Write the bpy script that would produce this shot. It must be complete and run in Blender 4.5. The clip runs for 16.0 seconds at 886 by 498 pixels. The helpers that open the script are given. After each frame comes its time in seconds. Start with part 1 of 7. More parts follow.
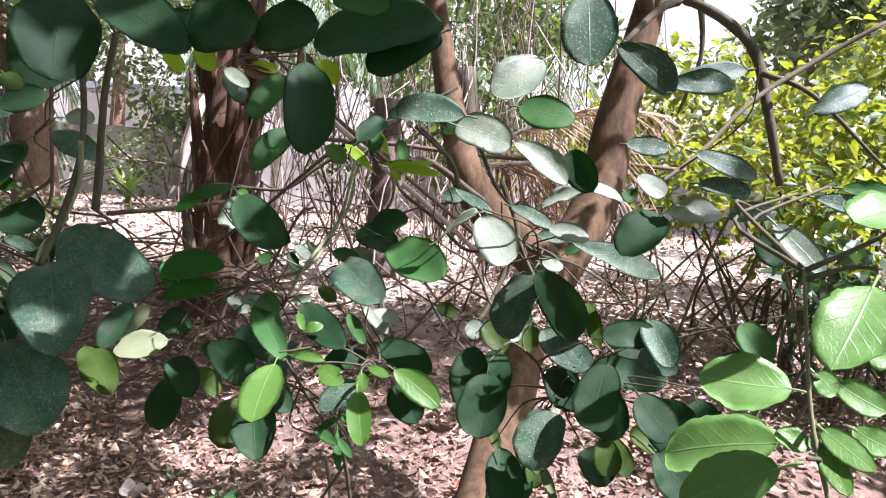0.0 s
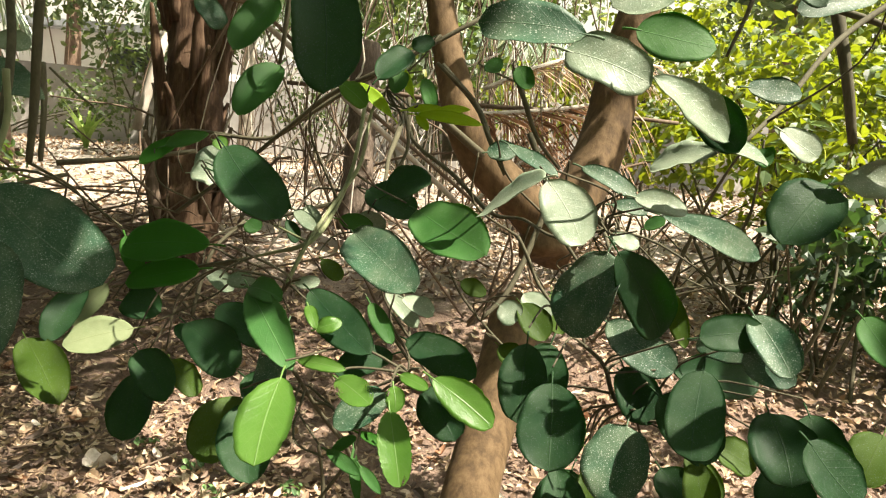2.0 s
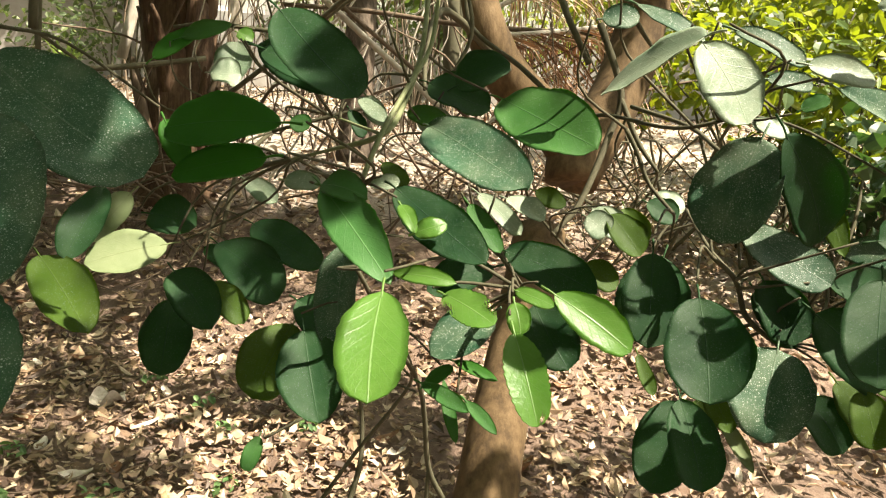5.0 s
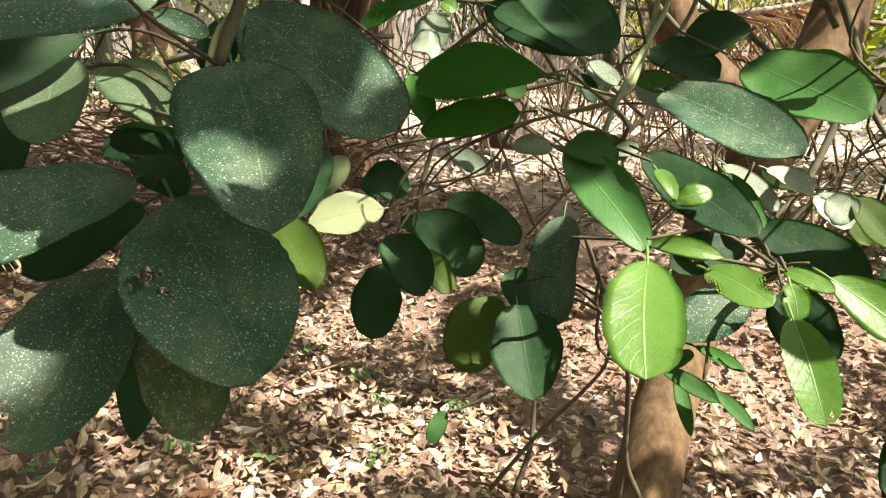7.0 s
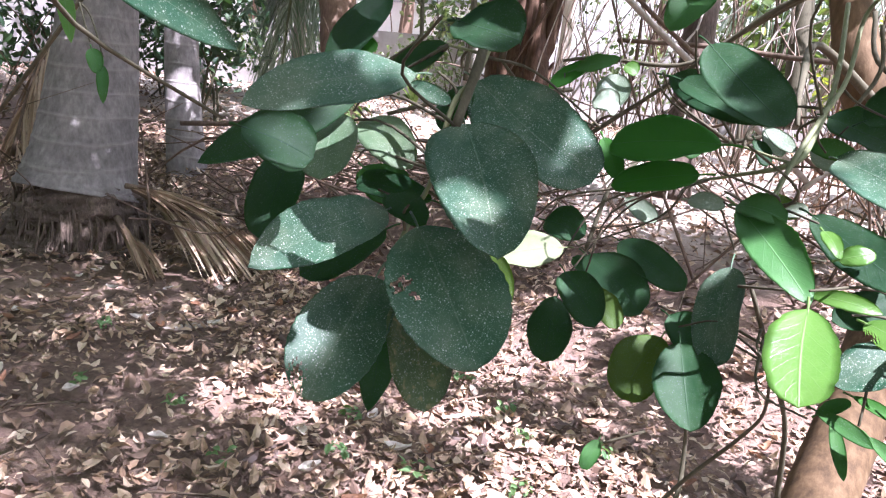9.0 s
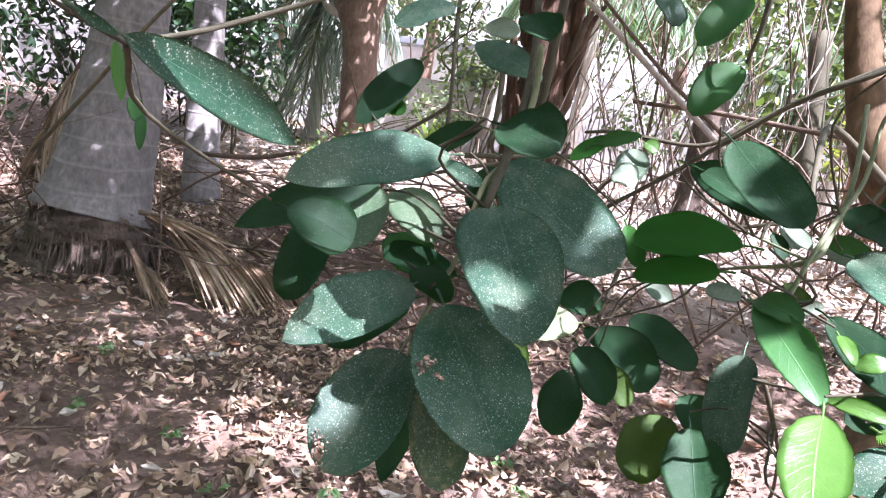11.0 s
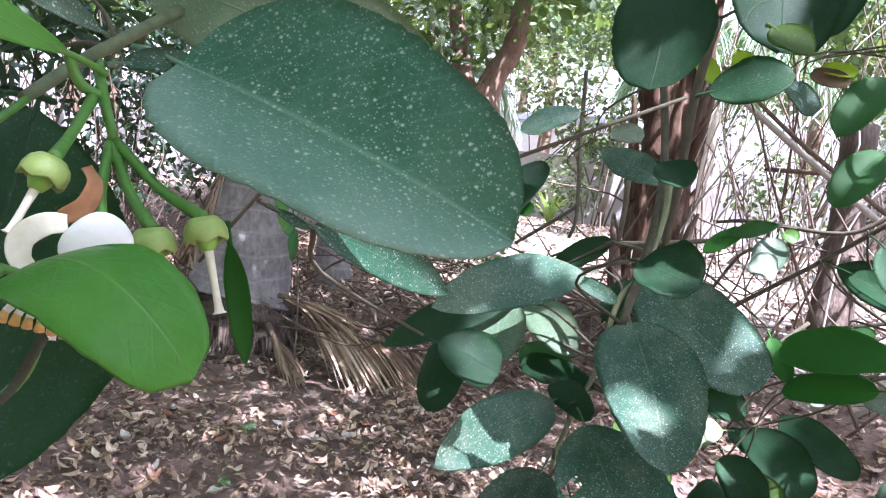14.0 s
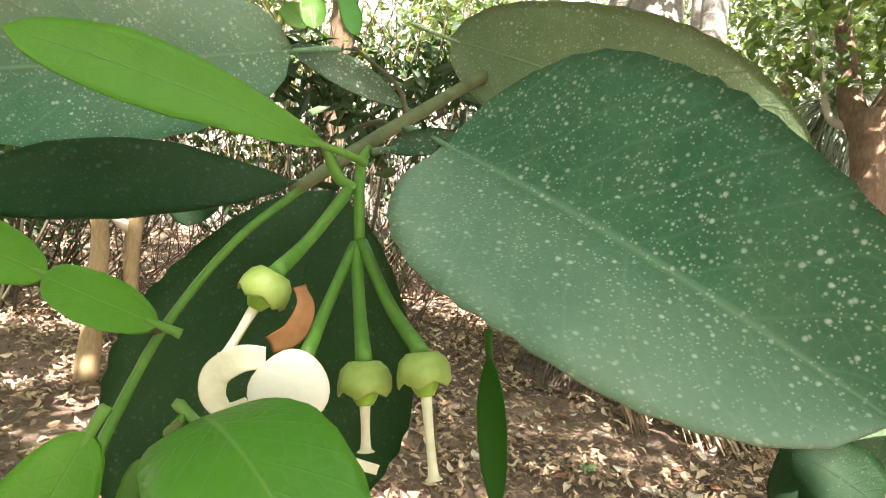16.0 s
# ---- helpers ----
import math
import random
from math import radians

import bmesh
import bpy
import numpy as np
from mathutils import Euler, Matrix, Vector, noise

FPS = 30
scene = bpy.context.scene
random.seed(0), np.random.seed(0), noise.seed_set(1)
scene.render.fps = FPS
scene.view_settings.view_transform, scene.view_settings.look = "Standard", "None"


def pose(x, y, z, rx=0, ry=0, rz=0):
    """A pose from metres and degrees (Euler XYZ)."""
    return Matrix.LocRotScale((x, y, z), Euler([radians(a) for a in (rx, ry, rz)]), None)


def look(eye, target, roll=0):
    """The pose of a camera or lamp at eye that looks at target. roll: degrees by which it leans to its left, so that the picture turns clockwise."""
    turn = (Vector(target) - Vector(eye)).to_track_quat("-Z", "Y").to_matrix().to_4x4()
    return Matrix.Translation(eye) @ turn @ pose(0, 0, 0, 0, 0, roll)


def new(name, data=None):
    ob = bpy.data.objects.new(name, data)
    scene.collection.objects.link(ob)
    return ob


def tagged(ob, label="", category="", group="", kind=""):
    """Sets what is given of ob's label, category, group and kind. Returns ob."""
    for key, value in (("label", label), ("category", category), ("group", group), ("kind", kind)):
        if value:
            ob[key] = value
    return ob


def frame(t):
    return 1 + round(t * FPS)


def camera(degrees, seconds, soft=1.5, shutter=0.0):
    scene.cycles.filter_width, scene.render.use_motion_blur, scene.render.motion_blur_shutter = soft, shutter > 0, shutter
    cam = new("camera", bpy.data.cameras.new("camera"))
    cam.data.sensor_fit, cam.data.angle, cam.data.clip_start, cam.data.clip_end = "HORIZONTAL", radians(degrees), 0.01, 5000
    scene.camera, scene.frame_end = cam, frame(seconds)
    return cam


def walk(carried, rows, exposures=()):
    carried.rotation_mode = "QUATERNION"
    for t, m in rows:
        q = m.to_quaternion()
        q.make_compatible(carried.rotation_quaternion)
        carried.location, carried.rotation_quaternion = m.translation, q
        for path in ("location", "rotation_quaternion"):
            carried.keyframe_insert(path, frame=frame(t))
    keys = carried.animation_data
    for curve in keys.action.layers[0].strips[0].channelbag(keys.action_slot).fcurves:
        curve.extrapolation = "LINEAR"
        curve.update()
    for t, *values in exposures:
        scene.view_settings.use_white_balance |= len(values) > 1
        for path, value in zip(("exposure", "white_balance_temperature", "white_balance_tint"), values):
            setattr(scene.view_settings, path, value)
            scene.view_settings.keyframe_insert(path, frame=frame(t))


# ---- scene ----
cam = camera(65.5, 16.0, soft=1.2)

PATH = [
    (0, (0.156, 0.045, 1.371), (0.029, 2.031, 1.182), 4.1),
    (0.5, (0.14, 0.091, 1.36), (0.023, 2.07, 1.092), 5.1),
    (1, (0.131, 0.127, 1.357), (0.035, 2.098, 1.033), 5.3),
    (1.5, (0.096, 0.182, 1.364), (0.057, 2.152, 1.021), 5.1),
    (2, (0.061, 0.241, 1.367), (0.038, 2.215, 1.042), 5.1),
    (2.5, (0.024, 0.263, 1.362), (-0.012, 2.238, 1.046), 4.7),
    (3, (0.015, 0.28, 1.355), (0.053, 2.249, 1.003), 4.8),
    (3.5, (0.0, 0.313, 1.338), (0.05, 2.274, 0.944), 4.7),
    (3.7, (-0.007, 0.323, 1.334), (0.038, 2.279, 0.918), 4.4),
    (5.8, (-0.058, 0.386, 1.271), (-0.076, 2.32, 0.76), 5.7),
    (6, (-0.065, 0.395, 1.266), (-0.104, 2.328, 0.754), 5.9),
    (6.5, (-0.088, 0.406, 1.265), (-0.285, 2.321, 0.722), 4.9),
    (7, (-0.113, 0.379, 1.268), (-0.483, 2.264, 0.71), 4.5),
    (7.5, (-0.121, 0.358, 1.268), (-0.607, 2.218, 0.717), 4.5),
    (8, (-0.12, 0.311, 1.277), (-0.74, 2.143, 0.764), 4.9),
    (8.5, (-0.117, 0.281, 1.283), (-0.858, 2.065, 0.765), 5.2),
    (9, (-0.115, 0.273, 1.285), (-0.907, 2.044, 0.8), 6.0),
    (9.2, (-0.117, 0.267, 1.288), (-0.906, 2.043, 0.818), 6.5),
    (11.3, (-0.13, 0.252, 1.319), (-0.952, 2.045, 0.987), 10.3),
    (11.5, (-0.13, 0.245, 1.323), (-0.892, 2.069, 1.021), 10.7),
    (12, (-0.118, 0.237, 1.327), (-0.81, 2.09, 1.036), 11.6),
    (12.5, (-0.106, 0.236, 1.332), (-0.804, 2.094, 1.084), 11.0),
    (13, (-0.111, 0.227, 1.341), (-0.929, 2.04, 1.127), 9.5),
    (13.5, (-0.128, 0.22, 1.352), (-1.109, 1.95, 1.137), 7.2),
    (14, (-0.135, 0.228, 1.354), (-1.301, 1.839, 1.14), 6.7),
    (14.5, (-0.135, 0.239, 1.364), (-1.657, 1.516, 1.134), 5.4),
    (15, (-0.13, 0.261, 1.37), (-1.842, 1.266, 1.123), 5.3),
    (15.5, (-0.146, 0.269, 1.368), (-1.903, 1.201, 1.155), 5.5),
    (16, (-0.159, 0.269, 1.369), (-1.959, 1.112, 1.149), 5.9),
]

EXPOSURES = [
    (0.0, 1.97, 5600, 32), (0.7, 1.86, 5800, 21), (1.5, 1.84, 6700, 9), (3.5, 1.86, 7200, 5), (6.8, 2.05, 7100, 9), (7.6, 2.2, 5650, 25),
    (8.4, 2.5, 5380, 31), (11.5, 2.63, 5320, 31), (13.5, 2.67, 5250, 31), (14.3, 2.94, 5100, 30), (15.0, 3.03, 6200, 12), (16.0, 3.08, 6650, 12),
]
walk(cam, [(t, look(e, a, r)) for t, e, a, r in PATH], EXPOSURES)

# ---- sky and sun ----
SUN_EL, SUN_AZ = radians(60), radians(106)   # azimuth: clockwise from +y
world = bpy.data.worlds.new("garden_sky")
scene.world = world
world.use_nodes = True
_n = world.node_tree.nodes
_sky = _n.new("ShaderNodeTexSky")
_sky.sky_type = "NISHITA"
_sky.sun_disc = False
_sky.sun_elevation, _sky.sun_rotation = SUN_EL, SUN_AZ
_sky.dust_density, _sky.air_density, _sky.ozone_density = 3.0, 3.0, 0.0
_n["Background"].inputs["Strength"].default_value = 0.070
_haze = _n.new("ShaderNodeHueSaturation")
_haze.inputs["Saturation"].default_value = 0.35
world.node_tree.links.new(_sky.outputs[0], _haze.inputs["Color"])
world.node_tree.links.new(_haze.outputs[0], _n["Background"].inputs["Color"])
SUN_DIR = Vector((math.sin(SUN_AZ) * math.cos(SUN_EL), math.cos(SUN_AZ) * math.cos(SUN_EL), math.sin(SUN_EL)))
_sun = new("sun", bpy.data.lights.new("sun", "SUN"))
_sun.data.energy, _sun.data.angle, _sun.data.color = 5.0, radians(0.53), (1.0, 0.93, 0.82)
_sun.matrix_world = look(SUN_DIR * 30, (0, 0, 0))

# ---- materials ----
def mat_base(name):
    m = bpy.data.materials.new(name)
    m.use_nodes = True
    t = m.node_tree
    return m, t.nodes, t.links, t.nodes["Principled BSDF"], t.nodes["Material Output"]


def mth(n, l, op, a, b=0.0, clamp=False):
    """A math node; a and b are sockets or numbers."""
    k = n.new("ShaderNodeMath")
    k.operation, k.use_clamp = op, clamp
    for i, s in enumerate((a, b)):
        if isinstance(s, (int, float)):
            k.inputs[i].default_value = s
        else:
            l.new(s, k.inputs[i])
    return k.outputs[0]


def mixc(n, l, fac, a, b, mode="MIX"):
    k = n.new("ShaderNodeMixRGB")
    k.blend_type = mode
    for i, s in enumerate((fac, a, b)):
        if isinstance(s, (int, float)):
            k.inputs[i].default_value = s
        elif isinstance(s, tuple):
            k.inputs[i].default_value = (*s, 1) if len(s) == 3 else s
        else:
            l.new(s, k.inputs[i])
    return k.outputs[0]


def noise_node(n, l, scale, detail=4.0, rough=0.6, coord=None, kind="ShaderNodeTexNoise"):
    k = n.new(kind)
    k.inputs["Scale"].default_value = scale
    if kind == "ShaderNodeTexNoise":
        k.inputs["Detail"].default_value, k.inputs["Roughness"].default_value = detail, rough
    if coord is not None:
        l.new(coord, k.inputs["Vector"])
    return k


def ramp(n, l, fac, stops):
    k = n.new("ShaderNodeValToRGB")
    e = k.color_ramp.elements
    while len(e) < len(stops):
        e.new(0.5)
    for i, (p, c) in enumerate(stops):
        e[i].position, e[i].color = p, (*c, 1)
    l.new(fac, k.inputs[0])
    return k.outputs[0]


def bump(n, l, height, strength, dist):
    k = n.new("ShaderNodeBump")
    k.inputs["Strength"].default_value, k.inputs["Distance"].default_value = strength, dist
    l.new(height, k.inputs["Height"])
    return k.outputs[0]


def leaf_mat(name, deep, light, vein, through_col, dust=0.0, rough=0.46, see=0.3, spots=None, rib=0.11, keel=70.0, zones=24.0, gloss=None, veil=0.55, rim=0.0):
    """A leaf blade: veins by its own lengthwise and crosswise coordinates, dust specks, light passing through."""
    m, n, l, p, out = mat_base(name)
    co = n.new("ShaderNodeTexCoord")
    sep = n.new("ShaderNodeSeparateXYZ")
    l.new(co.outputs["UV"], sep.inputs[0])
    side = mth(n, l, "ABSOLUTE", mth(n, l, "SUBTRACT", sep.outputs[0], 0.5))
    # lateral veins run outward and forward from the midrib
    run = mth(n, l, "SUBTRACT", mth(n, l, "MULTIPLY", sep.outputs[1], 8.0), mth(n, l, "MULTIPLY", side, 4.4))
    wav = noise_node(n, l, 30, 2, 0.5, co.outputs["Object"])
    run = mth(n, l, "ADD", run, mth(n, l, "MULTIPLY", wav.outputs[0], 0.7))
    saw = mth(n, l, "ABSOLUTE", mth(n, l, "SUBTRACT", mth(n, l, "FRACT", run), 0.5))
    lat = mth(n, l, "SUBTRACT", 1.0, mth(n, l, "MULTIPLY", saw, 14.0), True)
    mid = mth(n, l, "SUBTRACT", 1.0, mth(n, l, "MULTIPLY", side, keel), True)
    veins = mth(n, l, "MAXIMUM", mid, mth(n, l, "MULTIPLY", lat, rib))
    net = n.new("ShaderNodeTexVoronoi")
    net.feature = "DISTANCE_TO_EDGE"
    net.inputs["Scale"].default_value = 330
    l.new(co.outputs["Object"], net.inputs["Vector"])
    mesh = mth(n, l, "SUBTRACT", 1.0, mth(n, l, "MULTIPLY", net.outputs["Distance"], 9.0), True)
    veins = mth(n, l, "MAXIMUM", veins, mth(n, l, "MULTIPLY", mesh, 0.16))
    big = noise_node(n, l, 28, 3, 0.6, co.outputs["Object"])
    rnd = n.new("ShaderNodeObjectInfo").outputs["Random"]
    mot = noise_node(n, l, 140, 4, 0.7, co.outputs["Object"])
    tone = mth(n, l, "ADD", mth(n, l, "ADD", mth(n, l, "MULTIPLY", big.outputs[0], 1.3), mth(n, l, "MULTIPLY", mot.outputs[0], 0.8)), mth(n, l, "MULTIPLY", rnd, 0.5))
    tone = mth(n, l, "SUBTRACT", tone, 0.75, True)
    col = mixc(n, l, tone, deep, light)
    col = mixc(n, l, mth(n, l, "MULTIPLY", veins, 0.55), col, vein)
    rgh = mth(n, l, "ADD", rough, mth(n, l, "MULTIPLY", big.outputs[0], 0.15))
    if dust > 0:
        wob = noise_node(n, l, 300, 2, 0.6, co.outputs["Object"])
        va = n.new("ShaderNodeVectorMath")
        va.operation = "MULTIPLY_ADD"
        l.new(wob.outputs["Color"], va.inputs[0])
        va.inputs[1].default_value = (0.0007, 0.0007, 0.0007)
        l.new(co.outputs["Object"], va.inputs[2])
        dot = None
        for size, reach in ((620, 0.46), (1300, 0.52)):
            vor = noise_node(n, l, size, coord=va.outputs[0], kind="ShaderNodeTexVoronoi")
            cell = n.new("ShaderNodeSeparateColor")
            l.new(vor.outputs["Color"], cell.inputs[0])
            rad = mth(n, l, "MULTIPLY", mth(n, l, "POWER", cell.outputs[0], 1.4), reach)
            d1 = mth(n, l, "MULTIPLY", mth(n, l, "SUBTRACT", rad, vor.outputs["Distance"]), 4.0, True)
            dot = d1 if dot is None else mth(n, l, "MAXIMUM", dot, mth(n, l, "MULTIPLY", d1, 0.7))
        patch = noise_node(n, l, 45, 3, 0.6, co.outputs["Object"])
        dot = mth(n, l, "MULTIPLY", dot, mth(n, l, "MULTIPLY", mth(n, l, "SUBTRACT", patch.outputs[0], 0.22, True), 2.6, True), True)
        col = mixc(n, l, mth(n, l, "MULTIPLY", dot, dust * 1.15, True), col, (0.50, 0.58, 0.47))
        film = mth(n, l, "MULTIPLY", mth(n, l, "SUBTRACT", noise_node(n, l, 55, 8, 0.8, co.outputs["Object"]).outputs[0], 0.42, True), dust * veil, True)
        col = mixc(n, l, film, col, (0.42, 0.38, 0.27))
        zone = mth(n, l, "MULTIPLY", mth(n, l, "SUBTRACT", noise_node(n, l, zones, 3, 0.55, co.outputs["Object"]).outputs[0], 0.47, True), 3.2 * dust, True)
        col = mixc(n, l, mth(n, l, "MULTIPLY", zone, 0.5), col, (0.20, 0.22, 0.15))
        rgh = mth(n, l, "ADD", rgh, mth(n, l, "MULTIPLY", zone, 0.18))
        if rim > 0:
            # paler towards one long edge: some dust, mostly sky light put into the colour
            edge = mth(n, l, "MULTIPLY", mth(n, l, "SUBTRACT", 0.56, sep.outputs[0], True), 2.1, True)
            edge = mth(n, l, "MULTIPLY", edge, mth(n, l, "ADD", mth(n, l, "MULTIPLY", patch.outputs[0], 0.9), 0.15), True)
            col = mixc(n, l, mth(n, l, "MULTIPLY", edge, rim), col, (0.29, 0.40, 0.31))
    if spots:
        sp = noise_node(n, l, 130, 2, 0.5, co.outputs["Object"])
        col = mixc(n, l, mth(n, l, "MULTIPLY", mth(n, l, "SUBTRACT", sp.outputs[0], 0.56, True), 8.0, True), col, spots)
    l.new(col, p.inputs["Base Color"])
    l.new(rgh, p.inputs["Roughness"])
    p.inputs["Specular IOR Level"].default_value = gloss or (0.30 if rough < 0.35 else (0.13 if dust < 0.3 else 0.32))
    h = mth(n, l, "SUBTRACT", mth(n, l, "ADD", mth(n, l, "MULTIPLY", big.outputs[0], 0.8), mth(n, l, "MULTIPLY", mot.outputs[0], 0.35)), mth(n, l, "MULTIPLY", mth(n, l, "MAXIMUM", veins, mth(n, l, "MULTIPLY", lat, 0.3)), 0.8))
    nrm = bump(n, l, h, 0.40, 0.0010)
    l.new(nrm, p.inputs["Normal"])
    tr = n.new("ShaderNodeBsdfTranslucent")
    l.new(mixc(n, l, mth(n, l, "MULTIPLY", veins, 0.5), through_col, vein), tr.inputs["Color"])
    mx = n.new("ShaderNodeMixShader")
    mx.inputs[0].default_value = see
    l.new(p.outputs[0], mx.inputs[1])
    l.new(tr.outputs[0], mx.inputs[2])
    l.new(mx.outputs[0], out.inputs[0])
    return m


def foliage_mat(name, stops, through_col, see=0.35, rough=0.5):
    """Small leaves in one joined mesh: each takes its own tone."""
    m, n, l, p, out = mat_base(name)
    geo = n.new("ShaderNodeNewGeometry")
    own = n.new("ShaderNodeObjectInfo").outputs["Random"]
    col = ramp(n, l, mth(n, l, "FRACT", mth(n, l, "ADD", geo.outputs["Random Per Island"], own)), stops)
    co = n.new("ShaderNodeTexCoord")
    fine = noise_node(n, l, 40, 3, 0.6, co.outputs["Object"])
    col = mixc(n, l, 0.35, col, ramp(n, l, fine.outputs[0], [(0.3, (0.3, 0.3, 0.3)), (0.7, (1, 1, 1))]), "MULTIPLY")
    l.new(col, p.inputs["Base Color"])
    p.inputs["Roughness"].default_value = rough
    if see > 0:
        tr = n.new("ShaderNodeBsdfTranslucent")
        tr.inputs["Color"].default_value = (*through_col, 1)
        mx = n.new("ShaderNodeMixShader")
        mx.inputs[0].default_value = see
        l.new(p.outputs[0], mx.inputs[1])
        l.new(tr.outputs[0], mx.inputs[2])
        l.new(mx.outputs[0], out.inputs[0])
    return m


def bark_mat(name, stops, scale=(1, 1, 0.15), fine=60.0, depth=0.004, rings=0.0, rough=0.85):
    m, n, l, p, out = mat_base(name)
    co = n.new("ShaderNodeTexCoord")
    mp = n.new("ShaderNodeMapping")
    mp.inputs["Scale"].default_value = scale
    l.new(co.outputs["Object"], mp.inputs[0])
    a = noise_node(n, l, fine, 6, 0.65, mp.outputs[0])
    b = noise_node(n, l, 5, 4, 0.6, co.outputs["Object"])
    f = mth(n, l, "ADD", mth(n, l, "MULTIPLY", a.outputs[0], 0.55), mth(n, l, "MULTIPLY", b.outputs[0], 0.45))
    col = ramp(n, l, f, stops)
    h = a.outputs[0]
    if rings > 0:
        sep = n.new("ShaderNodeSeparateXYZ")
        l.new(co.outputs["Object"], sep.inputs[0])
        z = mth(n, l, "ADD", sep.outputs[2], mth(n, l, "MULTIPLY", noise_node(n, l, 3, 2, 0.5, co.outputs["Object"]).outputs[0], 0.08))
        fr = mth(n, l, "ABSOLUTE", mth(n, l, "SUBTRACT", mth(n, l, "FRACT", mth(n, l, "MULTIPLY", z, rings)), 0.5))
        ring = mth(n, l, "SUBTRACT", 1.0, mth(n, l, "MULTIPLY", fr, 9.0), True)
        col = mixc(n, l, mth(n, l, "MULTIPLY", ring, 0.45), col, (0.30, 0.275, 0.255))
        h = mth(n, l, "ADD", h, mth(n, l, "MULTIPLY", ring, 0.8))
    l.new(col, p.inputs["Base Color"])
    p.inputs["Roughness"].default_value = rough
    p.inputs["Specular IOR Level"].default_value = 0.25
    l.new(bump(n, l, h, 0.8, depth), p.inputs["Normal"])
    return m


def plain_mat(name, col, col2, rough=0.6, scale=40.0, see=0.0, spec=0.4):
    m, n, l, p, out = mat_base(name)
    co = n.new("ShaderNodeTexCoord")
    a = noise_node(n, l, scale, 4, 0.6, co.outputs["Object"])
    c = ramp(n, l, a.outputs[0], [(0.3, col), (0.7, col2)])
    l.new(c, p.inputs["Base Color"])
    p.inputs["Roughness"].default_value = rough
    p.inputs["Specular IOR Level"].default_value = spec
    l.new(bump(n, l, a.outputs[0], 0.3, 0.2 / scale), p.inputs["Normal"])
    if see > 0:
        tr = n.new("ShaderNodeBsdfTranslucent")
        l.new(c, tr.inputs["Color"])
        mx = n.new("ShaderNodeMixShader")
        mx.inputs[0].default_value = see
        l.new(p.outputs[0], mx.inputs[1])
        l.new(tr.outputs[0], mx.inputs[2])
        l.new(mx.outputs[0], out.inputs[0])
    return m


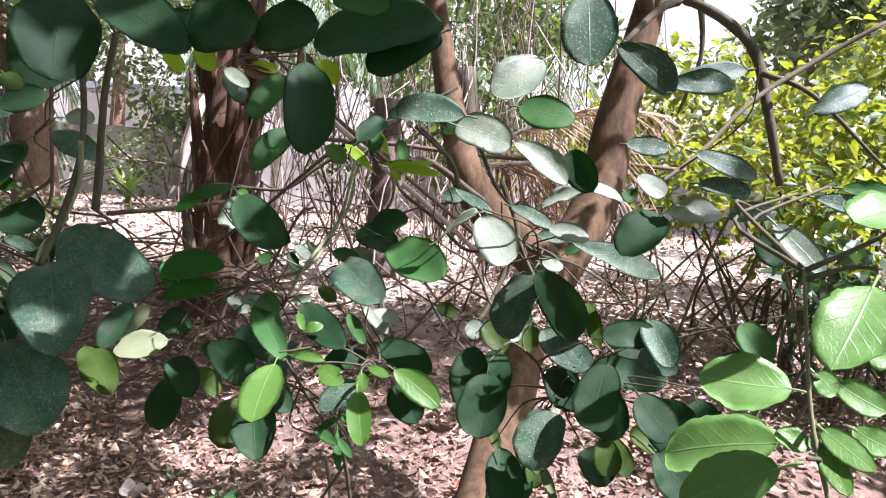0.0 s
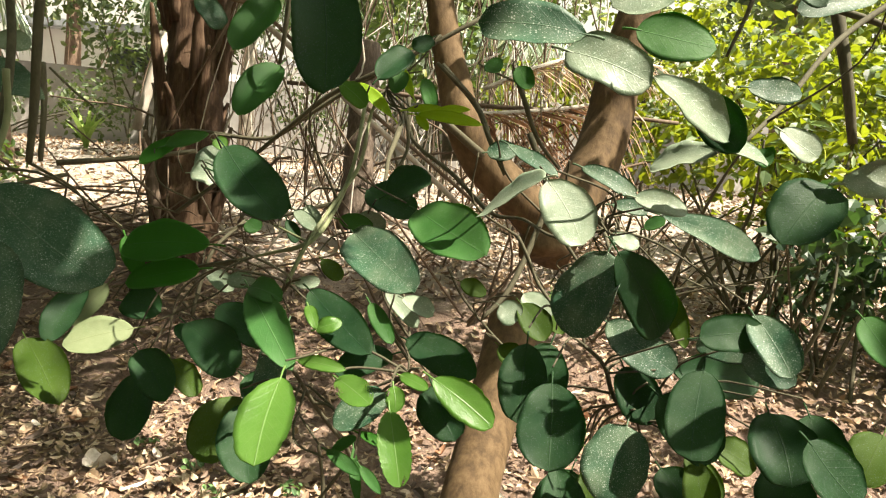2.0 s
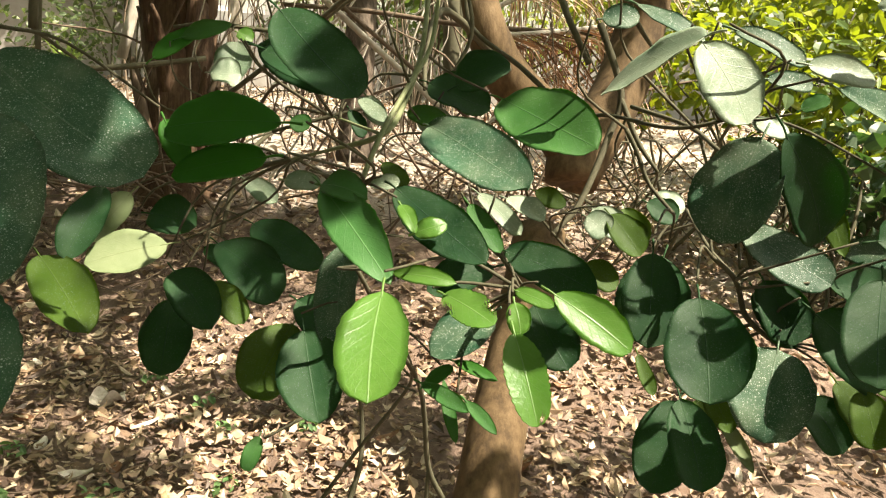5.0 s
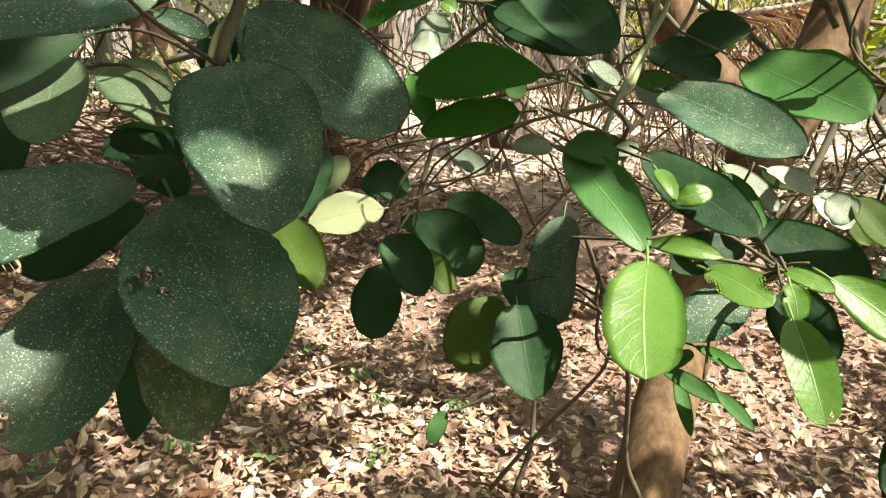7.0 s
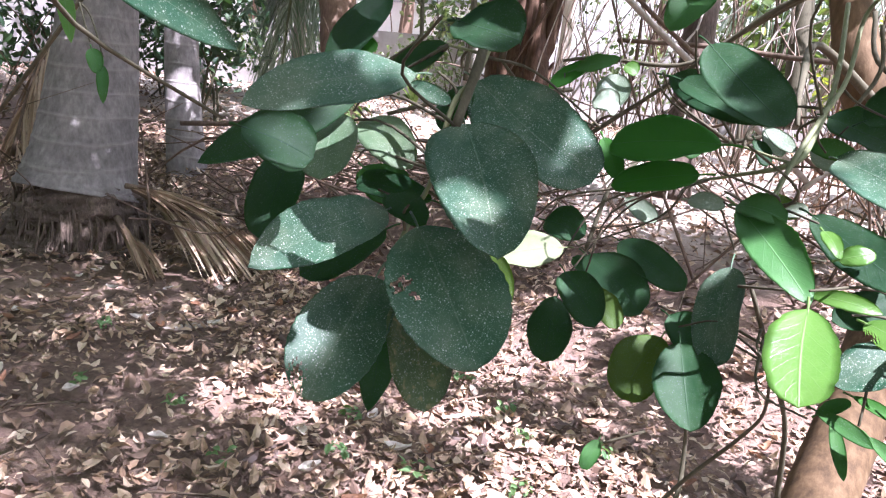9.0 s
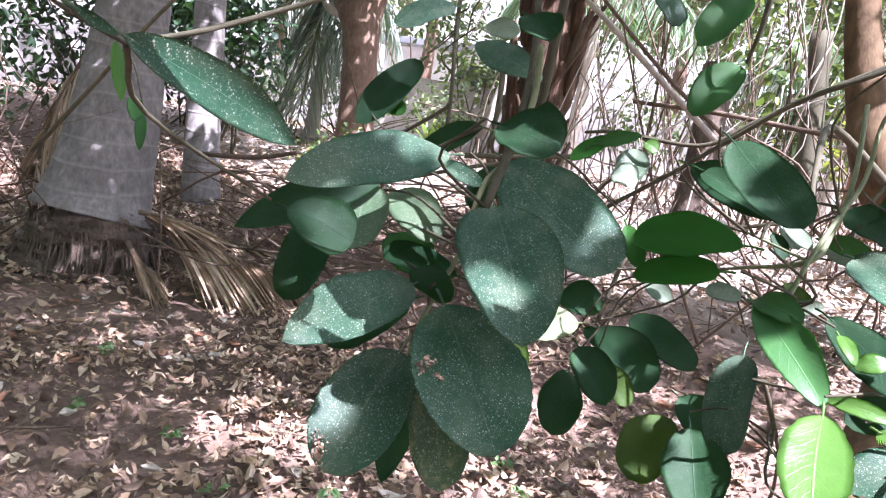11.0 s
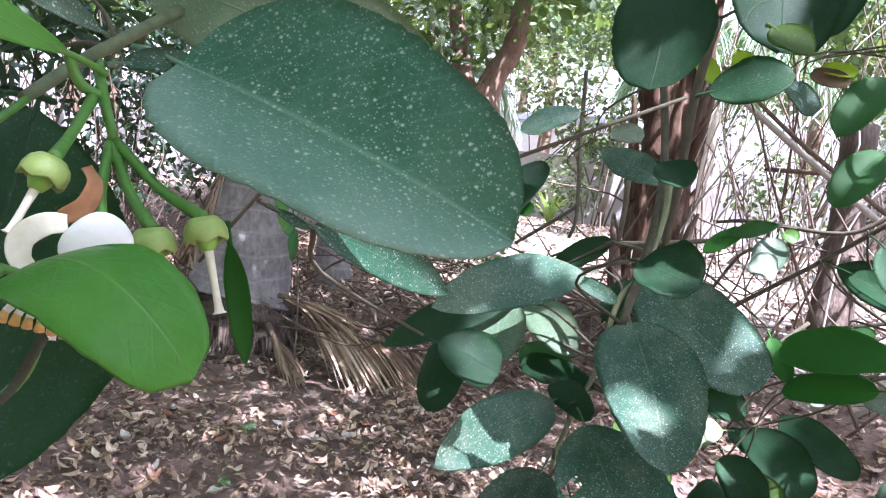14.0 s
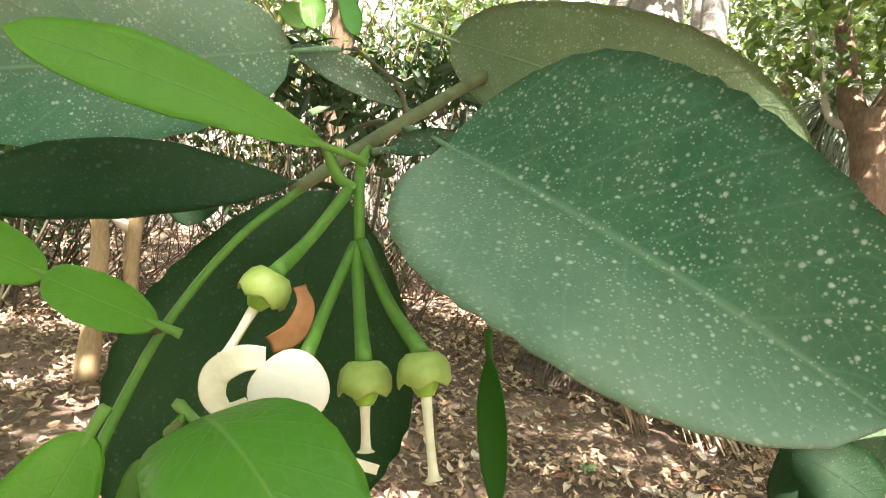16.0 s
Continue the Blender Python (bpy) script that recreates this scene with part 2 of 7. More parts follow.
LEAF = {
    "dark": leaf_mat("leaf_dark", (0.006, 0.026, 0.010), (0.018, 0.056, 0.021), (0.035, 0.08, 0.035), (0.10, 0.32, 0.02), 0.14, see=0.30),
    "dusty": leaf_mat("leaf_dusty", (0.007, 0.042, 0.020), (0.024, 0.080, 0.041), (0.10, 0.16, 0.09), (0.09, 0.26, 0.03), 0.85, see=0.16, veil=0.36),
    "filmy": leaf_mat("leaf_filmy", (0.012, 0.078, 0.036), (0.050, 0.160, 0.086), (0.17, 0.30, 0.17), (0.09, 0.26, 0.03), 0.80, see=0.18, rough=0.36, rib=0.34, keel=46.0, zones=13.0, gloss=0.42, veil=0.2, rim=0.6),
    "veiled": leaf_mat("leaf_veiled", (0.050, 0.105, 0.050), (0.130, 0.200, 0.105), (0.17, 0.25, 0.14), (0.18, 0.32, 0.05), 0.6, see=0.24, rib=0.2, zones=17.0),
    "speckled": leaf_mat("leaf_speckled", (0.02, 0.05, 0.015), (0.06, 0.10, 0.03), (0.10, 0.14, 0.06), (0.12, 0.26, 0.03), 0.7, see=0.18, spots=(0.20, 0.18, 0.08)),
    "mid": leaf_mat("leaf_mid", (0.020, 0.075, 0.018), (0.045, 0.13, 0.03), (0.08, 0.17, 0.06), (0.14, 0.40, 0.02), 0.15, see=0.32),
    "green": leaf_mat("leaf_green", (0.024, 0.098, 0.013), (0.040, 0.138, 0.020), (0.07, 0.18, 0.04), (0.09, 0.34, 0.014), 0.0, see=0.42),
    "lime": leaf_mat("leaf_lime", (0.055, 0.148, 0.020), (0.108, 0.212, 0.042), (0.24, 0.36, 0.13), (0.23, 0.48, 0.025), 0.0, see=0.40, rough=0.30, rib=0.25, keel=42.0),
    "spring": leaf_mat("leaf_spring", (0.030, 0.100, 0.026), (0.062, 0.160, 0.048), (0.14, 0.26, 0.10), (0.13, 0.38, 0.03), 0.0, see=0.32, rough=0.30, rib=0.2, keel=46.0),
    "fresh": leaf_mat("leaf_fresh", (0.055, 0.20, 0.014), (0.11, 0.29, 0.028), (0.22, 0.38, 0.10), (0.22, 0.50, 0.02), 0.0, see=0.36, rough=0.26, rib=0.2, keel=46.0),
    "young": leaf_mat("leaf_young", (0.060, 0.165, 0.028), (0.130, 0.265, 0.062), (0.26, 0.38, 0.15), (0.18, 0.44, 0.03), 0.12, see=0.32, rough=0.34, rib=0.4, keel=42.0),
    "olive": leaf_mat("leaf_olive", (0.03, 0.065, 0.008), (0.06, 0.11, 0.015), (0.10, 0.15, 0.04), (0.22, 0.34, 0.01), 0.2, see=0.38),
    # dusty green, lightened so that the colour itself holds bright sunlight
    "pale": leaf_mat("leaf_sunlit_pale", (0.085, 0.140, 0.085), (0.24, 0.29, 0.215), (0.27, 0.32, 0.23), (0.16, 0.30, 0.05), 0.9, see=0.2, rough=0.34),
    "tan": leaf_mat("leaf_tan", (0.13, 0.17, 0.083), (0.22, 0.255, 0.145), (0.16, 0.18, 0.08), (0.32, 0.36, 0.12), 0.1, see=0.3, rough=0.55),
    "yellow": leaf_mat("leaf_yellow", (0.18, 0.30, 0.01), (0.30, 0.42, 0.02), (0.36, 0.44, 0.06), (0.50, 0.62, 0.01), 0.0, see=0.5),
    "sprig": leaf_mat("leaf_sprig", (0.20, 0.34, 0.02), (0.32, 0.46, 0.04), (0.40, 0.50, 0.10), (0.50, 0.66, 0.03), 0.0, see=0.5),
    "withered": leaf_mat("leaf_withered", (0.06, 0.04, 0.025), (0.16, 0.11, 0.06), (0.10, 0.07, 0.04), (0.20, 0.10, 0.04), 0.1, see=0.2, rough=0.7),
}
WOOD = {
    "trunk": bark_mat("citrus_bark", [(0.34, (0.036, 0.022, 0.012)), (0.5, (0.092, 0.058, 0.029)), (0.62, (0.140, 0.092, 0.050)), (0.74, (0.23, 0.172, 0.115))], (1, 1, 0.45), 38, 0.004),
    "bark": bark_mat("branch_bark", [(0.3, (0.035, 0.032, 0.018)), (0.7, (0.11, 0.10, 0.065))], (1, 1, 0.4), 160, 0.001),
    "twig": bark_mat("twig_bark", [(0.3, (0.09, 0.11, 0.045)), (0.7, (0.20, 0.21, 0.12))], (1, 1, 0.4), 160, 0.0006, rough=0.6),
    "olive": plain_mat("young_bark", (0.055, 0.070, 0.028), (0.12, 0.135, 0.060), 0.6, 90),
    "green": plain_mat("stalk_green", (0.075, 0.20, 0.022), (0.13, 0.28, 0.045), 0.45, 120, 0.25),
    "palm": bark_mat("palm_bark", [(0.28, (0.085, 0.075, 0.070)), (0.5, (0.20, 0.182, 0.172)), (0.75, (0.36, 0.335, 0.315))], (1, 1, 0.5), 30, 0.006, rings=6.5),
    "root": bark_mat("root_fibre", [(0.3, (0.035, 0.025, 0.019)), (0.5, (0.10, 0.075, 0.058)), (0.72, (0.24, 0.185, 0.145))], (1, 1, 0.25), 60, 0.01),
    "fibre": bark_mat("fibre_bark", [(0.3, (0.018, 0.010, 0.006)), (0.5, (0.080, 0.046, 0.028)), (0.75, (0.20, 0.132, 0.085))], (1, 1, 0.08), 45, 0.012),
    "tree": bark_mat("grey_brown_bark", [(0.3, (0.070, 0.044, 0.028)), (0.5, (0.150, 0.100, 0.070)), (0.75, (0.25, 0.185, 0.140))], (1, 1, 0.3), 35, 0.008),
    "dry": bark_mat("dry_stick", [(0.3, (0.055, 0.038, 0.026)), (0.7, (0.185, 0.135, 0.098))], (1, 1, 0.2), 60, 0.003),
    "pale": bark_mat("pale_stick", [(0.3, (0.28, 0.24, 0.20)), (0.7, (0.52, 0.47, 0.41))], (1, 1, 0.2), 60, 0.002),
    "tanbark": bark_mat("tan_bark", [(0.3, (0.22, 0.14, 0.075)), (0.7, (0.44, 0.32, 0.19))], (1, 1, 0.3), 70, 0.002),
}

# ---- building tools ----
def mesh_from(name, verts, faces, mat, smooth=True, uvs=None):
    me = bpy.data.meshes.new(name)
    me.from_pydata([tuple(v) for v in verts], [], faces)
    if uvs is not None:
        lay = me.uv_layers.new(name="UVMap")
        idx = np.zeros(len(me.loops), dtype=np.int32)
        me.loops.foreach_get("vertex_index", idx)
        lay.data.foreach_set("uv", np.asarray(uvs, dtype=np.float32)[idx].ravel())
    if smooth:
        me.polygons.foreach_set("use_smooth", np.ones(len(me.polygons), dtype=bool))
    me.materials.append(mat)
    me.update()
    return me


def under(ob, parent, at=None):
    """Hangs ob under parent without moving it; at is its own place in the world."""
    if at is not None:
        ob.location = Vector(at) - parent.location
    ob.parent = parent
    return ob


def thing(name, at, label, category, group="", kind=""):
    e = new(name)
    e.location = at
    return tagged(e, label, category, group, kind)


def smooth_line(pts, steps):
    """A Catmull-Rom line through rows of numbers."""
    p = np.array(pts, float)
    p = np.vstack([2 * p[0] - p[1], p, 2 * p[-1] - p[-2]])
    out = []
    for i in range(1, len(p) - 2):
        for k in range(steps):
            t = k / steps
            out.append(0.5 * (2 * p[i] + (p[i + 1] - p[i - 1]) * t + (2 * p[i - 1] - 5 * p[i] + 4 * p[i + 1] - p[i + 2]) * t * t
                              + (3 * p[i] - p[i - 1] - 3 * p[i + 1] + p[i + 2]) * t ** 3))
    out.append(p[-2])
    return np.array(out)


def tube_data(pts, sides=8, steps=4, rough=0.0, seed=0, flat=None):
    """Vertices and faces of a round limb through (x, y, z, radius) rows."""
    q = smooth_line(pts, steps) if steps > 1 else np.array(pts, float)
    rng = np.random.default_rng(seed)
    d = np.gradient(q[:, :3], axis=0)
    d /= np.linalg.norm(d, axis=1, keepdims=True) + 1e-9
    ref = np.array([0.31, 0.77, 0.21]) if abs(d[0] @ [0.31, 0.77, 0.21]) < 0.7 else np.array([0.9, -0.2, 0.1])
    verts, faces = [], []
    ang = np.arange(sides) * 2 * math.pi / sides
    for i in range(len(q)):
        a = np.cross(d[i], ref)
        a /= np.linalg.norm(a)
        b = np.cross(d[i], a)
        r = max(q[i, 3], 1e-4) * (1 + rough * rng.uniform(-1, 1, sides))
        verts.extend(q[i, :3] + np.outer(np.cos(ang) * r, a) + np.outer(np.sin(ang) * r, b))
    for i in range(len(q) - 1):
        for k in range(sides):
            j = (k + 1) % sides
            faces.append((i * sides + k, i * sides + j, (i + 1) * sides + j, (i + 1) * sides + k))
    faces.append(tuple(range(sides))[::-1])
    faces.append(tuple(range((len(q) - 1) * sides, len(q) * sides)))
    return np.array(verts), faces


def tube(name, pts, mat, parent, sides=8, steps=4, rough=0.0, seed=0, label=""):
    v, f = tube_data(pts, sides, steps, rough, seed)
    at = np.array(pts[0][:3], float)
    ob = new(name, mesh_from(name, v - at, f, mat))
    if label:
        tagged(ob, label)
    return under(ob, parent, at)


def joined(chunks):
    """One vertex list and one face list from several."""
    vs, fs, k = [], [], 0
    for v, f in chunks:
        vs.append(v)
        fs.extend([tuple(i + k for i in q) for q in f])
        k += len(v)
    return np.vstack(vs), fs


def tubes(name, lines, mat, parent, sides=5, steps=1, rough=0.0, label="", kind=""):
    """Many thin stalks as one mesh."""
    v, f = joined([tube_data(p, sides, steps, rough, i) for i, p in enumerate(lines)])
    ob = new(name, mesh_from(name, v - np.array(parent.location), f, mat))
    tagged(ob, label, kind=kind)
    ob.parent = parent
    return ob


def frame_of(n):
    """Two unit vectors across each row of n."""
    ref = np.where(np.abs(n[:, 2:3]) < 0.9, np.array([[0, 0, 1.0]]), np.array([[1.0, 0, 0]]))
    a = np.cross(n, ref)
    a /= np.linalg.norm(a, axis=1, keepdims=True)
    return a, np.cross(n, a)


def leaf_cloud(centres, normals, turns, length, width, cup=0.12, seed=0):
    """Small curved leaves at the given places: ten corners and eight faces each, folded along the midrib."""
    rng = np.random.default_rng(seed)
    n = normals / (np.linalg.norm(normals, axis=1, keepdims=True) + 1e-9)
    a, b = frame_of(n)
    c, s = np.cos(turns)[:, None], np.sin(turns)[:, None]
    ax, ay = a * c + b * s, b * c - a * s
    prof = [(-0.5, 0, 0), (-0.22, 0.42, 0.5), (-0.22, 0, 0), (-0.22, -0.42, 0.5), (0.12, 0.46, 0.55), (0.12, 0, 0.0), (0.12, -0.46, 0.55), (0.5, 0, 0.0)]
    N = len(centres)
    bend = rng.uniform(0.3, 1.6, N)[:, None] * cup
    V = np.zeros((N, 8, 3))
    for i, (u, w, z) in enumerate(prof):
        lift = (z * width[:, None] * cup * 2.2) - (u * u) * 2.2 * bend * length[:, None]
        V[:, i] = centres + ax * u * length[:, None] + ay * w * width[:, None] + n * lift
    base = np.arange(N)[:, None] * 8
    tri = [(0, 2, 1), (0, 3, 2)]
    quad = [(1, 2, 5, 4), (2, 3, 6, 5)]
    end = [(4, 5, 7), (5, 6, 7)]
    faces = []
    for q in tri + end:
        faces.append(base + np.array(q))
    f3 = np.vstack(faces)
    f4 = np.vstack([base + np.array(q) for q in quad])
    return V.reshape(-1, 3), [tuple(r) for r in f3.tolist()] + [tuple(r) for r in f4.tolist()]


def cloud_in(blobs, count, size, seed, up=0.6, aspect=0.55, shell=0.35):
    """Places, normals, turns and sizes of leaves spread in ball-like clumps (x, y, z, rx, ry, rz)."""
    rng = np.random.default_rng(seed)
    bl = np.array(blobs, float)
    wgt = bl[:, 3] * bl[:, 4] * bl[:, 5]
    pick = rng.choice(len(bl), count, p=wgt / wgt.sum())
    d = rng.normal(size=(count, 3))
    d /= np.linalg.norm(d, axis=1, keepdims=True)
    r = rng.uniform(shell, 1.0, count)[:, None] ** 0.7 * (1 + rng.normal(0, 0.10, (count, 1)))
    c = bl[pick, :3] + d * r * bl[pick, 3:6]
    nrm = d * 0.5 + rng.normal(0, 0.55, (count, 3)) + np.array([0, 0, up])
    ln = size * rng.uniform(0.6, 1.3, count)
    return c, nrm, rng.uniform(0, 6.28, count), ln, ln * aspect * rng.uniform(0.8, 1.2, count)


UNIT_LEAF = {}


def single_leaves(rows, mat, parent):
    """Leaves that can be told apart, each an object of its own on a few shared meshes."""
    c, nrm, turns, ln, wd = rows
    if mat.name not in UNIT_LEAF:
        UNIT_LEAF[mat.name] = []
        for k in range(4):
            one = np.ones(1)
            v, f = leaf_cloud(np.zeros((1, 3)), np.array([[0, 0, 1.0]]), np.zeros(1), one, one * (0.42 + 0.08 * k), cup=0.08 + 0.05 * k, seed=k)
            UNIT_LEAF[mat.name].append(mesh_from("leaf", v, f, mat, smooth=False))
    home = Vector(parent.location)
    for i in range(len(c)):
        ob = new("leaf", UNIT_LEAF[mat.name][i % 4])
        ob.rotation_mode = "QUATERNION"
        ob.rotation_quaternion = Vector((0, 0, 1)).rotation_difference(Vector(nrm[i]).normalized()) @ Euler((0, 0, float(turns[i]))).to_quaternion()
        ob.scale = (float(ln[i]), float(wd[i]) / (0.42 + 0.08 * (i % 4)), float(ln[i]))
        ob.location = Vector(c[i]) - home
        ob.parent = parent


def crown(name, blobs, count, size, mat, parent, seed, label="", up=0.6, aspect=0.55, shell=0.35, cup=0.12, singles=0):
    rows = cloud_in(blobs, count, size, seed, up, aspect, shell)
    if singles:
        near = np.argsort(rows[0][:, 1])
        single_leaves([q[near[:singles]] for q in rows], mat, parent)
        rows = [q[near[singles:]] for q in rows]
    v, f = leaf_cloud(*rows, cup=cup, seed=seed)
    ob = new(name, mesh_from(name, v - np.array(parent.location), f, mat, smooth=False))
    tagged(ob, label, kind="stuff")
    ob.parent = parent
    return ob



# ---- ground ----
def rise(x, y):
    """Height of the ground: level round the tree, climbing gently towards the far wall."""
    x, y = np.asarray(x, float), np.asarray(y, float)
    u = np.clip((y - 3.3 + 0.10 * x) / 7.0, 0, 1)
    return 0.78 * (1 - (1 - u) ** 3)


def earth_mat():
    m, n, l, p, out = mat_base("red_brown_earth")
    co = n.new("ShaderNodeTexCoord")
    a = noise_node(n, l, 1.3, 6, 0.65, co.outputs["Object"])
    b = noise_node(n, l, 28, 6, 0.7, co.outputs["Object"])
    c = noise_node(n, l, 160, 3, 0.6, co.outputs["Object"])
    f = mth(n, l, "ADD", mth(n, l, "MULTIPLY", a.outputs[0], 0.5), mth(n, l, "MULTIPLY", b.outputs[0], 0.5))
    col = ramp(n, l, f, [(0.32, (0.085, 0.056, 0.044)), (0.5, (0.185, 0.128, 0.100)), (0.68, (0.33, 0.235, 0.18))])
    col = mixc(n, l, mth(n, l, "MULTIPLY", mth(n, l, "SUBTRACT", c.outputs[0], 0.6, True), 2.5, True), col, (0.36, 0.28, 0.22))
    sep = n.new("ShaderNodeSeparateXYZ")
    l.new(co.outputs["Object"], sep.inputs[0])
    reach = mth(n, l, "ADD", mth(n, l, "ADD", sep.outputs[1], mth(n, l, "MULTIPLY", sep.outputs[0], 0.25)), mth(n, l, "MULTIPLY", a.outputs[0], 2.6))
    # the farther earth is paled: its strong sunlight is put into the colour
    sunlit_earth = ramp(n, l, f, [(0.32, (0.34, 0.29, 0.24)), (0.5, (0.50, 0.45, 0.39)), (0.68, (0.62, 0.57, 0.50))])
    col = mixc(n, l, mth(n, l, "MULTIPLY", mth(n, l, "SUBTRACT", reach, 5.6, True), 0.6, True), col, sunlit_earth)
    l.new(col, p.inputs["Base Color"])
    p.inputs["Roughness"].default_value = 0.95
    p.inputs["Specular IOR Level"].default_value = 0.15
    h = mth(n, l, "ADD", b.outputs[0], mth(n, l, "MULTIPLY", c.outputs[0], 0.5))
    l.new(bump(n, l, h, 0.9, 0.02), p.inputs["Normal"])
    return m


def ground_sheet():
    s = np.linspace(-1, 1, 181)
    g = np.sign(s) * (np.abs(s) * 9 + np.abs(s) ** 5 * 290)
    X, Y = np.meshgrid(g - 1.0, g + 3.0, indexing="ij")
    Z = rise(X, Y)
    rng = np.random.default_rng(5)
    for k, amp in ((1.1, 0.018), (3.1, 0.012), (7.7, 0.007)):
        a, b = rng.uniform(0, 6.28, 2)
        Z = Z + amp * np.sin(X * k + a + 0.6 * np.sin(Y * k * 0.7)) * np.cos(Y * k + b)
    Z = Z - 0.02
    k = len(s)
    v = np.stack([X, Y, Z], -1).reshape(-1, 3)
    i = np.arange(k * k).reshape(k, k)
    f = np.stack([i[:-1, :-1], i[1:, :-1], i[1:, 1:], i[:-1, 1:]], -1).reshape(-1, 4)
    ob = new("ground", mesh_from("ground", v, [tuple(q) for q in f.tolist()], EARTH))
    return tagged(ob, "bare reddish-brown garden earth strewn with dry leaves", "ground", kind="structure")


EARTH = earth_mat()
GROUND = ground_sheet()
DRY_LEAF = foliage_mat("dry_leaf_litter", [(0.0, (0.050, 0.030, 0.022)), (0.22, (0.15, 0.092, 0.064)), (0.45, (0.30, 0.195, 0.125)), (0.75, (0.46, 0.325, 0.21)), (1.0, (0.64, 0.51, 0.37))],
                       (0.28, 0.18, 0.09), 0.10, 0.6)


def litter(name, xr, yr, count, size, seed, label, bare=0.4, soft=1.2, cup=0.22):
    """Dry leaves lying curled on the earth, thick in drifts, thin between them and towards the rim."""
    rng = np.random.default_rng(seed)
    x, y = rng.uniform(*xr, count * 4), rng.uniform(*yr, count * 4)
    dens = 0.5 + 0.5 * np.sin(x * 2.1 + 1.3 * np.sin(y * 1.7)) * np.sin(y * 2.6 + 0.8 * np.sin(x * 3.1))
    dens = np.clip(dens * 1.7 - 0.25, 0.0, 1.0)
    edge = np.minimum(np.minimum(x - xr[0], xr[1] - x), np.minimum(y - yr[0], yr[1] - y)) + 0.3 * np.sin(x * 3.7 + y * 2.9)
    keep = rng.uniform(0, 1, len(x)) < ((1 - bare) + bare * dens) * np.clip(edge / soft, 0, 1)
    x, y = x[keep][:count], y[keep][:count]
    c = np.stack([x, y, rise(x, y) + rng.uniform(0.0, 0.024, len(x))], -1)
    nrm = np.stack([rng.normal(0, 0.42, len(x)), rng.normal(0, 0.42, len(x)), np.ones(len(x))], -1)
    flip = rng.uniform(size=len(x)) < 0.45
    nrm[flip] *= -1
    c[flip, 2] += 0.012
    ln = size * rng.uniform(0.45, 1.4, len(x))
    v, f = leaf_cloud(c, nrm, rng.uniform(0, 6.28, len(x)), ln, ln * rng.uniform(0.26, 0.58, len(x)), cup=cup, seed=seed)
    return tagged(new(name, mesh_from(name, v, f, DRY_LEAF, smooth=False)), label, "leaf litter", kind="stuff")


litter("leaf_litter", (-7.5, 4.5), (-1.5, 6.5), 34000, 0.062, 11, "thick scatter of curled brown dry leaves on the earth", 0.65)
litter("leaf_litter", (-3.4, 1.4), (1.0, 4.4), 9000, 0.034, 15, "fine broken leaf crumbs on the earth", 0.5)
litter("leaf_litter", (-15, 9), (4.0, 14), 14000, 0.085, 12, "scatter of sunlit dry leaves farther off on the earth", 0.5, 2.0)
litter("leaf_litter", (-14, -4.0), (-7, 6), 11000, 0.075, 13, "shaded dry leaves under the trees", 0.5, 2.0)


def fallen_twigs(count, xr, yr, seed, lo, hi):
    rng = np.random.default_rng(seed)
    lines = []
    for _ in range(count):
        x, y, a, s = rng.uniform(*xr), rng.uniform(*yr), rng.uniform(0, 6.28), rng.uniform(lo, hi)
        k = rng.uniform(-0.3, 0.3)
        p = [(x + s * t * math.cos(a + k * t), y + s * t * math.sin(a + k * t), 0.0, 0.0) for t in (0, 0.35, 0.7, 1.0)]
        r = rng.uniform(0.002, 0.006)
        lines.append([(q[0], q[1], float(rise(q[0], q[1])) + 0.012 + 0.02 * rng.uniform(), r * (1 - 0.5 * i / 3)) for i, q in enumerate(p)])
    e = thing("twig_litter", (0, 0, 0), "thin dry twigs lying among the fallen leaves", "twigs", kind="stuff")
    tubes("twig", lines, WOOD["dry"], e, 4, kind="stuff")


fallen_twigs(420, (-5, 2.5), (1.0, 5.0), 21, 0.06, 0.4)

# ---- the citrus tree ----
TREE = thing("citrus_tree", (0.115, 2.004, -0.03), "citrus tree with broad dusty leaves and a smooth forked brown trunk", "tree")
limb_no = [0]
wood_points, leaf_bases = [], []


def limb(name, mat, rows):
    limb_no[0] += 1
    big = rows[0][3] > 0.03
    if not big:
        wood_points.extend(smooth_line(rows, 8)[:, :3])
    tube(name, rows, WOOD[mat], TREE, 20 if big else 7, 5, 0.02 if big else 0.05, limb_no[0])


leaf_no = [0]


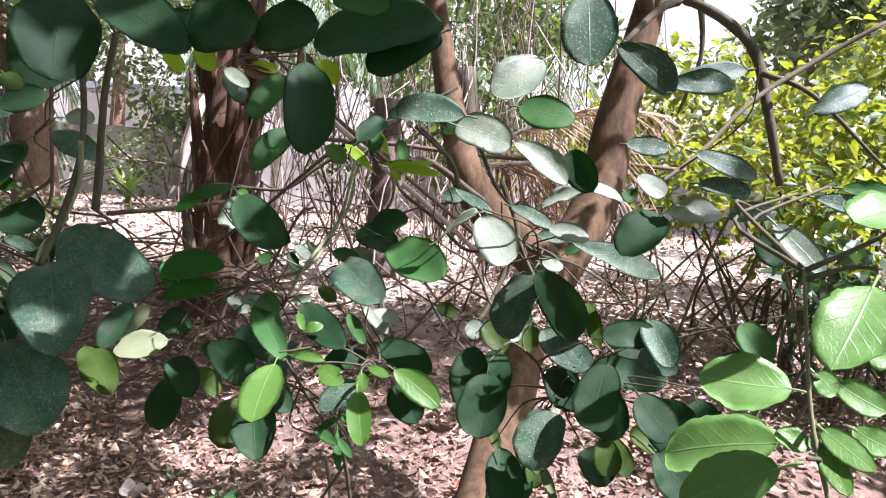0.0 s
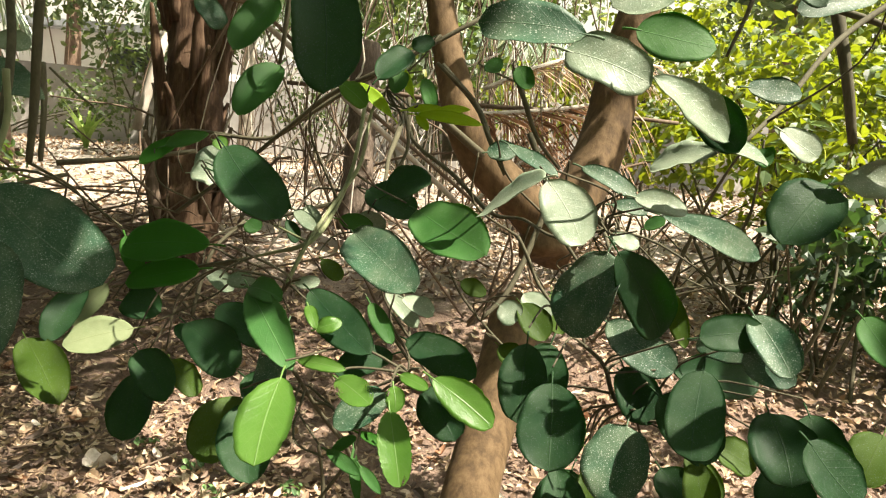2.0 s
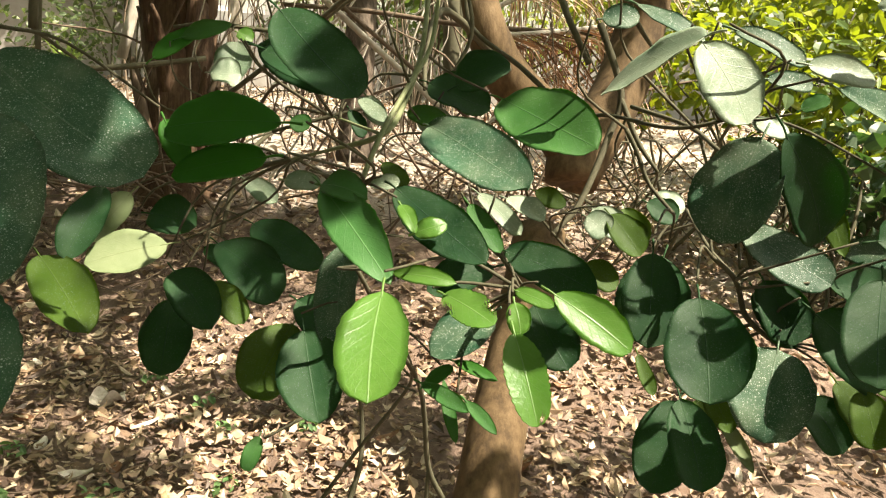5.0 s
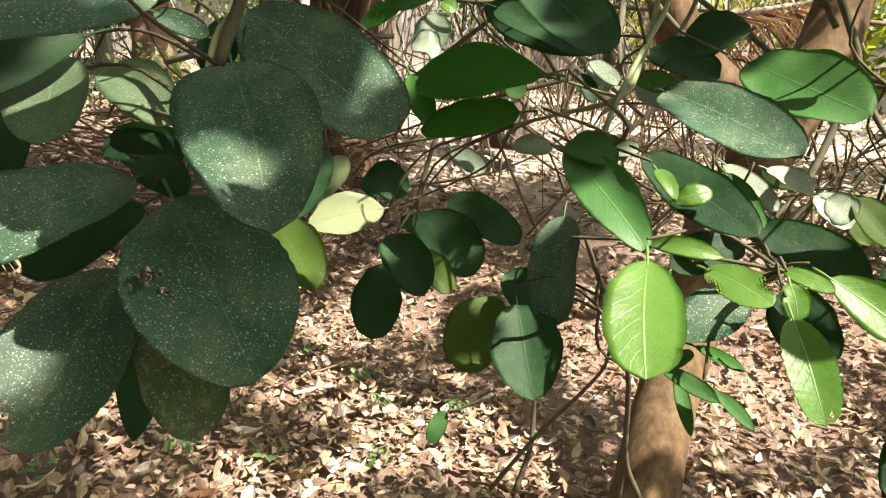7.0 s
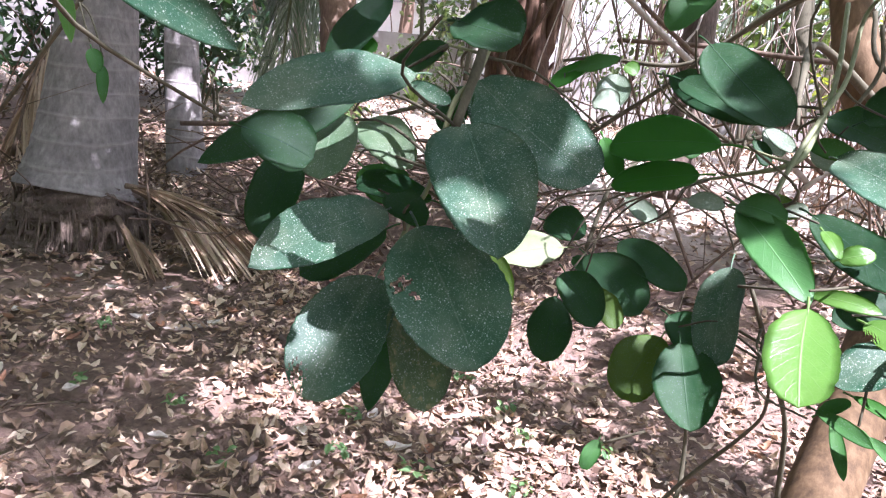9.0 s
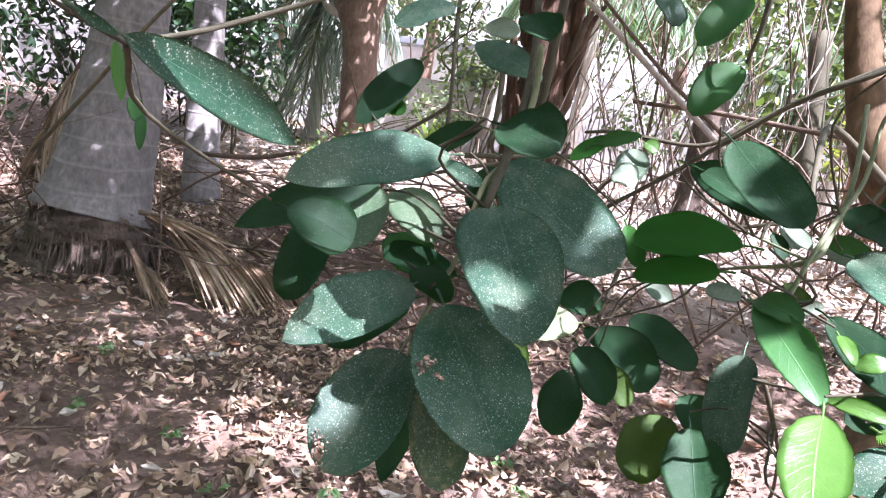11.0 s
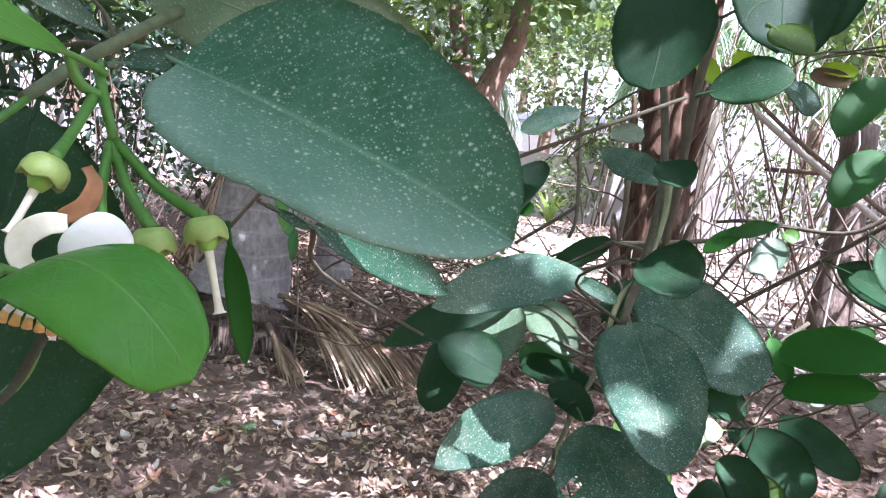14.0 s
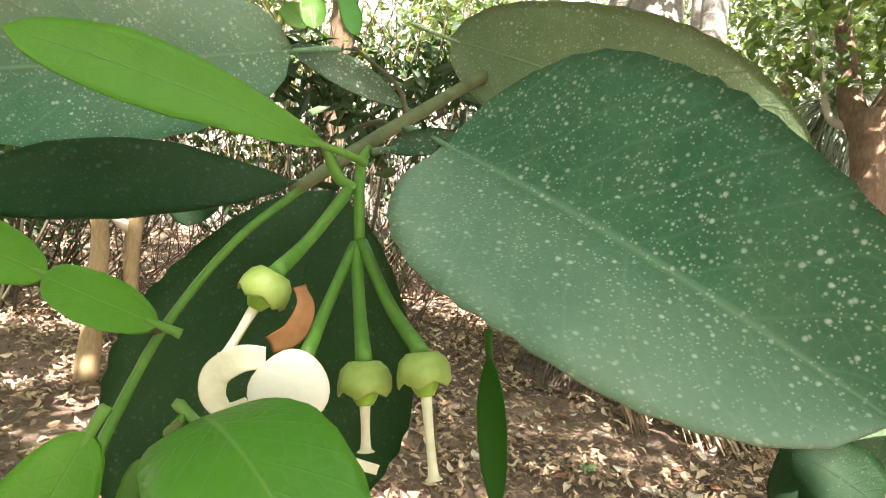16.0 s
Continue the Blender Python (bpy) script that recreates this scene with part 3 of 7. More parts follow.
def leaf(kind, base, tip, width, face, bend=0.06, bites=(), wide=0.53, full=None, fold=None, twist=None, curl=None):
    """One blade from base to tip with its upper side towards face; bites: (along, across, size) eaten out of it."""
    leaf_no[0] += 1
    rng = np.random.default_rng(int(abs(base[0] * 7919 + base[1] * 104729 + base[2] * 1299709)))
    B, T = np.array(base), np.array(tip)
    ln = np.linalg.norm(T - B)
    ax = (T - B) / ln
    n = np.array(face) - ax * (np.array(face) @ ax)
    n /= np.linalg.norm(n)
    side = np.cross(n, ax)
    slim = width / ln < 0.36
    leaf_bases.append((B - ax * min(0.018, 0.16 * ln), ax))
    fine = bool(bites) or ln > 0.085
    ns, nu = (84, 44) if bites else ((30, 14) if fine else (18, 8))
    s = np.linspace(0, 1, ns + 1)
    u = np.linspace(-1, 1, nu + 1)
    wide = min(0.62, max(0.36, wide + rng.normal(0, 0.03)))
    rnd_full = 1.5 if slim else 1.02 + rng.uniform(-0.10, 0.12)
    full = rnd_full if full is None else full
    pa, pb = full * wide, full * (1 - wide)
    shape = s ** pa * (1 - s) ** pb / (wide ** pa * (1 - wide) ** pb)
    skew = rng.uniform(-0.06, 0.06)
    half = 0.47 * width * shape * (1 + 0.012 * np.sin(s * (70 + 20 * rng.uniform())) + 0.025 * np.sin(s * 9 + rng.uniform(0, 6)))
    if kind in ("young", "lime", "spring"):
        half = half * (1 - 0.07 * ((s * 11 + rng.uniform()) % 1.0) ** 2)
    own_fold, wave, ph = rng.uniform(0.03, 0.22), rng.uniform(0.012, 0.045), rng.uniform(0, 6.28)
    own_twist = rng.uniform(-0.26, 0.26)
    fold, twist = own_fold if fold is None else fold, own_twist if twist is None else twist
    S, U = np.meshgrid(s, u, indexing="ij")
    H = half[:, None]
    lift = fold * np.abs(U) ** 1.3 * H + wave * width * (np.sin(S * 8 + ph + U) + 0.5 * np.sin(S * 19 + 2 * ph)) * U ** 2 + twist * (S - 0.3) * U * H
    rolled = rng.choice([-1, 1]) * U
    own_curl = rng.uniform(0, 0.15 if kind in ("green", "lime", "fresh") else 0.45)
    lift = lift + (own_curl if curl is None else curl) * np.clip(rolled, 0, 1) ** 2.5 * H * np.sin(math.pi * np.clip(S * rng.uniform(0.8, 1.3), 0, 1))
    lift = lift - bend * ln * (4 * (S - 0.5) ** 2 - 1) * 0.6
    off = skew * width * np.sin(math.pi * S)
    P = (ax[None, None] * (S * ln)[..., None] + side[None, None] * (U * H + off)[..., None] + n[None, None] * lift[..., None])
    thick = 0.00035
    top, low = P + n * thick, P - n * thick
    k = (ns + 1) * (nu + 1)
    v = np.vstack([top.reshape(-1, 3), low.reshape(-1, 3)])
    idx = np.arange(k).reshape(ns + 1, nu + 1)
    gone = np.zeros((ns, nu), bool)
    for a, b, r in bites:
        sm, um = (s[:-1] + s[1:])[:, None] / 2, (u[:-1] + u[1:])[None] / 2
        jag = r * (1 + 0.45 * np.sin(sm * 90 + um * 31) + 0.3 * np.sin(um * 47 - sm * 61))
        gone |= np.hypot(sm - a, (um - b) * 0.42) < jag
    faces = []
    for i in range(ns):
        for j in range(nu):
            if not gone[i, j]:
                q = (idx[i, j], idx[i + 1, j], idx[i + 1, j + 1], idx[i, j + 1])
                faces.append(tuple(int(t) for t in q[::-1]))
                faces.append(tuple(int(t) + k for t in q))
    for i in range(ns):
        for j in (0, nu):
            if not gone[i, min(j, nu - 1)]:
                a, b = int(idx[i, j]), int(idx[i + 1, j])
                faces.append((a, b, b + k, a + k))
    uv = np.stack([U * 0.5 + 0.5, S], -1).reshape(-1, 2)
    uv = np.vstack([uv, uv])
    # the short stalk behind the blade
    st = min(0.018, 0.16 * ln)
    p0 = (ax * st * 0.3 + n * float(lift[1, nu // 2]))
    tv, tf = tube_data([(*(-ax * st - n * 0.2 * st), 0.0011), (*(-ax * st * 0.4), 0.0009), (*(p0 + ax * 0.004), 0.0007)], 5, 2)
    faces += [tuple(i + 2 * k for i in q) for q in tf]
    v = np.vstack([v, tv])
    uv = np.vstack([uv, np.full((len(tv), 2), 0.5)])
    ob = new("leaf", mesh_from("leaf", v, faces, LEAF[kind], uvs=uv))
    under(ob, TREE, base)
    if kind in LEAF_SAYS:
        tagged(ob, LEAF_SAYS[kind])
    return ob


LEAF_SAYS = {"spring": "fresh mid-green young leaf", "lime": "fresh bright green young leaf", "fresh": "large fresh bright green leaf", "young": "fresh light green leaf with notched edge", "tan": "faded tan-green leaf", "sprig": "narrow yellow-green shoot leaf",
             "withered": "withered brown leaf", "yellow": "small yellow-green leaf lit through", "speckled": "dark leaf mottled with brown specks"}

limb("trunk", "trunk", [(0.115, 2.004, -0.025, 0.1138), (0.159, 2.084, 0.107, 0.0941), (0.187, 2.215, 0.281, 0.0880), (0.233, 2.374, 0.428, 0.0875), (0.282, 2.539, 0.595, 0.0917), (0.320, 2.707, 0.779, 0.0923)])
limb("limb", "trunk", [(0.374, 2.530, 0.995, 0.0849), (0.360, 2.572, 1.100, 0.0819), (0.241, 2.525, 1.206, 0.0740), (0.131, 2.497, 1.304, 0.0688), (0.062, 2.470, 1.418, 0.0603), (0.024, 2.494, 1.534, 0.0534), (-0.016, 2.522, 1.666, 0.0482), (-0.063, 2.563, 1.866, 0.0431), (-0.169, 2.660, 2.331, 0.0310)])
limb("limb", "trunk", [(0.377, 2.552, 1.001, 0.0857), (0.456, 2.659, 1.137, 0.0887), (0.552, 2.791, 1.302, 0.0905), (0.603, 2.872, 1.456, 0.0882), (0.622, 2.900, 1.599, 0.0841), (0.659, 2.936, 1.783, 0.0779), (0.736, 3.001, 2.112, 0.0636), (0.838, 3.105, 2.645, 0.0451)])
limb("branch", "bark", [(0.136, 2.447, 1.314, 0.0150), (-0.055, 2.120, 1.439, 0.0095), (-0.083, 1.743, 1.336, 0.0060), (-0.079, 1.576, 1.265, 0.0030)])
limb("branch", "twig", [(-0.107, 0.930, 1.195, 0.0024), (-0.094, 0.969, 1.239, 0.0025), (-0.075, 1.030, 1.284, 0.0025), (-0.058, 1.079, 1.324, 0.0025), (-0.053, 1.112, 1.386, 0.0021), (-0.035, 1.098, 1.416, 0.0016)])
limb("branch", "bark", [(-0.443, 1.406, 1.329, 0.0026), (-0.383, 1.406, 1.338, 0.0034), (-0.257, 1.383, 1.336, 0.0033), (-0.191, 1.380, 1.380, 0.0036), (-0.125, 1.368, 1.426, 0.0038), (-0.077, 1.353, 1.455, 0.0038), (0.077, 1.370, 1.554, 0.0038)])
limb("branch", "bark", [(0.024, 1.271, 1.467, 0.0048), (0.079, 1.258, 1.413, 0.0044), (0.103, 1.227, 1.364, 0.0040), (0.128, 1.217, 1.320, 0.0036)])
limb("branch", "bark", [(-0.026, 1.344, 1.420, 0.0032), (-0.013, 1.310, 1.357, 0.0032), (0.052, 1.278, 1.312, 0.0035), (0.113, 1.226, 1.264, 0.0033), (0.155, 1.174, 1.264, 0.0024), (0.179, 1.020, 1.264, 0.0020), (0.227, 0.982, 1.283, 0.0019)])
limb("branch", "bark", [(0.122, 1.165, 1.460, 0.0039), (0.138, 1.157, 1.422, 0.0036), (0.162, 1.166, 1.373, 0.0030), (0.196, 1.178, 1.336, 0.0021)])
limb("twig", "bark", [(0.138, 1.040, 1.258, 0.0024), (0.151, 1.035, 1.236, 0.0024), (0.165, 1.029, 1.208, 0.0021), (0.185, 1.003, 1.185, 0.0017)])
limb("twig", "bark", [(0.216, 0.975, 1.154, 0.0022), (0.240, 0.970, 1.134, 0.0025), (0.253, 0.963, 1.102, 0.0028), (0.275, 0.938, 1.085, 0.0022)])
limb("twig", "bark", [(0.060, 1.209, 1.180, 0.0018), (0.087, 1.219, 1.134, 0.0019), (0.144, 1.206, 1.079, 0.0019), (0.184, 1.200, 1.053, 0.0015)])
limb("twig", "bark", [(-0.023, 1.257, 1.395, 0.0026), (-0.015, 1.245, 1.341, 0.0026), (-0.043, 1.211, 1.275, 0.0022), (-0.042, 1.181, 1.228, 0.0018)])
limb("twig", "bark", [(-0.534, 1.222, 1.418, 0.0049), (-0.524, 1.209, 1.357, 0.0042), (-0.520, 1.193, 1.282, 0.0035)])
limb("twig", "bark", [(-0.523, 1.221, 1.412, 0.0017), (-0.488, 1.224, 1.381, 0.0018), (-0.459, 1.219, 1.364, 0.0014)])
limb("branch", "bark", [(-0.765, 1.650, 1.241, 0.0064), (-0.640, 1.702, 1.260, 0.0055), (-0.516, 1.756, 1.285, 0.0052)])
limb("branch", "bark", [(-0.329, 1.266, 1.058, 0.0033), (-0.321, 1.281, 1.113, 0.0033), (-0.313, 1.313, 1.159, 0.0034), (-0.279, 1.356, 1.201, 0.0031)])
limb("branch", "bark", [(-0.187, 1.263, 0.648, 0.0034), (-0.130, 1.270, 0.746, 0.0031), (-0.073, 1.236, 0.849, 0.0027), (-0.055, 1.191, 0.912, 0.0022), (-0.068, 1.054, 1.021, 0.0020)])
limb("branch", "bark", [(0.000, 1.097, 0.788, 0.0034), (-0.025, 1.090, 0.839, 0.0034), (-0.035, 1.069, 0.916, 0.0030), (-0.045, 1.042, 0.973, 0.0027), (-0.073, 0.979, 1.049, 0.0025), (-0.105, 0.928, 1.131, 0.0020)])
limb("twig", "bark", [(-0.158, 1.440, 0.530, 0.0059), (-0.142, 1.461, 0.610, 0.0049), (-0.146, 1.481, 0.686, 0.0039), (-0.154, 1.453, 0.773, 0.0033)])
limb("twig", "bark", [(-0.025, 1.091, 0.842, 0.0026), (-0.025, 1.096, 0.785, 0.0030)])
limb("twig", "bark", [(-0.242, 1.172, 0.814, 0.0018), (-0.192, 1.181, 0.844, 0.0021)])
limb("twig", "bark", [(0.120, 1.284, 1.092, 0.0033), (0.160, 1.317, 1.136, 0.0045), (0.200, 1.373, 1.226, 0.0051), (0.213, 1.389, 1.288, 0.0051), (0.175, 1.414, 1.383, 0.0055)])
limb("twig", "bark", [(0.213, 1.387, 1.281, 0.0043), (0.240, 1.362, 1.223, 0.0039), (0.267, 1.332, 1.184, 0.0023)])
limb("twig", "bark", [(0.224, 1.364, 1.271, 0.0034), (0.278, 1.278, 1.255, 0.0031), (0.269, 1.139, 1.238, 0.0024)])
limb("twig", "bark", [(0.304, 1.300, 1.140, 0.0022), (0.300, 1.190, 1.113, 0.0023), (0.311, 1.134, 1.096, 0.0022)])
limb("twig", "bark", [(0.000, 1.099, 1.185, 0.0014), (0.021, 1.007, 1.147, 0.0015), (0.031, 0.880, 1.137, 0.0012)])
limb("stem", "twig", [(-0.351, 0.866, 1.391, 0.0033), (-0.345, 0.856, 1.343, 0.0030), (-0.345, 0.819, 1.289, 0.0028), (-0.356, 0.801, 1.262, 0.0026), (-0.360, 0.784, 1.203, 0.0022), (-0.364, 0.770, 1.180, 0.0022), (-0.365, 0.737, 1.142, 0.0019), (-0.361, 0.721, 1.116, 0.0014)])
limb("twig", "bark", [(-0.568, 1.065, 1.230, 0.0026), (-0.507, 1.121, 1.256, 0.0030), (-0.472, 1.174, 1.269, 0.0031)])
limb("twig", "twig", [(-0.380, 0.832, 1.311, 0.0010), (-0.359, 0.840, 1.308, 0.0015), (-0.347, 0.845, 1.304, 0.0018)])
limb("stem", "twig", [(-0.068, 1.164, 1.404, 0.0027), (-0.067, 1.087, 1.323, 0.0027), (-0.078, 1.022, 1.267, 0.0028), (-0.093, 0.974, 1.240, 0.0028), (-0.139, 0.983, 1.222, 0.0018), (-0.180, 1.006, 1.207, 0.0012)])
limb("twig", "twig", [(-0.093, 0.974, 1.240, 0.0016), (-0.152, 1.030, 1.250, 0.0012)])
limb("twig", "bark", [(-0.259, 1.252, 1.206, 0.0023), (-0.124, 1.268, 1.251, 0.0030)])
limb("twig", "bark", [(-0.408, 0.954, 1.508, 0.0040), (-0.381, 0.921, 1.431, 0.0041), (-0.359, 0.877, 1.365, 0.0042), (-0.347, 0.831, 1.309, 0.0045), (-0.343, 0.782, 1.247, 0.0039)])
limb("twig", "bark", [(-0.613, 1.203, 1.534, 0.0034), (-0.594, 1.175, 1.437, 0.0034), (-0.566, 1.138, 1.320, 0.0029), (-0.570, 1.132, 1.285, 0.0025)])
limb("twig", "bark", [(-0.640, 1.103, 1.267, 0.0025), (-0.578, 1.134, 1.321, 0.0029), (-0.569, 1.139, 1.334, 0.0025)])
limb("twig", "bark", [(-0.193, 1.266, 1.631, 0.0051), (-0.197, 1.256, 1.567, 0.0047), (-0.200, 1.245, 1.495, 0.0035), (-0.209, 1.257, 1.448, 0.0024)])
limb("branch", "bark", [(-0.372, 1.304, 1.212, 0.0036), (-0.274, 1.298, 1.292, 0.0032), (-0.202, 1.279, 1.354, 0.0034), (-0.135, 1.258, 1.409, 0.0037), (-0.060, 1.238, 1.450, 0.0034), (0.019, 1.275, 1.508, 0.0031)])
limb("twig", "bark", [(0.019, 1.216, 1.464, 0.0028), (0.075, 1.231, 1.419, 0.0028)])
limb("twig", "bark", [(-0.393, 0.440, 1.330, 0.0011), (-0.377, 0.456, 1.321, 0.0009)])
limb("twig", "bark", [(-0.861, 0.946, 1.439, 0.0022), (-0.929, 0.926, 1.362, 0.0028), (-1.007, 0.912, 1.273, 0.0032), (-1.114, 0.904, 1.166, 0.0030)])
limb("twig", "twig", [(0.322, 0.415, 1.339, 0.0010), (0.326, 0.412, 1.304, 0.0011), (0.327, 0.404, 1.276, 0.0012), (0.330, 0.397, 1.252, 0.0013), (0.335, 0.385, 1.225, 0.0013)])
limb("twig", "bark", [(-0.348, 0.934, 1.535, 0.0044), (-0.357, 0.927, 1.460, 0.0048), (-0.357, 0.917, 1.365, 0.0044), (-0.360, 0.912, 1.305, 0.0033)])
limb("twig", "bark", [(0.362, 1.291, 1.633, 0.0044), (0.481, 1.512, 1.763, 0.0092), (0.550, 1.517, 1.767, 0.0103), (0.641, 1.465, 1.683, 0.0111), (0.665, 1.403, 1.547, 0.0096), (0.697, 1.392, 1.411, 0.0075)])
limb("twig", "bark", [(0.648, 1.409, 1.620, 0.0064), (0.724, 1.359, 1.577, 0.0046), (0.837, 1.304, 1.450, 0.0030)])
limb("twig", "bark", [(0.577, 1.623, 1.808, 0.0074), (0.587, 1.612, 1.686, 0.0049), (0.547, 1.598, 1.560, 0.0031)])
limb("twig", "bark", [(0.392, 1.068, 1.389, 0.0025), (0.484, 1.181, 1.450, 0.0036), (0.595, 1.298, 1.551, 0.0044), (0.742, 1.417, 1.648, 0.0053), (0.872, 1.434, 1.732, 0.0043)])
limb("twig", "olive", [(-0.421, 0.439, 1.434, 0.0018), (-0.384, 0.378, 1.401, 0.0023), (-0.352, 0.333, 1.376, 0.0021), (-0.329, 0.307, 1.361, 0.0017)])
limb("twig", "green", [(-0.323, 0.323, 1.373, 0.0011), (-0.313, 0.318, 1.368, 0.0013), (-0.297, 0.314, 1.353, 0.0012)])
limb("twig", "green", [(-0.329, 0.308, 1.361, 0.0011), (-0.318, 0.292, 1.349, 0.0010), (-0.306, 0.278, 1.333, 0.0010), (-0.297, 0.270, 1.319, 0.0011), (-0.287, 0.265, 1.309, 0.0012), (-0.281, 0.262, 1.297, 0.0012)])
limb("twig", "green", [(-0.311, 0.309, 1.372, 0.0013), (-0.311, 0.312, 1.366, 0.0014), (-0.308, 0.316, 1.363, 0.0013)])
limb("twig", "green", [(-0.2933, 0.2718, 1.2893, 0.0013), (-0.2824, 0.2780, 1.2953, 0.0012), (-0.2698, 0.2840, 1.3058, 0.0010), (-0.2608, 0.2843, 1.3172, 0.0008)])
limb("twig", "green", [(-0.2941, 0.2785, 1.3144, 0.0010), (-0.2791, 0.2789, 1.3221, 0.0008), (-0.2637, 0.2782, 1.3288, 0.0007)])

# leaves of the cluster with the eaten leaf
leaf("dusty", (-0.381, 0.779, 1.284), (-0.440, 0.643, 1.253), 0.052, (0.591, -0.415, 0.692), 0.10)
leaf("dark", (-0.431, 0.817, 1.280), (-0.383, 0.837, 1.312), 0.024, (0.226, -0.942, 0.247), 0.06)
leaf("dark", (-0.442, 0.790, 1.258), (-0.518, 0.684, 1.199), 0.038, (0.557, -0.674, 0.486), 0.06)
leaf("veiled", (-0.464, 0.790, 1.244), (-0.439, 0.738, 1.193), 0.056, (0.138, -0.660, 0.738), 0.06)
leaf("veiled", (-0.460, 0.832, 1.237), (-0.393, 0.810, 1.204), 0.046, (0.160, -0.639, 0.752), 0.15)
leaf("dark", (-0.510, 0.797, 1.206), (-0.500, 0.737, 1.133), 0.046, (0.470, -0.650, 0.597), 0.06)
leaf("dusty", (-0.377, 0.742, 1.178), (-0.383, 0.589, 1.163), 0.051, (0.573, -0.102, 0.813), 0.10)
leaf("dark", (-0.392, 0.772, 1.155), (-0.436, 0.713, 1.117), 0.034, (0.313, -0.668, 0.675), 0.06)
leaf("dusty", (-0.360, 0.704, 1.135), (-0.353, 0.612, 1.074), 0.067, (0.346, -0.502, 0.792), 0.05, bites=((0.93,-0.6,0.09),))
leaf("dark", (-0.375, 0.752, 1.108), (-0.353, 0.696, 1.030), 0.033, (0.360, -0.706, 0.610), 0.06)
leaf("speckled", (-0.329, 0.693, 1.128), (-0.289, 0.661, 1.064), 0.050, (0.555, -0.546, 0.628), 0.08)
leaf("dusty", (-0.337, 0.719, 1.176), (-0.253, 0.654, 1.108), 0.086, (0.182, -0.586, 0.789), 0.05, bites=((0.42, -0.66, 0.045), (0.47, -0.82, 0.045), (0.52, -0.55, 0.025)))
leaf("dusty", (-0.338, 0.789, 1.249), (-0.259, 0.681, 1.175), 0.083, (0.079, -0.520, 0.851), 0.06)
leaf("dusty", (-0.356, 0.847, 1.284), (-0.235, 0.814, 1.215), 0.085, (0.167, -0.749, 0.641), 0.05)
leaf("dark", (-0.361, 0.841, 1.278), (-0.366, 0.809, 1.239), 0.030, (0.328, -0.761, 0.560), 0.06)
leaf("mid", (-0.466, 0.849, 1.191), (-0.417, 0.836, 1.164), 0.053, (0.221, -0.644, 0.732), 0.06)
leaf("dusty", (-0.390, 0.788, 1.276), (-0.350, 0.784, 1.264), 0.017, (0.058, -0.855, 0.516), 0.06)
leaf("dark", (-0.365, 0.799, 1.181), (-0.441, 0.799, 1.188), 0.032, (0.064, -0.721, 0.690), 0.06)
leaf("dark", (-0.391, 0.765, 1.185), (-0.340, 0.740, 1.174), 0.028, (-0.115, -0.583, 0.804), 0.06)
leaf("green", (-0.146, 0.820, 1.257), (-0.231, 0.841, 1.245), 0.042, (-0.274, -0.752, 0.599), 0.05)
leaf("green", (-0.158, 0.832, 1.232), (-0.223, 0.829, 1.214), 0.030, (-0.127, -0.781, 0.611), 0.05)
leaf("green", (-0.244, 0.872, 1.248), (-0.223, 0.857, 1.216), 0.020, (0.205, -0.815, 0.542), 0.06)
leaf("dark", (-0.180, 0.950, 1.336), (-0.107, 0.898, 1.274), 0.060, (-0.050, -0.797, 0.602), 0.05)
leaf("dark", (-0.206, 0.998, 1.305), (-0.114, 0.962, 1.274), 0.038, (-0.109, -0.804, 0.585), 0.06)
leaf("pale", (-0.354, 1.421, 1.316), (-0.356, 1.377, 1.258), 0.056, (0.178, -0.790, 0.587), 0.06)
leaf("lime", (-0.722, 0.721, 1.332), (-0.662, 0.685, 1.280), 0.015, (0.451, -0.410, 0.793), 0.06)
leaf("mid", (-0.890, 0.884, 1.274), (-0.866, 0.872, 1.245), 0.020, (0.562, -0.489, 0.667), 0.06)
leaf("mid", (-0.876, 0.889, 1.255), (-0.850, 0.867, 1.211), 0.015, (0.609, -0.498, 0.617), 0.3)
leaf("dark", (-0.686, 1.241, 1.392), (-0.723, 1.168, 1.307), 0.051, (0.423, -0.772, 0.475), 0.06)

# leaves under the tan leaf
leaf("tan", (-0.297, 1.006, 1.115), (-0.357, 0.963, 1.102), 0.047, (0.297, -0.636, 0.712), 0.04)
leaf("tan", (-0.352, 1.052, 1.153), (-0.384, 1.020, 1.108), 0.036, (0.202, -0.856, 0.477), 0.06)
leaf("dark", (-0.338, 1.060, 1.131), (-0.286, 1.053, 1.124), 0.047, (0.010, -0.691, 0.723), 0.06)
leaf("dark", (-0.361, 1.018, 1.164), (-0.370, 0.954, 1.108), 0.039, (0.346, -0.648, 0.679), 0.06)
leaf("olive", (-0.396, 0.961, 1.107), (-0.320, 0.892, 1.066), 0.050, (0.076, -0.446, 0.892), 0.06)
leaf("dark", (-0.303, 1.031, 1.050), (-0.294, 0.973, 0.992), 0.053, (0.246, -0.662, 0.708), 0.04)
leaf("dark", (-0.293, 1.008, 1.088), (-0.243, 0.972, 1.045), 0.047, (0.195, -0.641, 0.742), 0.06)
leaf("olive", (-0.271, 1.051, 1.065), (-0.228, 1.024, 1.032), 0.036, (0.165, -0.650, 0.742), 0.06)
leaf("dark", (-0.313, 1.201, 1.066), (-0.220, 1.139, 1.019), 0.069, (0.000, -0.605, 0.796), 0.06)
leaf("dark", (-0.275, 1.225, 1.089), (-0.176, 1.173, 1.053), 0.059, (-0.064, -0.639, 0.766), 0.06)
leaf("dusty", (-0.126, 1.034, 1.123), (-0.121, 0.960, 1.039), 0.057, (-0.349, -0.715, 0.606), 0.06)
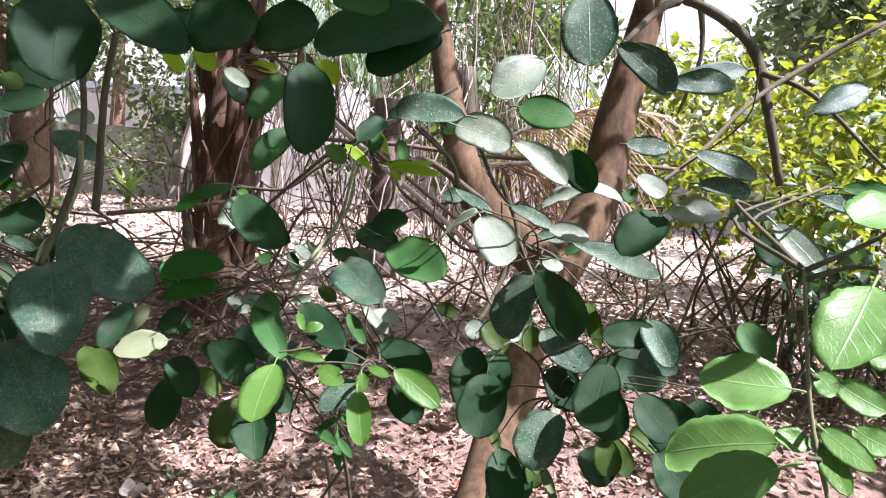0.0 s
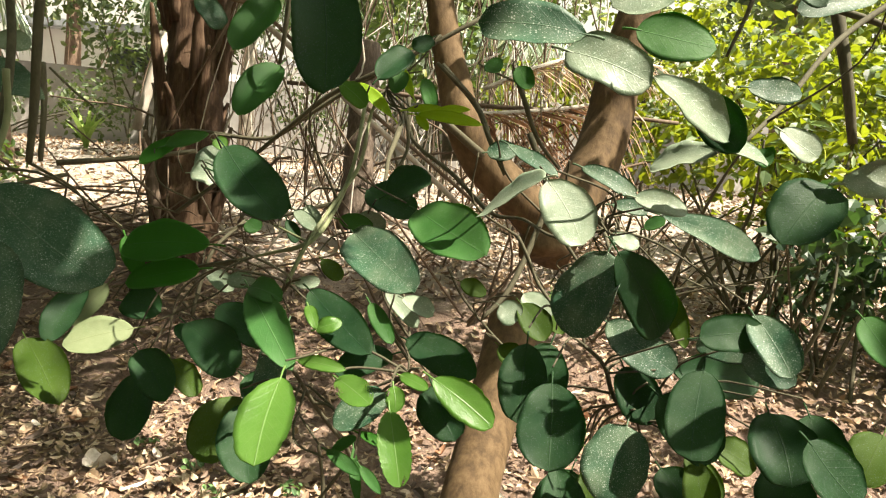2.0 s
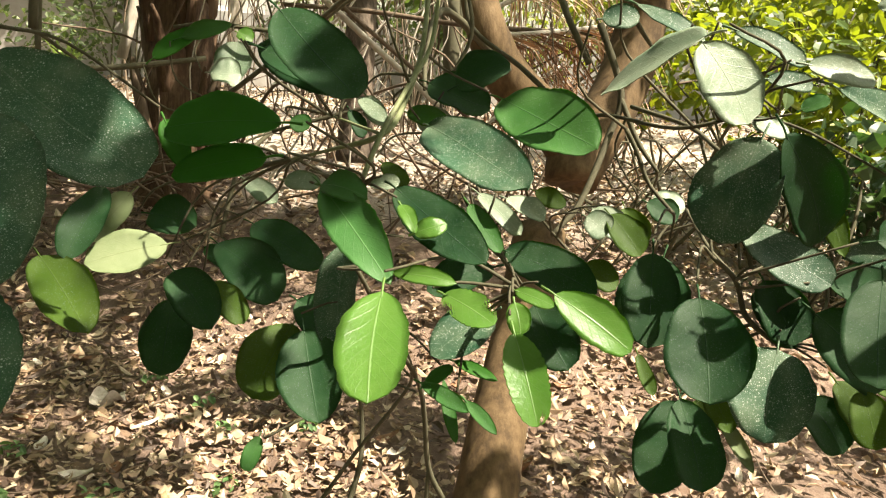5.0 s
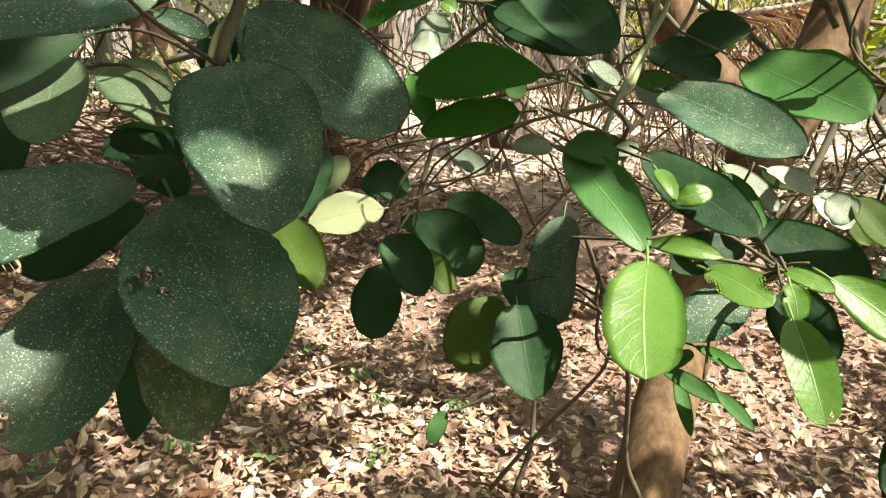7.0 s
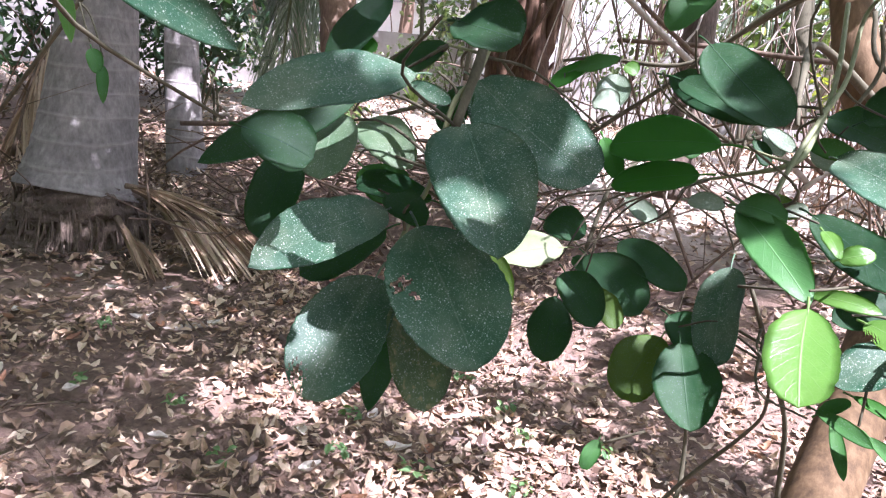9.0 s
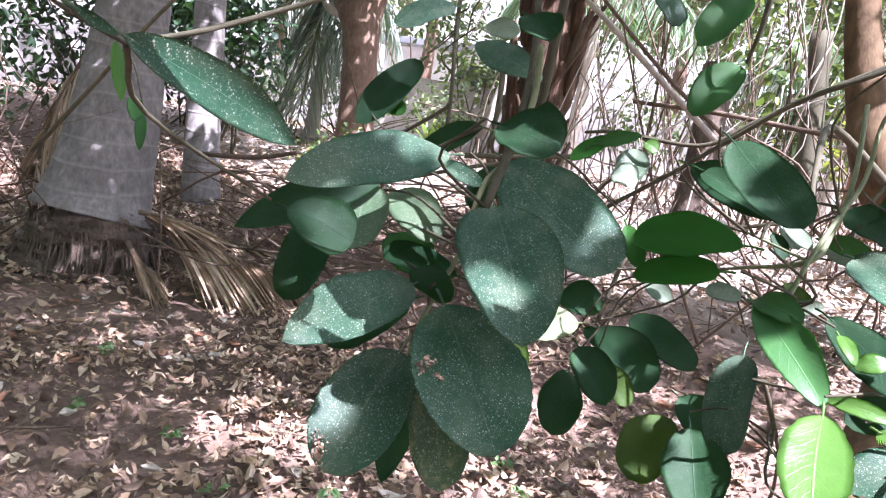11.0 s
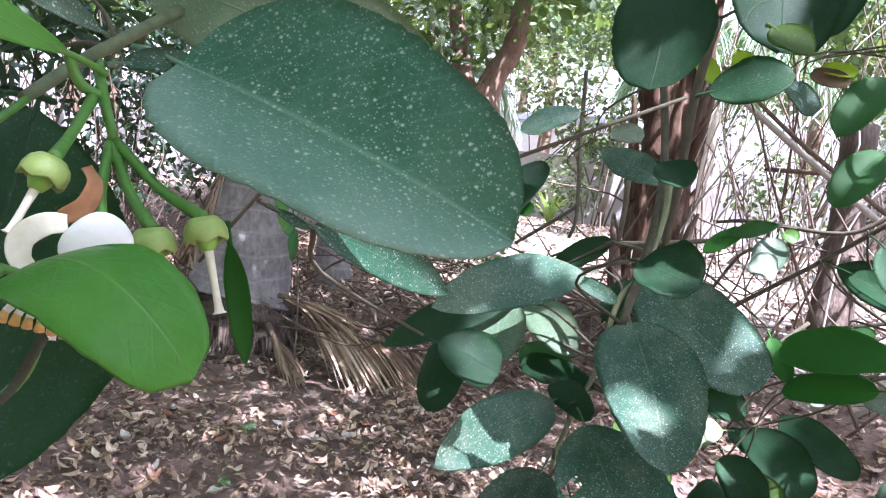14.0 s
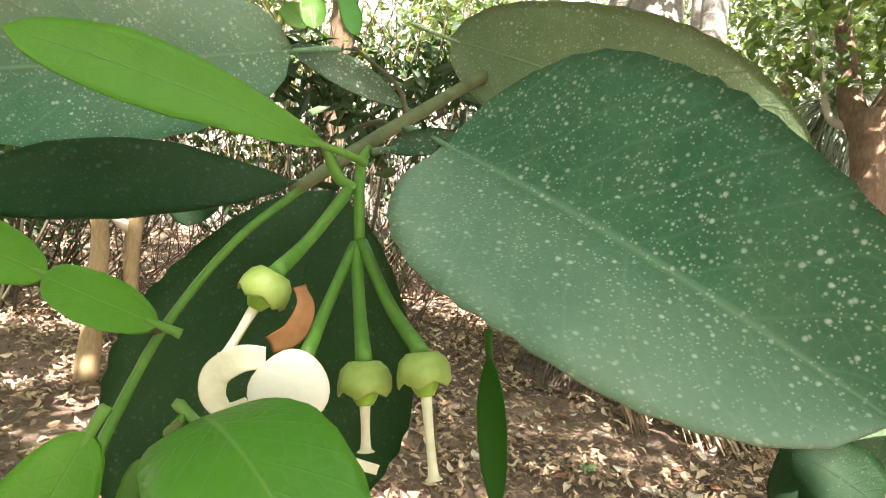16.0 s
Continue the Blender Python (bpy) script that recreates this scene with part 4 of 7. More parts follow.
leaf("dark", (-0.179, 1.050, 1.052), (-0.117, 1.022, 1.019), 0.051, (0.096, -0.666, 0.740), 0.06)
leaf("olive", (-0.182, 1.048, 1.026), (-0.206, 0.981, 0.970), 0.063, (0.123, -0.659, 0.742), 0.06)
leaf("dark", (-0.157, 0.977, 1.048), (-0.130, 0.919, 0.984), 0.065, (0.126, -0.709, 0.694), 0.05)
leaf("mid", (-0.251, 1.181, 0.811), (-0.262, 1.152, 0.776), 0.025, (0.072, -0.777, 0.625), 0.06)
leaf("pale", (-0.263, 1.145, 1.160), (-0.219, 1.118, 1.141), 0.027, (-0.064, -0.658, 0.750), 0.06)
leaf("dark", (-0.270, 1.202, 1.032), (-0.336, 1.219, 1.053), 0.035, (0.059, -0.658, 0.751), 0.06)

# young shoot
leaf("spring", (-0.129, 0.885, 1.205), (-0.067, 0.810, 1.155), 0.039, (-0.107, -0.617, 0.779), 0.08)
leaf("spring", (-0.130, 0.887, 1.206), (-0.091, 0.862, 1.203), 0.025, (-0.330, -0.602, 0.727), 0.15)
leaf("lime", (-0.070, 0.785, 1.158), (-0.069, 0.712, 1.115), 0.049, (0.004, -0.506, 0.863), 0.03)
leaf("dark", (-0.072, 0.896, 1.206), (-0.002, 0.826, 1.170), 0.043, (-0.238, -0.621, 0.747), 0.03)
leaf("lime", (-0.066, 0.858, 1.201), (-0.053, 0.836, 1.186), 0.013, (-0.150, -0.599, 0.787), 0.2)
leaf("lime", (-0.054, 0.838, 1.185), (-0.031, 0.843, 1.193), 0.017, (0.008, -0.843, 0.539), 0.2)
leaf("mid", (-0.014, 0.904, 1.197), (0.013, 0.879, 1.165), 0.019, (0.031, -0.777, 0.629), 0.06)
leaf("lime", (-0.029, 0.824, 1.146), (0.005, 0.792, 1.138), 0.028, (-0.309, -0.540, 0.783), 0.1, bites=((0.25,-0.9,0.14),(0.8,0.85,0.12)))
leaf("lime", (-0.068, 0.833, 1.156), (-0.021, 0.820, 1.156), 0.015, (-0.218, -0.794, 0.567), 0.2)
leaf("lime", (0.021, 0.825, 1.144), (0.026, 0.810, 1.125), 0.019, (-0.109, -0.793, 0.600), 0.06)
leaf("lime", (0.021, 0.805, 1.128), (0.037, 0.762, 1.082), 0.031, (-0.111, -0.748, 0.655), 0.05, bites=((0.97,0.5,0.07),))
leaf("lime", (0.055, 0.861, 1.141), (0.114, 0.840, 1.107), 0.038, (0.075, -0.795, 0.602), 0.04)
leaf("lime", (0.024, 0.853, 1.144), (0.052, 0.837, 1.139), 0.015, (-0.243, -0.635, 0.734), 0.06)
leaf("dark", (0.023, 0.944, 1.151), (0.098, 0.903, 1.131), 0.044, (-0.184, -0.683, 0.707), 0.06)
leaf("dusty", (0.011, 0.881, 1.115), (-0.035, 0.858, 1.084), 0.042, (-0.130, -0.692, 0.710), 0.06)
leaf("dark", (0.012, 0.916, 1.143), (-0.042, 0.892, 1.125), 0.034, (0.050, -0.667, 0.744), 0.06)
leaf("dark", (0.054, 0.946, 1.103), (0.083, 0.901, 1.062), 0.052, (-0.134, -0.709, 0.693), 0.06)
leaf("mid", (-0.041, 0.863, 1.058), (-0.003, 0.831, 1.052), 0.015, (-0.311, -0.524, 0.793), 0.06)
leaf("mid", (-0.006, 0.843, 1.056), (0.018, 0.818, 1.043), 0.012, (-0.145, -0.575, 0.805), 0.06)
leaf("mid", (-0.022, 0.917, 1.038), (-0.008, 0.873, 1.001), 0.012, (-0.050, -0.654, 0.755), 0.06)
leaf("mid", (-0.038, 0.873, 1.051), (-0.016, 0.884, 1.065), 0.013, (-0.137, -0.676, 0.724), 0.06)
leaf("green", (-0.016, 0.886, 1.069), (0.021, 0.876, 1.059), 0.012, (0.035, -0.664, 0.747), 0.06)
leaf("dusty", (-0.053, 1.032, 1.246), (0.030, 0.885, 1.215), 0.063, (-0.499, -0.443, 0.745), 0.05)
leaf("mid", (0.017, 1.061, 1.276), (0.099, 0.982, 1.243), 0.073, (-0.376, -0.657, 0.653), 0.06)
leaf("dark", (-0.030, 1.140, 1.283), (0.027, 1.139, 1.313), 0.053, (-0.265, -0.831, 0.489), 0.06)
leaf("pale", (-0.121, 1.083, 1.267), (-0.101, 1.064, 1.240), 0.023, (0.053, -0.786, 0.616), 0.06)
leaf("dark", (-0.224, 1.044, 1.308), (-0.114, 0.976, 1.276), 0.047, (-0.364, -0.805, 0.469), 0.06)
leaf("pale", (-0.004, 0.965, 1.196), (0.034, 0.932, 1.169), 0.021, (-0.081, -0.695, 0.714), 0.06)
leaf("pale", (-0.100, 0.946, 1.200), (-0.073, 0.948, 1.204), 0.016, (0.007, -0.894, 0.448), 0.06)
leaf("pale", (-0.174, 0.955, 1.196), (-0.140, 0.943, 1.196), 0.021, (-0.258, -0.747, 0.613), 0.06)
leaf("mid", (-0.202, 1.111, 1.237), (-0.183, 1.104, 1.228), 0.027, (0.036, -0.754, 0.656), 0.06)
leaf("pale", (0.187, 1.354, 1.121), (0.229, 1.327, 1.087), 0.052, (-0.060, -0.818, 0.571), 0.06)
leaf("olive", (0.235, 1.361, 1.125), (0.252, 1.318, 1.068), 0.052, (-0.201, -0.807, 0.556), 0.06)
leaf("pale", (0.304, 1.456, 1.129), (0.355, 1.447, 1.118), 0.052, (-0.013, -0.780, 0.625), 0.06)
leaf("mid", (-0.079, 1.077, 1.255), (-0.035, 1.072, 1.249), 0.023, (-0.063, -0.926, 0.371), 0.06)
leaf("tan", (0.254, 0.983, 0.992), (0.273, 0.929, 0.961), 0.016, (-0.316, -0.556, 0.769), 0.06)
leaf("olive", (0.247, 1.021, 0.988), (0.250, 0.990, 0.952), 0.030, (-0.278, -0.750, 0.601), 0.06)
leaf("olive", (0.181, 1.030, 1.030), (0.195, 1.003, 0.997), 0.017, (-0.169, -0.794, 0.584), 0.06)

# leaves in the sun; the pale kind has sunlight in its colour
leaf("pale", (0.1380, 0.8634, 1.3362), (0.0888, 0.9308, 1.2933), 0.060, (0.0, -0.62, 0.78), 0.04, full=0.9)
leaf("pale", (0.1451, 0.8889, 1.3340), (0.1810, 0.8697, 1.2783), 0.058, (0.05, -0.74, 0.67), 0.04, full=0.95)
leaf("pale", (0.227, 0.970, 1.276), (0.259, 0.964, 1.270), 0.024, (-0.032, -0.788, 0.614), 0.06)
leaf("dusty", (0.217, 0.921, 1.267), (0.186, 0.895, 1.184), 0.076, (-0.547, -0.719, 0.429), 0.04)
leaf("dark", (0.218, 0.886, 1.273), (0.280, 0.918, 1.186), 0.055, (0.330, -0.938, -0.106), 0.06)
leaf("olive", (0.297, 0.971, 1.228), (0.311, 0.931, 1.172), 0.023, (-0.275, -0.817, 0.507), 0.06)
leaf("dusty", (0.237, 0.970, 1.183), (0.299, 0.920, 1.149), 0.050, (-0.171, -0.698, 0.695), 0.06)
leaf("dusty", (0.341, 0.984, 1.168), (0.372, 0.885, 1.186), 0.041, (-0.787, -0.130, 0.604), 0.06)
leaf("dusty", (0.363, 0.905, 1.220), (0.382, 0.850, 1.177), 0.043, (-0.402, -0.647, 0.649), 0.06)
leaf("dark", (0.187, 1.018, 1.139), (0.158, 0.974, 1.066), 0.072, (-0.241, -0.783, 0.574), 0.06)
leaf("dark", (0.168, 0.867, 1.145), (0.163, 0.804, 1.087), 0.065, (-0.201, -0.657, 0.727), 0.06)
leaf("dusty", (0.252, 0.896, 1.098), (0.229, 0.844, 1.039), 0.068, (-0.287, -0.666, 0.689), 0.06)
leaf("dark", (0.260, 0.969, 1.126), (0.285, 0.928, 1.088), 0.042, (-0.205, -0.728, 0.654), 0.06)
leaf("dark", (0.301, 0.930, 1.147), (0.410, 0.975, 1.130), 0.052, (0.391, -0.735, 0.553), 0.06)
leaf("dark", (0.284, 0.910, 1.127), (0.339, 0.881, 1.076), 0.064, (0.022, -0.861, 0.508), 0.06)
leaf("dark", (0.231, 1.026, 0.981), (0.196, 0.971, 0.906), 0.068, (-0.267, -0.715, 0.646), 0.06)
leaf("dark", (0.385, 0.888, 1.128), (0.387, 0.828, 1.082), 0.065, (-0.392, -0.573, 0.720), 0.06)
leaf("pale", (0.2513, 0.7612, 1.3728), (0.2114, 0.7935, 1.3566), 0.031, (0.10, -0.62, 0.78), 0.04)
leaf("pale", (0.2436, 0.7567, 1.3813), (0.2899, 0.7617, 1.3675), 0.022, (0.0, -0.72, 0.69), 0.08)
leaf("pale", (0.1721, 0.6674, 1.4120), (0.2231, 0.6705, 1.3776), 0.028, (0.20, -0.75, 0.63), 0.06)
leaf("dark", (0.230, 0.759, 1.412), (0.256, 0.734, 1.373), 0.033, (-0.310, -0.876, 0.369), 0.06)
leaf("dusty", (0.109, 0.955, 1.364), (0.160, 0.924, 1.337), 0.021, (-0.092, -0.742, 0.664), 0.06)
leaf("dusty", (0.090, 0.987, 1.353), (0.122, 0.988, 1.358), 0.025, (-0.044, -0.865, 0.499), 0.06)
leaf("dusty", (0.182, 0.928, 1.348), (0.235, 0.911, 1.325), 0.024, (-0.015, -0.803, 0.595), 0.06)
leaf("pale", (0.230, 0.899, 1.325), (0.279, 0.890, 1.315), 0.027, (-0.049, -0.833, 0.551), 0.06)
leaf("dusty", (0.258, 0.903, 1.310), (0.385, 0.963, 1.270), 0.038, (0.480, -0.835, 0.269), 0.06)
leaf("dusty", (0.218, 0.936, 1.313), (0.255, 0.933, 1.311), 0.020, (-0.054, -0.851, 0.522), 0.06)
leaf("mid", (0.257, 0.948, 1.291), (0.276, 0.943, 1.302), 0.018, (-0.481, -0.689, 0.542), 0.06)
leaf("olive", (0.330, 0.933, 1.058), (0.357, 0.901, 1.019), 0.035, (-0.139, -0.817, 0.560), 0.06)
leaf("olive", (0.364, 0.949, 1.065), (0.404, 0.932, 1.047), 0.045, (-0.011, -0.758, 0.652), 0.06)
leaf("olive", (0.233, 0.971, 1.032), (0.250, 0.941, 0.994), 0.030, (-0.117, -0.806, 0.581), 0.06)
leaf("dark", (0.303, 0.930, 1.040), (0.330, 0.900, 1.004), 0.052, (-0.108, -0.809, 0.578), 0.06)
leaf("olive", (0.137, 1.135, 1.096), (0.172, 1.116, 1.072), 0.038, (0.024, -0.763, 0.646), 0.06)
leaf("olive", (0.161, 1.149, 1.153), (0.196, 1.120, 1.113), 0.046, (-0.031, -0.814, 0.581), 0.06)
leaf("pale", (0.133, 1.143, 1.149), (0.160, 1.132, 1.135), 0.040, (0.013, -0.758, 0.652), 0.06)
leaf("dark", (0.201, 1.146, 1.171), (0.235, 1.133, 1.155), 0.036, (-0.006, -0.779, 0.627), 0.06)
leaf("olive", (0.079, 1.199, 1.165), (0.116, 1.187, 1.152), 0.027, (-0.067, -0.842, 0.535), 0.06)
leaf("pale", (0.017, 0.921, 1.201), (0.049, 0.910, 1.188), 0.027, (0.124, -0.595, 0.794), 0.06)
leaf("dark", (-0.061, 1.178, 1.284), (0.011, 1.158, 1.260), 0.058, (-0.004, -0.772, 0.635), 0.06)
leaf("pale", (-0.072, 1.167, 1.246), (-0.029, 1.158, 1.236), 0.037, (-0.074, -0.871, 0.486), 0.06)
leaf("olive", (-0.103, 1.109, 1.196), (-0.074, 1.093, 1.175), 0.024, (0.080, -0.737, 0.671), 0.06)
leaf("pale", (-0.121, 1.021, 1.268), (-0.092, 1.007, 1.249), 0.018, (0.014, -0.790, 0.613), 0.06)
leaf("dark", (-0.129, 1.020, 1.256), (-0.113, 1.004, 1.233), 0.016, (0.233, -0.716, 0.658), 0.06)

# yellow-green tip sprig
leaf("sprig", (0.007, 1.060, 1.388), (0.084, 1.032, 1.382), 0.016, (-0.305, -0.905, 0.297), 0.15)
leaf("sprig", (0.024, 1.057, 1.392), (0.069, 1.038, 1.398), 0.011, (-0.398, -0.890, 0.221), 0.15)
leaf("sprig", (-0.020, 1.048, 1.382), (-0.063, 1.054, 1.418), 0.017, (0.231, -0.882, 0.411), 0.15)
leaf("sprig", (0.002, 1.053, 1.407), (-0.020, 1.057, 1.443), 0.015, (0.212, -0.948, 0.238), 0.15)
leaf("sprig", (0.007, 1.061, 1.388), (0.022, 1.050, 1.371), 0.012, (-0.036, -0.841, 0.540), 0.06)
leaf("sprig", (-0.006, 1.058, 1.392), (0.035, 1.060, 1.399), 0.010, (-0.007, -0.962, 0.274), 0.06)
leaf("mid", (0.010, 1.105, 1.433), (0.024, 1.081, 1.397), 0.021, (-0.047, -0.849, 0.527), 0.06)
leaf("mid", (0.123, 1.105, 1.457), (0.138, 1.087, 1.430), 0.026, (-0.154, -0.867, 0.474), 0.06)
leaf("mid", (0.082, 1.050, 1.452), (0.099, 1.044, 1.444), 0.028, (-0.068, -0.868, 0.491), 0.06)

# leaves on the outer twigs
leaf("dusty", (-0.589, 1.153, 1.466), (-0.662, 1.113, 1.431), 0.047, (0.246, -0.851, 0.464), 0.06)
leaf("dark", (-0.659, 1.204, 1.391), (-0.704, 1.120, 1.285), 0.054, (0.407, -0.789, 0.461), 0.06)
leaf("green", (-0.693, 1.170, 1.322), (-0.657, 1.174, 1.311), 0.031, (0.278, -0.725, 0.630), 0.06)
leaf("dusty", (-0.486, 1.018, 1.406), (-0.378, 0.967, 1.367), 0.043, (-0.104, -0.736, 0.669), 0.06)
leaf("pale", (-0.503, 1.070, 1.430), (-0.462, 1.083, 1.432), 0.028, (0.283, -0.930, 0.234), 0.06)
leaf("yellow", (-0.518, 1.420, 1.600), (-0.478, 1.406, 1.553), 0.038, (0.250, -0.855, 0.455), 0.06)
leaf("yellow", (-0.464, 1.442, 1.612), (-0.420, 1.429, 1.563), 0.043, (0.226, -0.871, 0.437), 0.06)
leaf("mid", (-0.232, 1.309, 1.545), (-0.270, 1.232, 1.459), 0.058, (0.231, -0.770, 0.594), 0.06)
leaf("mid", (-0.220, 1.300, 1.448), (-0.257, 1.225, 1.369), 0.056, (0.197, -0.753, 0.627), 0.06)
leaf("dusty", (-0.354, 1.313, 1.542), (-0.309, 1.300, 1.494), 0.040, (0.209, -0.878, 0.430), 0.06)
leaf("yellow", (-0.153, 1.228, 1.565), (-0.119, 1.216, 1.524), 0.039, (0.097, -0.929, 0.356), 0.06)
leaf("withered", (-0.183, 1.218, 1.574), (-0.154, 1.203, 1.530), 0.027, (0.086, -0.925, 0.371), 0.06)
leaf("withered", (-0.336, 1.369, 1.563), (-0.281, 1.379, 1.552), 0.029, (0.211, -0.965, 0.155), 0.06)
leaf("yellow", (-0.325, 1.373, 1.572), (-0.276, 1.385, 1.567), 0.025, (0.242, -0.960, 0.140), 0.06)
leaf("pale", (-0.377, 1.366, 1.270), (-0.335, 1.377, 1.269), 0.056, (0.216, -0.749, 0.626), 0.06)
leaf("green", (-0.425, 1.287, 1.284), (-0.382, 1.323, 1.325), 0.031, (0.113, -0.806, 0.580), 0.06)
leaf("lime", (-0.330, 1.338, 1.327), (-0.309, 1.339, 1.317), 0.028, (0.271, -0.790, 0.549), 0.06)
leaf("mid", (-0.395, 1.307, 1.313), (-0.337, 1.337, 1.337), 0.025, (0.287, -0.870, 0.402), 0.06)
leaf("lime", (-0.063, 0.936, 1.409), (-0.035, 0.932, 1.388), 0.023, (0.154, -0.916, 0.371), 0.06)
leaf("dark", (-0.034, 1.000, 1.420), (-0.003, 1.030, 1.456), 0.036, (0.050, -0.801, 0.597), 0.06)
leaf("mid", (-0.011, 1.044, 1.434), (-0.018, 1.028, 1.408), 0.023, (-0.074, -0.834, 0.547), 0.06)
leaf("dark", (0.015, 1.112, 1.483), (-0.005, 1.096, 1.465), 0.027, (0.100, -0.800, 0.592), 0.06)

# dark hanging leaves
leaf("dark", (-0.075, 0.861, 1.503), (-0.052, 0.807, 1.392), 0.064, (0.234, -0.855, 0.463), 0.04)
leaf("dark", (-0.365, 0.832, 1.549), (-0.348, 0.781, 1.441), 0.088, (0.321, -0.834, 0.449), 0.04)
leaf("dark", (-0.243, 0.937, 1.568), (-0.262, 0.888, 1.506), 0.071, (0.258, -0.796, 0.548), 0.06)
leaf("dusty", (-0.370, 0.448, 1.324), (-0.357, 0.545, 1.287), 0.025, (0.985, -0.073, 0.156), 0.03)
leaf("dusty", (-0.372, 0.427, 1.331), (-0.362, 0.440, 1.323), 0.005, (0.798, -0.602, 0.015), 0.06)

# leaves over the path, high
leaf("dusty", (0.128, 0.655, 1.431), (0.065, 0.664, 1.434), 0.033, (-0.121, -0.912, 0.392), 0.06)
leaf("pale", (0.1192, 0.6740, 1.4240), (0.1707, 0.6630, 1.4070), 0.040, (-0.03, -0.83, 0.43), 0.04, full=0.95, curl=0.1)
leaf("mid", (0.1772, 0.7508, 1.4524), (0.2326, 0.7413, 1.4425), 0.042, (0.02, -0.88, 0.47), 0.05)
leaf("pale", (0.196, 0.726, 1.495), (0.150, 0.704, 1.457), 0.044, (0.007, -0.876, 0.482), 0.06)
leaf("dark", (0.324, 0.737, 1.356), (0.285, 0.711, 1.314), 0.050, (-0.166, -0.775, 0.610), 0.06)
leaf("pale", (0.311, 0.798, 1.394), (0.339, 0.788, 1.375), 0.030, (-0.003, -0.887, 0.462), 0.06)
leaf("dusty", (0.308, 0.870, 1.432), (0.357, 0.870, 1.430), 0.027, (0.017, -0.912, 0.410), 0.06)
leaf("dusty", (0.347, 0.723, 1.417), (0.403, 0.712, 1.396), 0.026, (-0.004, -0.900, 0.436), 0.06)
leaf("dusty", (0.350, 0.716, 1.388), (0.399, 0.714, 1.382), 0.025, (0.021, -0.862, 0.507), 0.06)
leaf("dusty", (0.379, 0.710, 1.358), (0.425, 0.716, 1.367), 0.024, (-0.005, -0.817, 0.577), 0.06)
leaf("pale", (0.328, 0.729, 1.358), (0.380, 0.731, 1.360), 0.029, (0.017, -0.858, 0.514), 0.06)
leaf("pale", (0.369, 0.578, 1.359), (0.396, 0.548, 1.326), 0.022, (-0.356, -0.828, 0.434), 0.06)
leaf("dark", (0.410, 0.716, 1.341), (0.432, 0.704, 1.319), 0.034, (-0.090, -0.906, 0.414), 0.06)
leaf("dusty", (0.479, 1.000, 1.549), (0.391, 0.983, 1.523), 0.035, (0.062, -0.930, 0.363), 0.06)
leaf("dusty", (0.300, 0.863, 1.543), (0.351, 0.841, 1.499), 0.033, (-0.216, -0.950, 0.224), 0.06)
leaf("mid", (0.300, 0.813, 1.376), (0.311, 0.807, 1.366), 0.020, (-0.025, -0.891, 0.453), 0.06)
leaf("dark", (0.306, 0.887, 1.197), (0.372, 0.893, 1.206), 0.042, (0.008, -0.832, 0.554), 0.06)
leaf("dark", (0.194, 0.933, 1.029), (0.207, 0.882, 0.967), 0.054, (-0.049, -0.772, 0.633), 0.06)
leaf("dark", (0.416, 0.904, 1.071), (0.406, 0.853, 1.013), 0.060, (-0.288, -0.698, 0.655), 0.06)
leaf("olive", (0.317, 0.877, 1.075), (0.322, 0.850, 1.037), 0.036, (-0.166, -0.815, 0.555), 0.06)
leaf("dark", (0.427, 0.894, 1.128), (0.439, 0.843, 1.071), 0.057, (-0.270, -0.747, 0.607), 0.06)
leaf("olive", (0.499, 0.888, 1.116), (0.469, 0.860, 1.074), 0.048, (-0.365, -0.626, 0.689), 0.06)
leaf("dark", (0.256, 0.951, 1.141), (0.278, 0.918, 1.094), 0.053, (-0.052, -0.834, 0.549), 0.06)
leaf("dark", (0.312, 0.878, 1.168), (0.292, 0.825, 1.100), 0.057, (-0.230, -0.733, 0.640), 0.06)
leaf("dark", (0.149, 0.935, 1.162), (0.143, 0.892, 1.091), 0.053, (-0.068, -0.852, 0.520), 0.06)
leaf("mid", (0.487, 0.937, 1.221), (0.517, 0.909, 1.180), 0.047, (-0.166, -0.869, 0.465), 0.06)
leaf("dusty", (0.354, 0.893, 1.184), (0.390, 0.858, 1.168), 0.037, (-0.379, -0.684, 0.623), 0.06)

# light leaves beside the start
leaf("young", (0.391, 0.564, 1.237), (0.330, 0.591, 1.234), 0.048, (-0.303, -0.638, 0.708), 0.06)
leaf("young", (0.353, 0.489, 1.220), (0.297, 0.542, 1.187), 0.053, (-0.701, -0.368, 0.611), 0.08)
leaf("young", (0.310, 0.388, 1.242), (0.275, 0.431, 1.198), 0.041, (-0.865, -0.273, 0.422), 0.06)
leaf("young", (0.352, 0.405, 1.335), (0.320, 0.372, 1.297), 0.037, (-0.261, -0.608, 0.750), 0.06)
leaf("young", (0.372, 0.423, 1.375), (0.339, 0.407, 1.366), 0.032, (0.135, -0.680, 0.721), 0.06)
leaf("young", (0.335, 0.403, 1.259), (0.346, 0.373, 1.250), 0.016, (-0.498, -0.424, 0.757), 0.06)
leaf("lime", (0.335, 0.403, 1.253), (0.334, 0.370, 1.238), 0.014, (-0.351, -0.383, 0.855), 0.06)
leaf("young", (0.332, 0.413, 1.286), (0.342, 0.408, 1.276), 0.016, (-0.019, -0.886, 0.464), 0.06)
leaf("young", (0.345, 0.414, 1.281), (0.363, 0.398, 1.272), 0.019, (-0.384, -0.734, 0.560), 0.06)
leaf("young", (0.355, 0.412, 1.258), (0.368, 0.397, 1.253), 0.019, (-0.463, -0.622, 0.631), 0.06)
